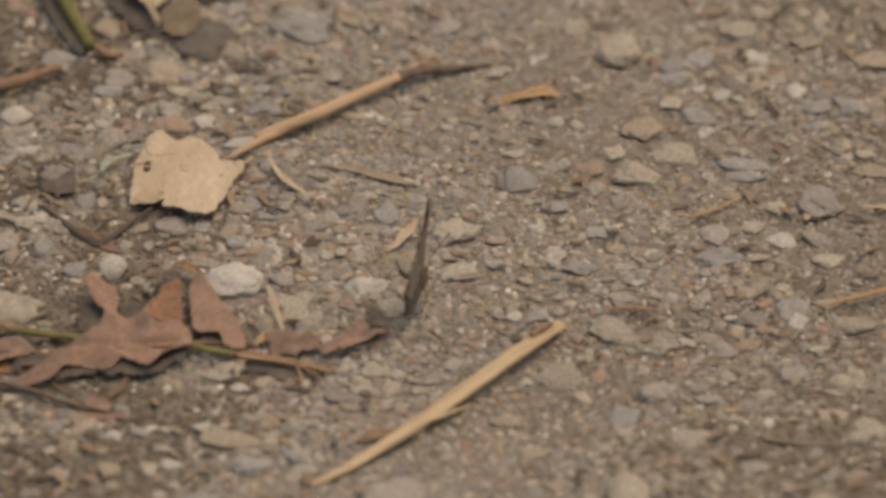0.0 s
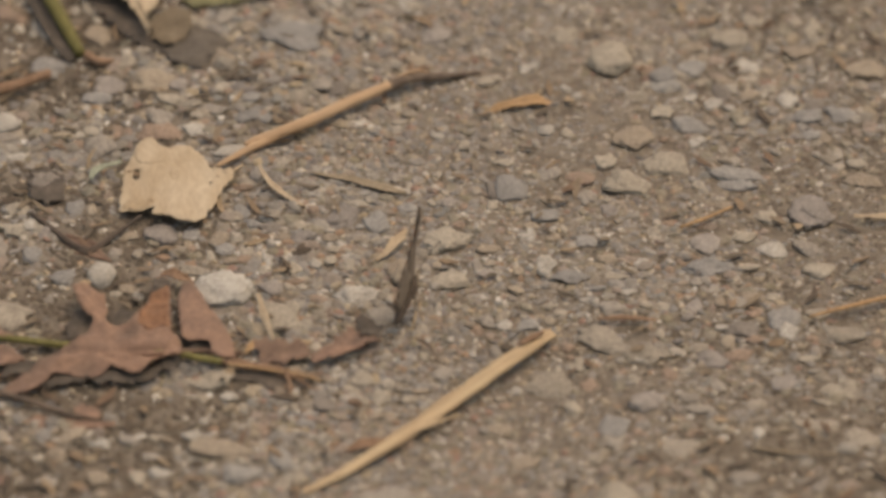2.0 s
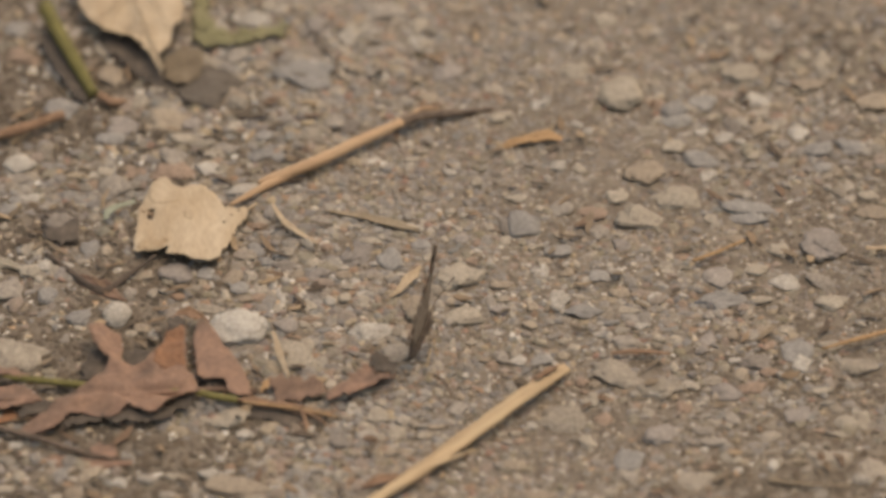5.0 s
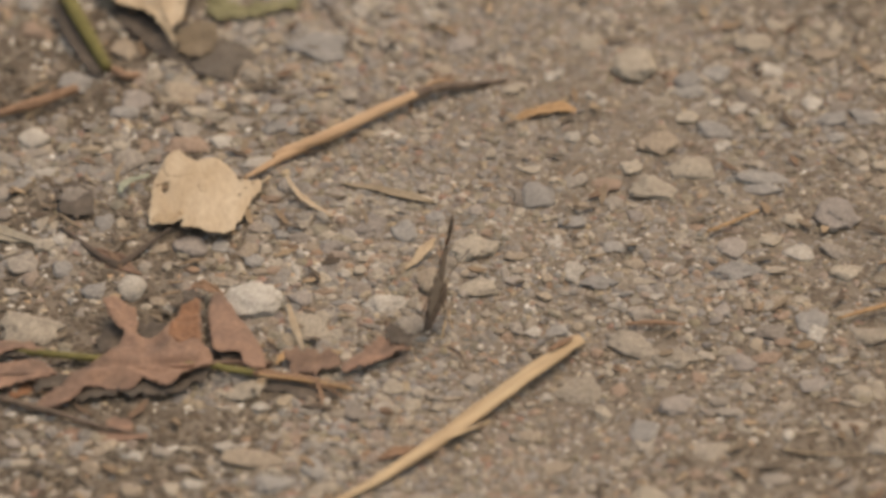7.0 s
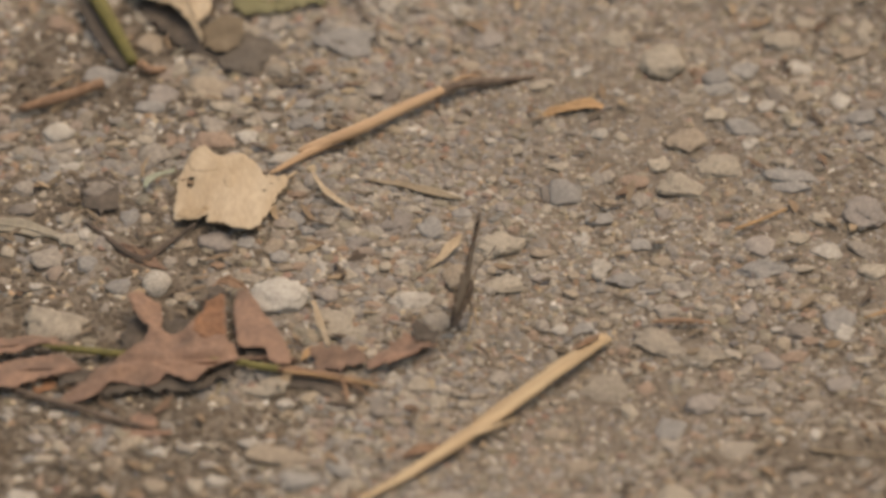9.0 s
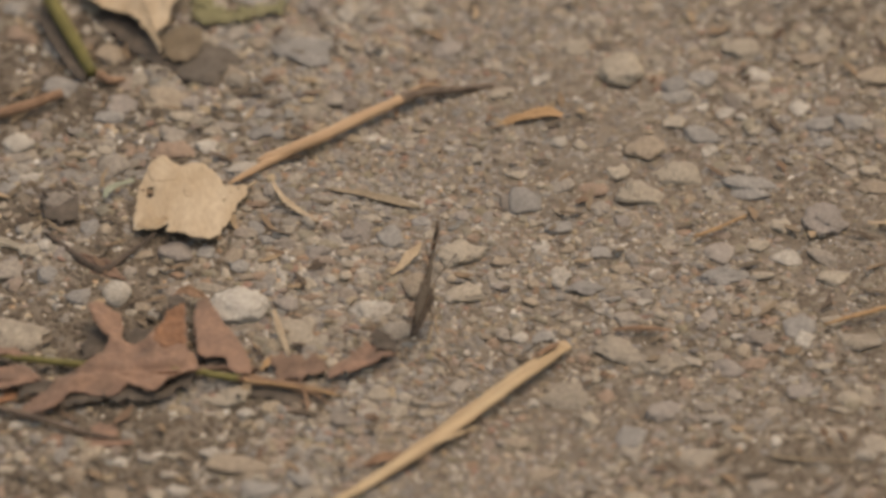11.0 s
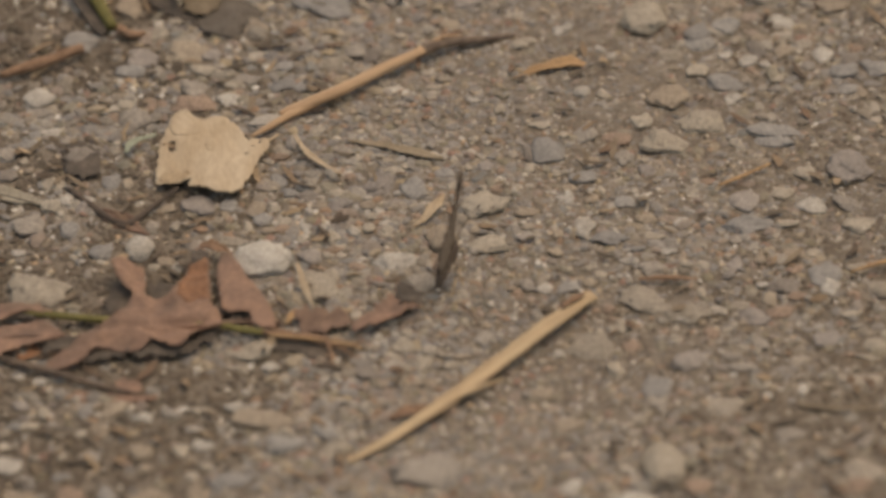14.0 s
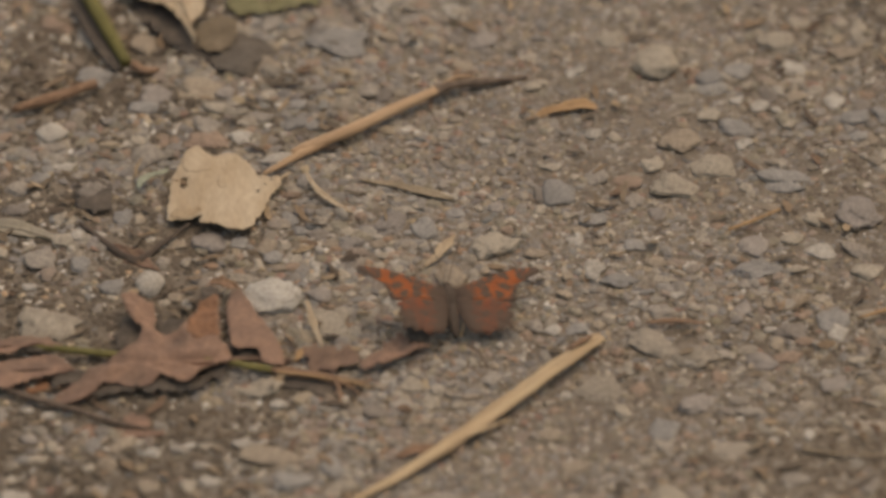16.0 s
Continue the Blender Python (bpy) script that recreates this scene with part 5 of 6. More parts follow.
def bent_leaf(name, label, outline, base, crinkle, mat, seed, slope=0.0, ragged=0.0006, rib=()):
    """A scrap of leaf, or a dark sheet standing in for shade, cut to an outline, base metres over the ground, rippled,
    and tilted towards its far side by slope.
    """
    near = min(y for _, y in outline)

    def lie(x, y):
        return base + slope * (y - near) + crinkle * (abs(noise.noise((x * 70, y * 60, seed))) - 0.2) * 1.6 + crinkle * 0.3 * noise.noise((x * 240, y * 210, seed + 3.0))
    blade = tagged(rooted(part(name, sheet(outline, lie, 0.0005, ragged=ragged), mat)), label, "leaf")
    if rib:
        part("midrib", tube([(x, y, lie(x, y) + 0.0001) for x, y in rib], [0.0003, 0.0004, 0.0002], 6, 0.7), mat, blade)
    return blade


bent_leaf("dead_leaf", "narrow brown strip of curled dead leaf", [(-0.1299, -0.0389), (-0.1242, -0.0373), (-0.1171, -0.0366), (-0.1106, -0.0370), (-0.1078, -0.0392),
    (-0.1071, -0.0417), (-0.1100, -0.0412), (-0.1126, -0.0404), (-0.1155, -0.0416), (-0.1183, -0.0433),
    (-0.1218, -0.0447), (-0.1239, -0.0454), (-0.1296, -0.0468)], 0.0048, 0.0014, BROWN_LEAF, 12.0, -0.08, rib=[(-0.1291, -0.0429), (-0.1198, -0.0405), (-0.1086, -0.0402)])
bent_leaf("dead_leaf", "brown crumpled dead leaf with a dark hollow beneath", [(-0.1294, -0.0528), (-0.1259, -0.0504), (-0.1238, -0.0492), (-0.1203, -0.0470), (-0.1154, -0.0446),
    (-0.1096, -0.0457), (-0.1055, -0.0484), (-0.1034, -0.0512), (-0.1058, -0.0521), (-0.1087, -0.0533),
    (-0.1119, -0.0543), (-0.1150, -0.0554), (-0.1171, -0.0571), (-0.1206, -0.0586), (-0.1235, -0.0592),
    (-0.1292, -0.0599)], 0.0044, 0.0016, BROWN_LEAF, 11.0, -0.04, rib=[(-0.1286, -0.0560), (-0.1180, -0.0517), (-0.1044, -0.0514)])
bent_leaf("leaf_scrap", "small brown scrap hanging under a stalk", [(-0.0591, -0.0513), (-0.0577, -0.0496), (-0.0560, -0.0513), (-0.0554, -0.0548), (-0.0565, -0.0582),
    (-0.0576, -0.0606), (-0.0590, -0.0591), (-0.0585, -0.0552)], 0.0016, 0.0008, BROWN_LEAF, 21.0)
bent_leaf("leaf_scrap", "small reddish scrap of dead leaf on humus", [(-0.1163, -0.0539), (-0.1138, -0.0525), (-0.1106, -0.0528), (-0.1091, -0.0550), (-0.1105, -0.0575),
    (-0.1133, -0.0579), (-0.1154, -0.0571)], 0.0016, 0.0008, RUSSET_LEAF, 22.0)
bent_leaf("leaf_scrap", "brown triangular scrap of dead leaf by a twig", [(-0.0908, -0.0690), (-0.0884, -0.0671), (-0.0860, -0.0676), (-0.0839, -0.0698), (-0.0836, -0.0727),
    (-0.0858, -0.0737), (-0.0890, -0.0726)], 0.0018, 0.0008, BROWN_LEAF, 23.0)
bent_leaf("leaf_scrap", "long thin brown scrap of leaf under a twig", [(-0.1018, -0.0730), (-0.0961, -0.0721), (-0.0911, -0.0731), (-0.0875, -0.0744), (-0.0832, -0.0752),
    (-0.0795, -0.0757), (-0.0803, -0.0774), (-0.0839, -0.0780), (-0.0881, -0.0777), (-0.0924, -0.0770),
    (-0.0974, -0.0764), (-0.1010, -0.0754)], 0.0018, 0.0007, BROWN_LEAF, 24.0)

# Flat dark sheets put in where only shade lies under and between the leaves.
bent_leaf("rotted_leaf", "flat dark sheet standing in for shade under brown leaves", [(-0.0984, -0.0601), (-0.0958, -0.0562), (-0.0900, -0.0563), (-0.0862, -0.0574), (-0.0808, -0.0535),
    (-0.0764, -0.0570), (-0.0722, -0.0551), (-0.0687, -0.0502), (-0.0634, -0.0483), (-0.0654, -0.0527),
    (-0.0693, -0.0566), (-0.0742, -0.0605), (-0.0792, -0.0609), (-0.0849, -0.0610), (-0.0907, -0.0602),
    (-0.0949, -0.0616), (-0.1000, -0.0630)], 0.0036, 0.0008, SHADE_AND_TIP, 31.0, ragged=0.0011)
bent_leaf("rotted_leaf", "flat dark sheet standing in for shade under brown leaves", [(-0.1093, -0.0558), (-0.1066, -0.0511), (-0.1038, -0.0490), (-0.0995, -0.0500), (-0.1006, -0.0534),
    (-0.1036, -0.0561), (-0.1076, -0.0573)], 0.0034, 0.0008, SHADE_AND_TIP, 32.0, ragged=0.0011)
bent_leaf("rotted_leaf", "flat dark sheet standing in for shade under brown leaves", [(-0.0639, -0.0404), (-0.0603, -0.0404), (-0.0561, -0.0410), (-0.0563, -0.0450), (-0.0609, -0.0454),
    (-0.0635, -0.0436)], 0.0034, 0.0008, SHADE_AND_TIP, 33.0, ragged=0.0011)
bent_leaf("rotted_leaf", "flat dark sheet standing in for shade under brown leaves", [(-0.1241, -0.0418), (-0.1185, -0.0396), (-0.1128, -0.0372), (-0.1073, -0.0383), (-0.1081, -0.0418),
    (-0.1141, -0.0422), (-0.1198, -0.0433), (-0.1240, -0.0445)], 0.0034, 0.0008, SHADE_AND_TIP, 34.0, ragged=0.0011)
bent_leaf("rotted_leaf", "flat dark sheet standing in for shade under brown leaves", [(-0.0933, -0.0369), (-0.0920, -0.0300), (-0.0898, -0.0270), (-0.0862, -0.0310), (-0.0861, -0.0365),
    (-0.0889, -0.0394), (-0.0911, -0.0414), (-0.0934, -0.0414)], 0.0028, 0.0008, SHADE_AND_TIP, 35.0, ragged=0.0011)
bent_leaf("rotted_leaf", "flat dark sheet standing in for shade under brown leaves", [(-0.0831, -0.0289), (-0.0785, -0.0279), (-0.0747, -0.0295), (-0.0766, -0.0339), (-0.0809, -0.0349),
    (-0.0833, -0.0334)], 0.0030, 0.0008, SHADE_AND_TIP, 36.0, ragged=0.0011)
# Darkens the pale leaf's hole in place of shade.
bent_leaf("rotted_leaf", "small dark sheet as shade behind the pale leaf hole", [(-0.0797, 0.0292), (-0.0801, 0.0378), (-0.0769, 0.0398), (-0.0745, 0.0362), (-0.0747, 0.0292),
    (-0.0770, 0.0274)], 0.0020, 0.0004, SHADE_AND_TIP, 38.0)

# Dark sheet for the far leaf's shade and the humus round it.
bent_leaf("rotted_leaf", "dark sheet for shade and humus under a cream leaf", [(-0.0932, 0.1242), (-0.0856, 0.1197), (-0.0794, 0.1142), (-0.0762, 0.1047), (-0.0738, 0.0979),
    (-0.0682, 0.0930), (-0.0722, 0.0920), (-0.0783, 0.0958), (-0.0829, 0.1012), (-0.0875, 0.1078),
    (-0.0915, 0.1144)], 0.0022, 0.0008, SHADE_AND_TIP, 42.0, ragged=0.0011)
# Shade below the sheath, laid in as a dark sheet.
bent_leaf("rotted_leaf", "dark sheet standing in for shade under a dry sheath", [(-0.0514, -0.0499), (-0.0460, -0.0491), (-0.0395, -0.0502), (-0.0330, -0.0533), (-0.0298, -0.0558),
    (-0.0315, -0.0592), (-0.0373, -0.0601), (-0.0430, -0.0585), (-0.0488, -0.0564), (-0.0514, -0.0539)], 0.0014, 0.0008, SHADE_AND_TIP, 44.0, ragged=0.0011)
# Shade on the grey stone, laid in as a dark sheet.
bent_leaf("rotted_leaf", "dark sheet standing in for shade on a grey stone", [(-0.1054, 0.0361), (-0.1014, 0.0387), (-0.0966, 0.0352), (-0.0952, 0.0282), (-0.0965, 0.0223),
    (-0.1009, 0.0213), (-0.1046, 0.0232)], 0.0021, 0.0008, SHADE_AND_TIP, 43.0, ragged=0.0011)
bent_leaf("dead_leaf", "dull olive-brown dead leaf against a dark stone", [(-0.0755, 0.1030), (-0.0735, 0.1071), (-0.0702, 0.1089), (-0.0665, 0.1094), (-0.0642, 0.1070),
    (-0.0644, 0.1015), (-0.0663, 0.0962), (-0.0692, 0.0932), (-0.0722, 0.0938), (-0.0742, 0.0963)], 0.0030, 0.0012, GREEN_BROWN, 41.0, 0.10)


def leaf_scraps():
    mush = [(-0.0450, -0.0410), (-0.0432, -0.0373), (-0.0408, -0.0399), (-0.0390, -0.0382), (-0.0368, -0.0404),
        (-0.0341, -0.0392), (-0.0329, -0.0417), (-0.0311, -0.0430), (-0.0320, -0.0471), (-0.0353, -0.0479),
        (-0.0375, -0.0503), (-0.0407, -0.0485), (-0.0428, -0.0502), (-0.0445, -0.0468)]
    flat = [(-0.0315, -0.0462), (-0.0293, -0.0437), (-0.0263, -0.0417), (-0.0239, -0.0380), (-0.0221, -0.0352),
        (-0.0206, -0.0339), (-0.0194, -0.0360), (-0.0166, -0.0365), (-0.0130, -0.0383), (-0.0139, -0.0407),
        (-0.0173, -0.0429), (-0.0206, -0.0439), (-0.0233, -0.0463), (-0.0275, -0.0475), (-0.0305, -0.0491)]
    hollow = [(-0.0206, -0.0323), (-0.0178, -0.0302), (-0.0153, -0.0320), (-0.0127, -0.0358), (-0.0134, -0.0395),
        (-0.0163, -0.0390), (-0.0191, -0.0365)]
    curl = [(-0.0197, -0.0267), (-0.0186, -0.0305), (-0.0176, -0.0342), (-0.0150, -0.0367), (-0.0130, -0.0387), 
               (-0.0135, -0.0412), (-0.0158, -0.0407), (-0.0179, -0.0397), (-0.0190, -0.0372), (-0.0193, -0.0322)]

    def lie(x, y):
        return 0.0018 + 0.0016 * abs(noise.noise((x * 90, y * 70, 4.4))) + 0.0007 * noise.noise((x * 260, y * 200, 7.4))

    def stand(x, y):
        return 0.0030 + 0.0012 * noise.noise((x * 120, y * 90, 1.4)) - 0.06 * (x + 0.016)
    tagged(rooted(part("dead_leaf", sheet(mush, lie, 0.0005, ragged=0.0011), DARK_LEAF)), "dark brown rotting scrap of dead leaf pressed into gravel", "leaf")
    tagged(rooted(part("dead_leaf", sheet(flat, lie, 0.0005, ragged=0.0008), BROWN_LEAF)), "reddish-brown crumpled scrap of dead leaf", "leaf")
    # The hollow behind this leaf is shade, laid in as a dark sheet.
    tagged(rooted(part("rotted_leaf", sheet(hollow, lambda x, y: lie(x, y) + 0.0006, 0.0005, ragged=0.0008), SHADE_AND_TIP)), "dark sheet as shade in the hollow behind a reddish-brown leaf", "leaf")
    tagged(rooted(part("leaf_scrap", sheet(curl, stand, 0.0005), DARK_LEAF)), "dark curled scrap of dead leaf by the butterfly", "leaf")


leaf_scraps()
strip("leaf_scrap", "small reddish scrap of leaf beside a white stone", [(-0.0696, -0.0116, 0.003), (-0.0659, -0.0136, 0.004), (-0.0615, -0.0157, 0.003)],
      [(0, 0.5), (0.4, 1.8), (1, 0.4)], [(0, 0.5), (0.5, 1.5), (1, 0.4)], RED_BARK, rise=(15, -10), seed=16)
strip("leaf_curl", "pale grey curled leaf edge beside a white stone", [(-0.0626, -0.0185, 0.005), (-0.0650, -0.0200, 0.005), (-0.0658, -0.0208, 0.002)],
      [(0, 0.4), (0.5, 0.9), (1, 0.4)], [(0, 0.4), (0.5, 0.9), (1, 0.4)], GREY_LEAF, rise=(30, 10), seed=17)


def green_stalk():
    ob = thing("leaf_stalk", -0.0697, -0.0429, 0.0005, "yellow-green stalk with a dry sheath lying through dead leaves", "stalk")
    part("stem", tube([(-0.1229, -0.0380, 0.0030), (-0.1142, -0.0399, 0.0032), (-0.1040, -0.0423, 0.0036), (-0.0911, -0.0439, 0.0030), (-0.0659, -0.0478, 0.0036), (-0.0601, -0.0504, 0.0042), (-0.0534, -0.0520, 0.0040)], [0.0009, 0.001, 0.0011, 0.0011, 0.001, 0.001], 9, 0.8, 0.1, 4), GREEN_STEM, ob)
    part("sheath_strand", tube([(-0.0539, -0.0520, 0.0042), (-0.0465, -0.0520, 0.0034), (-0.0379, -0.0535, 0.0030), (-0.0300, -0.0554, 0.0022)], [0.0005, 0.0006, 0.0004], 7, 0.6, 0.4, 60), RED_BARK, ob, "dry reddish-brown sheath strand")
    part("sheath_strand", tube([(-0.0522, -0.0524, 0.0038), (-0.0436, -0.0534, 0.0030), (-0.0358, -0.0552, 0.0028), (-0.0282, -0.0569, 0.0018)], [0.0005, 0.0005, 0.0003], 7, 0.6, 0.4, 61), ORANGE_LEAF, ob, "dry reddish-brown sheath strand")
    part("sheath_strand", tube([(-0.0436, -0.0527, 0.0032), (-0.0379, -0.0545, 0.0030), (-0.0322, -0.0588, 0.0022), (-0.0305, -0.0603, 0.0015)], [0.0004, 0.0004, 0.0002], 7, 0.6, 0.4, 62), RED_BARK, ob, "dry reddish-brown sheath strand")
    part("sheath_strand", tube([(-0.0379, -0.0535, 0.0030), (-0.0339, -0.0549, 0.0026), (-0.0293, -0.0556, 0.0020)], [0.0004, 0.0004, 0.0002], 7, 0.6, 0.4, 63), TAN_LEAF, ob, "dry reddish-brown sheath strand")
    part("sheath_strand", tube([(-0.0373, -0.0547, 0.0028), (-0.0362, -0.0588, 0.0022), (-0.0359, -0.0638, 0.0014)], [0.0005, 0.0005, 0.0003], 7, 0.6, 0.4, 64), RED_BARK, ob, "dry reddish-brown sheath strand")
    part("dry_sheath", leaf([(-0.0554, -0.0512, 0.0038), (-0.0479, -0.0519, 0.0030), (-0.0393, -0.0536, 0.0024), (-0.0322, -0.0565, 0.0016)], [(0, 0.8), (0.4, 1.3), (0.7, 1.3), (1, 0.4)], [(0, 0.8), (0.4, 1.1), (0.7, 1.2), (1, 0.4)], (18, -25), 0.0006, 0.2, 5, 30, 5), RED_BARK, ob, "split dry reddish-brown sheath")


green_stalk()


def cream_leaf():
    ob = thing("pale_leaf", -0.0684, 0.0337, 0.0005, "round cream-coloured dry leaf with a small hole", "leaf")
    outline = [(-0.0812, 0.0162), (-0.0812, 0.0228), (-0.0809, 0.0297), (-0.0800, 0.0370), (-0.0781, 0.0423),
               (-0.0762, 0.0458), (-0.0743, 0.0491), (-0.0728, 0.0478), (-0.0717, 0.0453), (-0.0692, 0.0436),
               (-0.0663, 0.0455), (-0.0633, 0.0446), (-0.0608, 0.0419), (-0.0590, 0.0382), (-0.0578, 0.0343),
               (-0.0564, 0.0361), (-0.0547, 0.0350), (-0.0532, 0.0364), (-0.0521, 0.0343), (-0.0522, 0.0315),
               (-0.0541, 0.0277), (-0.0554, 0.0234), (-0.0569, 0.0173), (-0.0588, 0.0130), (-0.0622, 0.0105),
               (-0.0657, 0.0109), (-0.0682, 0.0126), (-0.0695, 0.0147), (-0.0709, 0.0139), (-0.0728, 0.0144),
               (-0.0724, 0.0178), (-0.0738, 0.0171), (-0.0756, 0.0158), (-0.0785, 0.0157)]

    def curve(x, y):
        return 0.0035 - 0.06 * max(0.0, -0.0715 - x) + 0.0007 * noise.noise((x * 60, y * 50, 6.1)) + 0.0003 * noise.noise((x * 210, y * 170, 2.4)) + 0.0006 * math.sin((x + 0.08) * 130)
    part("blade", sheet(outline, curve, holes=[(-0.0772, 0.0326, 0.0011, 0.0025), (-0.0565, 0.0318, 0.0003, 0.0007), (-0.0579, 0.0285, 0.0003, 0.0007), (-0.0544, 0.0336, 0.0003, 0.0006)]), CREAM_LEAF, ob)
    flap = [(-0.0780, 0.0435), (-0.0767, 0.0466), (-0.0756, 0.0482), (-0.0735, 0.0481), (-0.0717, 0.0455),
               (-0.0700, 0.0431), (-0.0692, 0.0397), (-0.0704, 0.0374), (-0.0730, 0.0366), (-0.0757, 0.0372),
               (-0.0775, 0.0393)]
    part("curled_flap", sheet(flap, lambda x, y: curve(x, y) + 0.0001, thick=0.0001), CREAM_LEAF, ob, "cream flap curled over the blade")
    scar = [(-0.0671 + 0.0016 * math.cos(a), 0.0321 + 0.0030 * math.sin(a)) for a in (k * math.pi / 6 for k in range(12))]
    part("scar", sheet(scar, lambda x, y: curve(x, y) + 0.0001, 0.0004, 0.0001), PALE_SCAR, ob, "round tan scar")
    edge = [(-0.0807, 0.0174), (-0.0798, 0.0197), (-0.0785, 0.0217), (-0.0773, 0.0203), (-0.0759, 0.0224),
        (-0.0745, 0.0206), (-0.0726, 0.0220), (-0.0723, 0.0192), (-0.0739, 0.0180), (-0.0756, 0.0169),
        (-0.0786, 0.0167)]
    part("browned_edge", sheet(edge, lambda x, y: curve(x, y) + 0.0001, 0.0005, 0.0001), BROWNED, ob, "tan browned edge")
    part("leaf_stalk", tube([(-0.0529, 0.0346, 0.0026), (-0.0513, 0.0365, 0.0024), (-0.0498, 0.0395, 0.0016)], [0.0005, 0.0005, 0.0004], 7), CREAM_LEAF, ob, "short broken stalk")


cream_leaf()


def stick():
    ob = thing("stick", -0.0274, 0.0652, 0.0005, "peeled tan stick with dark bark at one end", "stick")
    part("peeled_wood", tube([(-0.0493, 0.0462, 0.0036), (-0.0460, 0.0482, 0.0036), (-0.0402, 0.0518, 0.0036), (-0.0328, 0.0568, 0.0037), (-0.0239, 0.0642, 0.0038), (-0.0119, 0.0736, 0.0038)], [0.0005, 0.0013, 0.0016, 0.0017, 0.0016, 0.0015], 12, 0.9, 0.18, 6, 8), PEELED, ob, "smooth tan peeled wood")
    part("torn_tip", tube([(-0.0565, 0.0361, 0.0036), (-0.0526, 0.0400, 0.0034), (-0.0475, 0.0452, 0.0032), (-0.0416, 0.0506, 0.0030), (-0.0358, 0.0553, 0.0030)], [0.0005, 0.0009, 0.0012, 0.0014, 0.0011], 9, 0.85, 0.2, 16, 6), PEELED, ob, "thin torn tip")
    part("bark", tube([(-0.0140, 0.0713, 0.0036), (-0.0073, 0.0769, 0.0036), (-0.0013, 0.0789, 0.003), (0.0054, 0.0800, 0.0026), (0.0126, 0.0825, 0.002)], [0.0012, 0.0016, 0.0013, 0.0011, 0.0010, 0.0006], 10, 0.85, 0.7, 7, 6), BARK, ob, "rough dark bark")
    part("splinter", tube([(-0.0096, 0.0760, 0.0046), (-0.0058, 0.0786, 0.005), (-0.0013, 0.0798, 0.004)], [0.0006, 0.0006, 0.0003], 7, 0.7, 0.3, 8), PEELED, ob)


stick()


def straw():
    ob = thing("straw", -0.0006, -0.0695, 0.0005, "flattened split yellow-tan straw on the gravel", "straw")
    part("culm", tube([(-0.0347, -0.1064, 0.0013), (-0.0232, -0.0972, 0.0019), (-0.0091, -0.0828, 0.0023), (0.0051, -0.0662, 0.0026), (0.0181, -0.0508, 0.0028), (0.0297, -0.0369, 0.0024)],
                      [0.0007, 0.0013, 0.0019, 0.0022, 0.0022, 0.0023, 0.0021], 14, 0.42, 0.3, 9, 8, 1), STRAW, ob)
    part("splinter", tube([(-0.0133, -0.0875, 0.0022), (-0.0063, -0.0808, 0.0026), (0.0009, -0.0768, 0.003), (0.0068, -0.0735, 0.0036)], [0.0008, 0.0009, 0.0006, 0.0003], 8, 0.5, 0.3, 10), STRAW, ob)
    part("frayed_end", tube([(0.0223, -0.0443, 0.0044), (0.0252, -0.0417, 0.0046), (0.0278, -0.0390, 0.0044)], [0.0006, 0.0010, 0.0006], 8, 0.6, 0.5, 12), RED_BARK, ob, "reddish bruise near the cut end")


straw()
strip("leaf_sliver", "orange-tan curved sliver of dry leaf", [(0.0120, 0.0636, 0.0012), (0.0184, 0.0665, 0.0020), (0.0251, 0.0682, 0.0024), (0.0313, 0.0688, 0.0014)],
      [(0, 0.3), (0.4, 2.4), (0.8, 3.2), (1, 0.8)], [(0, 0.3), (0.5, 1.8), (0.8, 2.2), (1, 0.6)], ORANGE_LEAF, rise=(12, 4), seed=31)
strip("dry_grass", "pale curved blade of dry grass", [(-0.0461, 0.0402, 0.0018), (-0.0411, 0.0281, 0.0024), (-0.0336, 0.0213, 0.0014)],
      [(0, 0.4), (0.5, 1.1), (1, 0.3)], [(0, 0.4), (0.5, 0.9), (1, 0.3)], CREAM_LEAF, "grass", (20, 0), 0.0003, 32, group="dry grass blades")
strip("dry_grass", "tan flat blade of dry grass", [(-0.0317, 0.0375, 0.0008), (-0.0205, 0.0335, 0.0012), (-0.0070, 0.0279, 0.0010)],
      [(0, 0.5), (0.3, 1.3), (0.8, 1.5), (1, 0.6)], [(0, 0.5), (0.4, 1.4), (0.8, 1.5), (1, 0.5)], TAN_LEAF, "grass", (6, 0), 0.0003, 33, group="dry grass blades")
strip("dry_grass", "pale mint-green curled blade of grass", [(-0.0891, 0.0303, 0.0035), (-0.0878, 0.0331, 0.0042), (-0.0850, 0.0354, 0.0044), (-0.0813, 0.0375, 0.0040)],
      [(0, 0.5), (0.3, 1.2), (1, 0.4)], [(0, 0.5), (0.3, 1.1), (1, 0.4)], MINT_LEAF, "grass", (15, 0), 0.0003, 34, group="dry grass blades")
strip("dry_grass", "pale papery blade bent over a stone", [(-0.0446, -0.0219, 0.004), (-0.0430, -0.0311, 0.0034), (-0.0406, -0.0385, 0.0014)],
      [(0, 0.5), (0.5, 1.1), (1, 0.3)], [(0, 0.5), (0.5, 0.9), (1, 0.3)], CREAM_LEAF, "grass", (20, -20), 0.0003, 35, group="dry grass blades")
strip("dry_grass", "small orange chip of dry leaf", [(-0.0477, -0.0457, 0.002), (-0.0463, -0.0436, 0.0026), (-0.0449, -0.0393, 0.002)],
      [(0, 0.3), (0.5, 0.9), (1, 0.3)], [(0, 0.3), (0.5, 0.7), (1, 0.3)], ORANGE_LEAF, "leaf", (10, 0), 0.0003, 36)
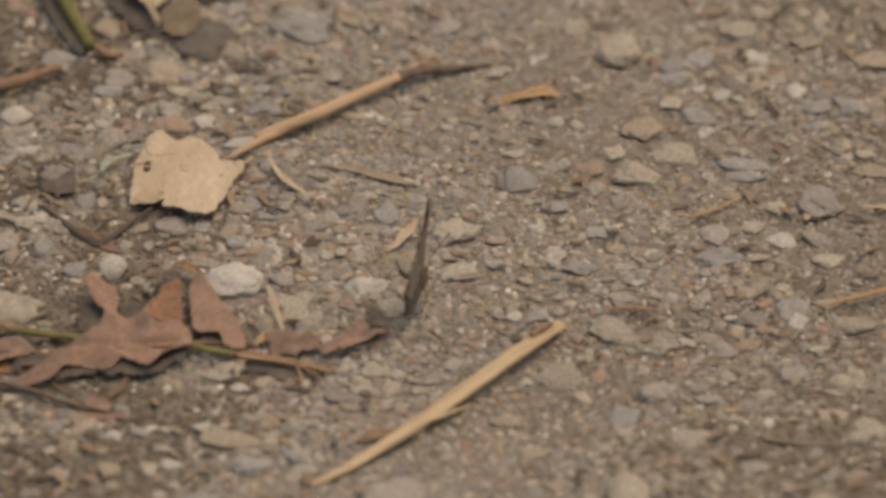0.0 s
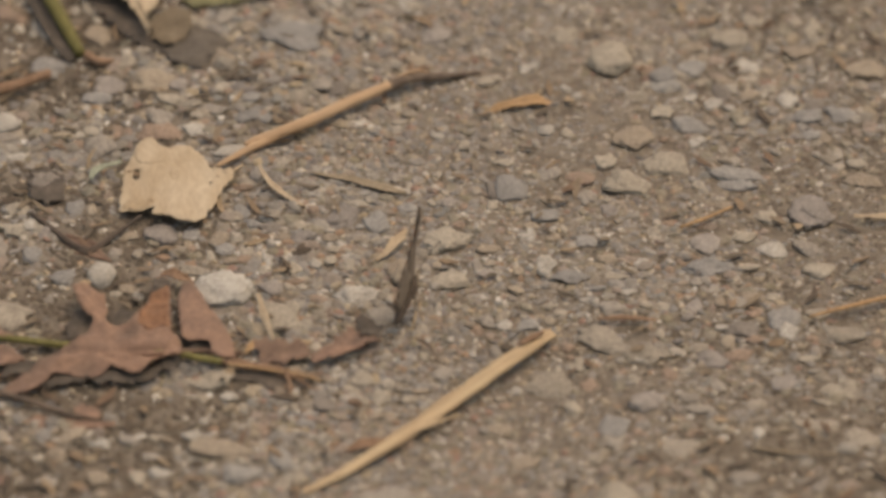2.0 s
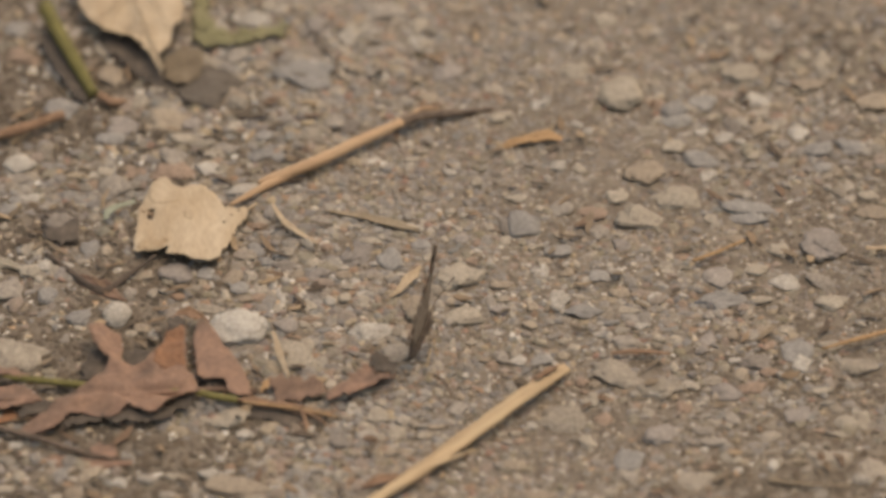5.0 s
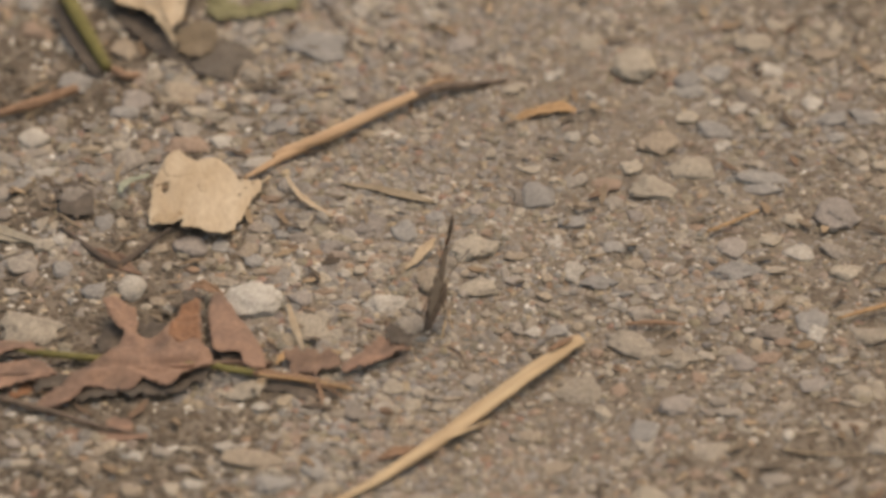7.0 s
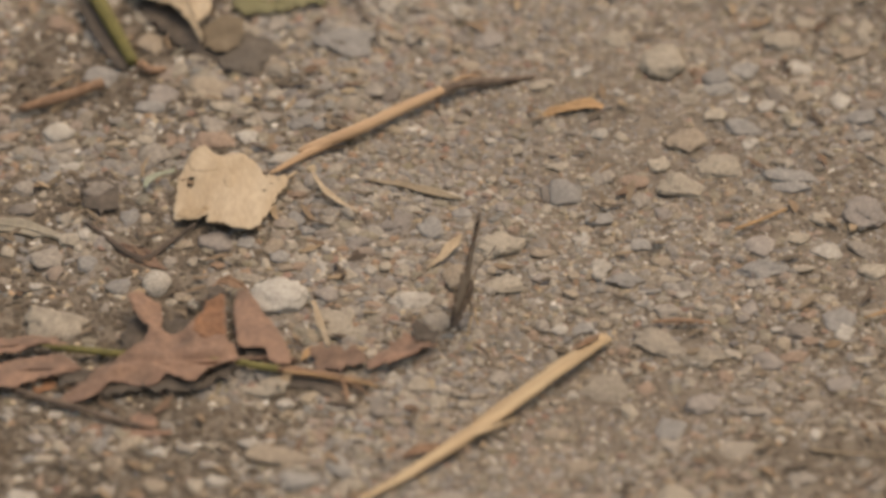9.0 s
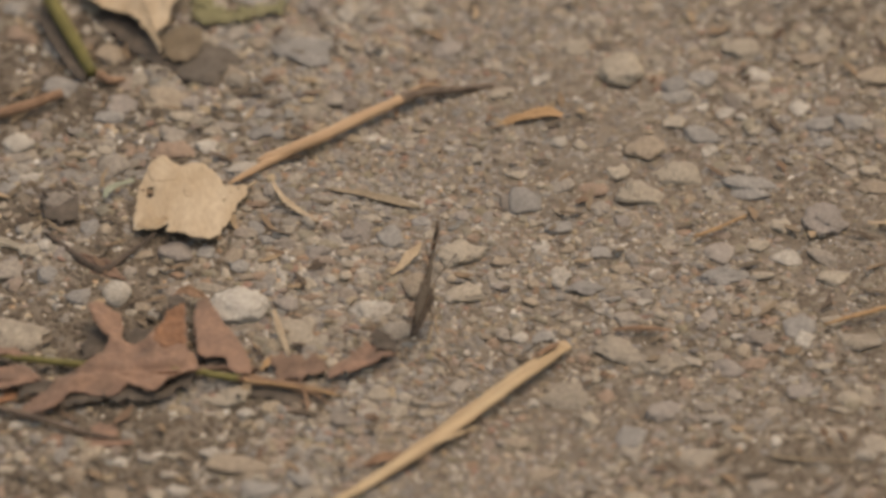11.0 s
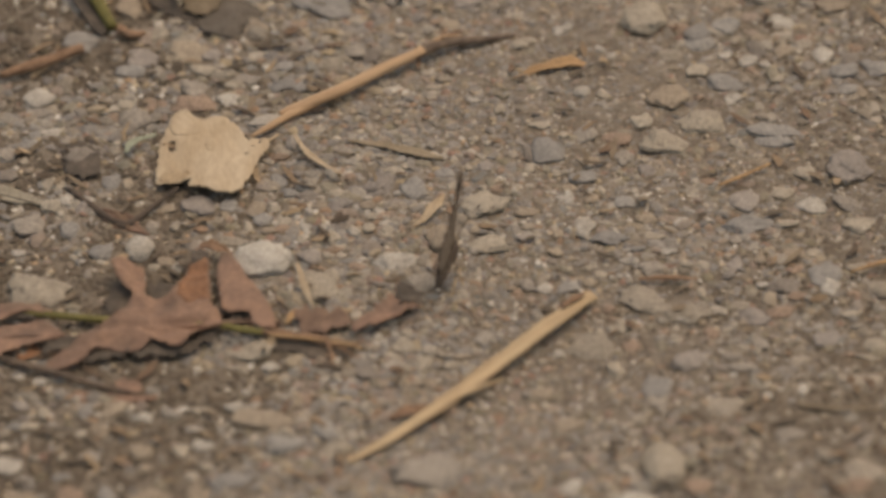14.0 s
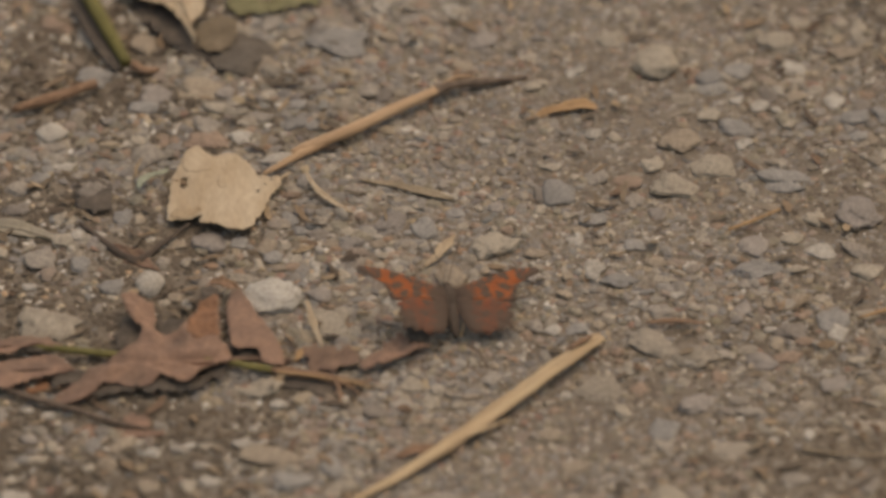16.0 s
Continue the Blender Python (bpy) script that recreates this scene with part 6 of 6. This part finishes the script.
strip("bark_chip", "pale tan splintered chip of wood", [(-0.0147, -0.0034, 0.0015), (-0.0105, 0.0024, 0.0024), (-0.0067, 0.0085, 0.0026)],
      [(0, 0.3), (0.3, 0.7), (0.6, 1.4), (1, 0.3)], [(0, 0.3), (0.4, 1.2), (0.7, 1.5), (1, 0.3)], CREAM_LEAF, "wood chip", (10, -15), 0.0006, 37, ragged=0.3)
strip("bark_chip", "rusty flat chip of bark beside the straw", [(-0.0216, -0.0857, 0.0012), (-0.0169, -0.0841, 0.0018), (-0.0119, -0.0818, 0.0012)],
      [(0, 0.5), (0.5, 2), (1, 0.4)], [(0, 0.5), (0.5, 1.6), (1, 0.4)], RED_BARK, "wood chip", (10, -5), 0.0005, 38, ragged=0.25)
far_leaf = bent_leaf("dead_leaf", "bright cream dry leaf with a pointed tip", [(-0.0991, 0.1344), (-0.0974, 0.1274), (-0.0942, 0.1199), (-0.0904, 0.1167), (-0.0866, 0.1153),
    (-0.0827, 0.1105), (-0.0796, 0.1063), (-0.0773, 0.1013), (-0.0755, 0.0948), (-0.0746, 0.0956),
    (-0.0762, 0.1029), (-0.0772, 0.1062), (-0.0742, 0.1083), (-0.0731, 0.1138), (-0.0728, 0.1185),
    (-0.0713, 0.1203), (-0.0705, 0.1280), (-0.0697, 0.1363), (-0.0696, 0.1503), (-0.0743, 0.1617),
    (-0.0882, 0.1649), (-0.0987, 0.1511), (-0.1003, 0.1400)], 0.0058, 0.0022, CREAM_LEAF, 41.0, -0.02)
part("vein", tube([(-0.0879, 0.1490, 0.0072), (-0.0821, 0.1235, 0.0074), (-0.0778, 0.1061, 0.0070), (-0.0751, 0.0953, 0.0062)], [0.0003, 0.0003, 0.0002], 6), TAN_LEAF, far_leaf, "brown leaf vein")
part("vein", tube([(-0.0854, 0.1348, 0.0073), (-0.0890, 0.1252, 0.0073), (-0.0931, 0.1186, 0.0072)], [0.0001, 0.0002, 0.0001], 6), TAN_LEAF, far_leaf, "brown leaf vein")
part("vein", tube([(-0.0817, 0.1235, 0.0074), (-0.0840, 0.1154, 0.0073), (-0.0861, 0.1140, 0.0072)], [0.0001, 0.0002, 0.0001], 6), TAN_LEAF, far_leaf, "brown leaf vein")
part("vein", tube([(-0.0830, 0.1332, 0.0074), (-0.0776, 0.1261, 0.0074), (-0.0736, 0.1125, 0.0072)], [0.0001, 0.0002, 0.0001], 6), TAN_LEAF, far_leaf, "brown leaf vein")
bent_leaf("green_leaf", "dull olive-green torn leaf lying flat on gravel", [(-0.0677, 0.1508), (-0.0651, 0.1507), (-0.0642, 0.1339), (-0.0621, 0.1250), (-0.0579, 0.1211),
    (-0.0496, 0.1230), (-0.0435, 0.1256), (-0.0414, 0.1223), (-0.0450, 0.1191), (-0.0511, 0.1170),
    (-0.0579, 0.1156), (-0.0647, 0.1149), (-0.0670, 0.1158), (-0.0678, 0.1230), (-0.0673, 0.1313)], 0.0020, 0.0012, GREEN_LEAF, 42.0, ragged=0.0014, rib=[(-0.0666, 0.1479), (-0.0657, 0.1229), (-0.0496, 0.1197)])
strip("dry_leaf", "grey-green withered narrow leaf", [(-0.1365, 0.0179, 0.0018), (-0.1217, 0.0140, 0.0026), (-0.1085, 0.0096, 0.0016)],
      [(0, 1.5), (0.5, 3.2), (0.8, 2), (1, 0.3)], [(0, 1.5), (0.5, 2.8), (0.8, 1.6), (1, 0.3)], GREY_LEAF, rise=(16, -6), wave=0.0008, seed=43, rib=0.0004)
strip("dry_leaf", "pale sliver of dry leaf", [(0.1088, 0.0178, 0.0012), (0.1168, 0.0163, 0.002), (0.1308, 0.0197, 0.0014)],
      [(0, 0.4), (0.5, 1.2), (1, 0.4)], [(0, 0.4), (0.5, 1.0), (1, 0.4)], CREAM_LEAF, rise=(15, 0), wave=0.0004, seed=44)


def green_stem():
    ob = thing("plant_stem", -0.0907, 0.0914, 0.0005, "thick yellow-green plant stem ending in a brown node", "stem")
    part("stem", tube([(-0.1073, 0.1275, 0.0060), (-0.1030, 0.1143, 0.0056), (-0.0984, 0.1024, 0.0044), (-0.0935, 0.0903, 0.0022)], [0.0021, 0.002, 0.0019, 0.0018, 0.0015], 12, 0.95, 0.08, 13), GREEN_STEM, ob)
    # Dark strip laid beside the stem as its cast shadow.
    part("withered_sheath", leaf([(-0.1072, 0.1197, 0.0030), (-0.1035, 0.1087, 0.0030), (-0.0997, 0.0982, 0.0024), (-0.0955, 0.0876, 0.0015)], [(0, 2.2), (0.5, 2.8), (0.9, 1.6), (1, 0.4)], [(0, 2.2), (0.5, 2.6), (0.9, 1.6), (1, 0.4)], (6, -6), 0.0006, 0.15, 15, 30, 5), SHADE_AND_TIP, ob, "dark strip standing in for the shadow of the stem")
    part("node", tube([(-0.0921, 0.0897, 0.0026), (-0.0887, 0.0873, 0.002), (-0.0849, 0.0885, 0.0016)], [0.0012, 0.0013, 0.0006], 8, 0.9, 0.4, 14), RED_BARK, ob, "brown withered node")
    part("rootlet", tube([(-0.0918, 0.0884, 0.002), (-0.0938, 0.0855, 0.0016), (-0.0945, 0.0802, 0.001)], [0.0005, 0.0004, 0.0003], 7, 1, 0.3, 15), BARK, ob)


green_stem()
stem("twig", "reddish-brown broken piece of twig", [(-0.1229, 0.0700, 0.0016), (-0.1118, 0.0750, 0.002), (-0.1014, 0.0808, 0.0024)], [0.0010, 0.0014, 0.0013], RED_BARK, seed=51, rough=0.35)
stem("twig", "thin dark twig beside dead leaves", [(-0.1205, -0.0579, 0.0024), (-0.1113, -0.0630, 0.0028), (-0.1019, -0.0677, 0.0030), (-0.0925, -0.0727, 0.0030), (-0.0804, -0.0759, 0.0020)], [0.0007, 0.0009, 0.0008, 0.0006, 0.0003], BARK, seed=52)
stem("twig", "dark forked bent twig", [(-0.1040, 0.0170, 0.0020), (-0.0956, 0.0056, 0.0021), (-0.0892, -0.0005, 0.0018), (-0.0831, 0.0055, 0.0022), (-0.0756, 0.0149, 0.0026)], [0.0004, 0.0008, 0.0011, 0.0008, 0.0004], DARK_TWIG, seed=53, rough=0.9)
strip("leaf_scrap", "blackish rotted scrap of leaf", [(-0.0971, 0.0072, 0.0014), (-0.0903, 0.0012, 0.002), (-0.0829, -0.0035, 0.0012)],
      [(0, 0.5), (0.5, 3.5), (1, 0.5)], [(0, 0.5), (0.5, 3), (1, 0.5)], DARK_LEAF, rise=(8, -4), seed=54)
stem("dry_stalk", "thin orange-brown dry stalk", [(0.0960, -0.0277, 0.0012), (0.1051, -0.0240, 0.0016), (0.1183, -0.0185, 0.0016)], [0.0004, 0.0008, 0.0008], ORANGE_LEAF, "stalk", 0.6, seed=55)
stem("dry_stalk", "short thin tan dry stalk", [(0.0639, 0.0123, 0.0012), (0.0701, 0.0158, 0.0015), (0.0775, 0.0210, 0.0016)], [0.0006, 0.0006, 0.0004], ORANGE_LEAF, "stalk", 0.6, seed=56)
stem("dry_stalk", "thin pale stalk in the dirt", [(0.0803, -0.0845, 0.0012), (0.0887, -0.0867, 0.0014), (0.1008, -0.0870, 0.0012)], [0.0007, 0.0006, 0.0003], TAN_LEAF, "stalk", 0.6, seed=57)
stem("dry_stalk", "flat dark red sliver of bark", [(0.0419, -0.0288, 0.0012), (0.0491, -0.0285, 0.0015), (0.0570, -0.0293, 0.0012)], [0.0005, 0.0009, 0.0004], RED_BARK, "stalk", 0.5, seed=58)
stem("grass_stem", "hair-thin yellow grass stem", [(-0.0042, -0.0305, 0.0045), (-0.0048, -0.0323, 0.003), (-0.0054, -0.0345, 0.001)], [0.0003, 0.0003, 0.0002], STRAW, "grass", seed=59, group="thin grass stems")
stem("grass_stem", "hair-thin yellow grass stem", [(-0.0033, -0.0265, 0.0045), (-0.0033, -0.0285, 0.0034), (-0.0025, -0.0296, 0.001)], [0.0003, 0.0002, 0.0002], STRAW, "grass", seed=60, group="thin grass stems")
stem("twig", "tiny dark curved twig", [(-0.0034, -0.0383, 0.0012), (-0.0006, -0.0425, 0.002), (0.0011, -0.0475, 0.001)], [0.0004, 0.0004, 0.0003], BARK, seed=61)



# ---- butterfly ----
def wing_blade(outline, sign, camber):
    """A thin wing with a lit upper skin and a dull lower one, scalloped along its rim."""
    bm = bmesh.new()
    path = smooth_path([(u * 1.01, v * 0.99, 0) for u, v in outline] + [(outline[0][0] * 1.01, outline[0][1] * 0.99, 0)], 3)[:-1]
    centre = Vector((sum(p.x for p in path) / len(path), sum(p.y for p in path) / len(path), 0))
    layers = []
    for dz in (0.06, -0.06):
        rings = []
        for f in (1.0, 0.72, 0.4):
            ring = []
            for p in path:
                q = centre.lerp(p, f)
                z = camber * math.sin(min(1.0, q.x / 20) * math.pi) + 0.12 * math.sin(q.x * 0.9 + q.y * 2.2)
                ring.append(bm.verts.new((sign * q.x / 1000, q.y / 1000, (z + dz) / 1000)))
            rings.append(ring)
        mid = bm.verts.new((sign * centre.x / 1000, centre.y / 1000, (camber * math.sin(min(1.0, centre.x / 20) * math.pi) + dz) / 1000))
        layers.append((rings, mid))
    n = len(path)
    for which, (rings, mid) in enumerate(layers):
        faces = []
        for a, b in zip(rings, rings[1:]):
            faces += [bm.faces.new((a[j], a[(j + 1) % n], b[(j + 1) % n], b[j])) for j in range(n)]
        faces += [bm.faces.new((rings[-1][j], rings[-1][(j + 1) % n], mid)) for j in range(n)]
        for f in faces:
            f.material_index = which
    for j in range(n):
        f = bm.faces.new((layers[0][0][0][j], layers[1][0][0][j], layers[1][0][0][(j + 1) % n], layers[0][0][0][(j + 1) % n]))
        f.material_index = 1
    bmesh.ops.recalc_face_normals(bm, faces=bm.faces)
    return bm


FORE_OUTLINE = [(0.6, 2.8), (4, 4.0), (9, 5.6), (14, 7.2), (18.5, 8.3), (21.8, 8.6), (23.6, 7.9), (23.0, 6.5), (20.4, 5.4), (18.9, 4.3), (17.2, 3.3),
                (16.9, 2.0), (15.9, 1.0), (16.3, -0.4), (15.5, -1.9), (12.5, -1.9), (9, -1.3), (4, -1.1), (0.6, -0.6)]
HIND_OUTLINE = [(0.6, 0.0), (5, 0.0), (10, -0.6), (12.6, -1.8), (14.6, -3.0), (13.7, -4.4), (14.9, -6.2), (13.5, -7.3), (14.3, -10.0), (13.1, -10.6), (12.0, -9.5),
                (10.8, -11.2), (9.0, -10.4), (7.6, -11.9), (5.6, -11.1), (3.4, -11.2), (1.8, -8.8), (0.7, -4)]


def lump(parent, name, rows, label, seed):
    """A furry body segment: rings of (along, width, height, rise) in millimetres."""
    bm = bmesh.new()
    rings = []
    for k, (v, w, h, z) in enumerate(rows):
        rings.append([bm.verts.new((math.cos(a) * w / 2000 * (1 + 0.10 * noise.noise((k, j, seed))), v / 1000, z / 1000 + math.sin(a) * h / 2000)) for j, a in
                      enumerate(2 * math.pi * q / 14 for q in range(14))])
    for a, b in zip(rings, rings[1:]):
        for j in range(14):
            bm.faces.new((a[j], a[(j + 1) % 14], b[(j + 1) % 14], b[j]))
    bm.faces.new(list(reversed(rings[0])))
    bm.faces.new(rings[-1])
    bmesh.ops.recalc_face_normals(bm, faces=bm.faces)
    return part(name, bm, BODY, parent, label)


def make_butterfly():
    bug = tagged(new("butterfly"), "orange butterfly with dark spots and ragged wings on gravel", "butterfly")
    lump(bug, "abdomen", [(-10.6, 0.5, 0.5, -0.9), (-9.9, 1.7, 1.5, -0.8), (-8.4, 2.4, 2.1, -0.6), (-6, 3.0, 2.4, -0.4), (-3, 3.2, 2.4, -0.2), (-1, 3.2, 2.3, 0)], "slim dark brown abdomen", 1)
    lump(bug, "thorax", [(-2.2, 2.0, 1.8, 0), (-1, 3.8, 2.8, 0), (1, 4.4, 3.2, 0.1), (3, 3.7, 2.9, 0.1), (4.2, 2.0, 1.9, 0.1)], "furry dark brown thorax", 2)
    lump(bug, "head", [(3.8, 1.4, 1.4, 0), (4.6, 2.3, 1.9, 0), (5.2, 2.1, 1.7, -0.1), (5.7, 0.9, 0.8, -0.2)], "small dark head", 3)
    for sign in (-1, 1):
        part("antenna", tube([(sign * 0.0005, 0.0058, 0.0006), (sign * 0.002, 0.010, 0.0030), (sign * 0.0040, 0.0150, 0.0046)], [0.0001, 0.00009, 0.0001, 0.00026], 6), BODY, bug, "thin dark antenna")
        for y0, out, y1 in ((2.2, 3.4, 4.4), (-0.2, 3.2, -2.6)):
            part("leg", tube([(sign * 0.001, y0 / 1000, -0.0010), (sign * out * 0.7 / 1000, (y0 + y1) / 2000, -0.0006), (sign * out / 1000, y1 / 1000, -0.0062 + 0.00036 * y0 - 0.00036 * y1)], [0.0002, 0.00015, 0.0001], 6), BODY, bug)
    wings = []
    for sign in (-1, 1):
        wings.append((part("forewing", wing_blade(FORE_OUTLINE, sign, 0.4), [FORE_UPPER, UNDERWING], bug, "orange forewing with dark spots and ragged dark edge"), sign, 0.00072))
        wings.append((part("hindwing", wing_blade(HIND_OUTLINE, sign, 0.4), [HIND_UPPER, UNDERWING], bug, "scalloped orange-brown hindwing"), sign, 0.0006))
    return bug, wings


butterfly, wings = make_butterfly()

# closed wings stand upright and lean a little; they open in the last half second: seconds, left and right wing's rise in degrees
WING_RISE = [(0.0, 91.0, 91.0), (15.4, 91.0, 91.0), (15.5, 88.0, 90.0), (15.6, 83.0, 86.5), (15.7, 68.0, 78.0),
             (15.8, 45.0, 50.0), (15.9, 18.0, 17.0), (16.0, 8.0, 1.0)]
# seconds, x, y, height of the thorax, head-up pitch, roll, heading
SEAT = [
    (0.0, -0.0064, -0.0247, 0.0065, 14, 6, -15),
    (4.2, -0.0064, -0.0244, 0.0065, 14, 7, -15),
    (7.0, -0.0063, -0.0240, 0.0065, 14, 9, -15),
    (9.2, -0.0062, -0.0240, 0.0065, 14, 9, -15),
    (12.5, -0.0061, -0.0238, 0.0065, 14, 8, -15),
    (15.4, -0.0060, -0.0236, 0.0065, 14, 8, -14),
    (15.6, -0.0062, -0.0238, 0.0065, 16, 8, -5),
    (15.8, -0.0083, -0.0259, 0.0065, 20, 8, 9),
    (16.0, -0.0081, -0.0259, 0.0065, 22, 8, 13),
]


def motions():
    walk(butterfly, [(t, Matrix.Translation((x, y, z)) @ pose(0, 0, 0, 0, 0, turn) @ pose(0, 0, 0, pitch, roll, 0)) for t, x, y, z, pitch, roll, turn in SEAT])
    for wing, sign, z in wings:
        walk(wing, [(t, pose(sign * 0.0007, 0, 0.0008 + z * 0.5, 0, -sign * (right if sign > 0 else left), 0)) for t, left, right in WING_RISE])


motions()
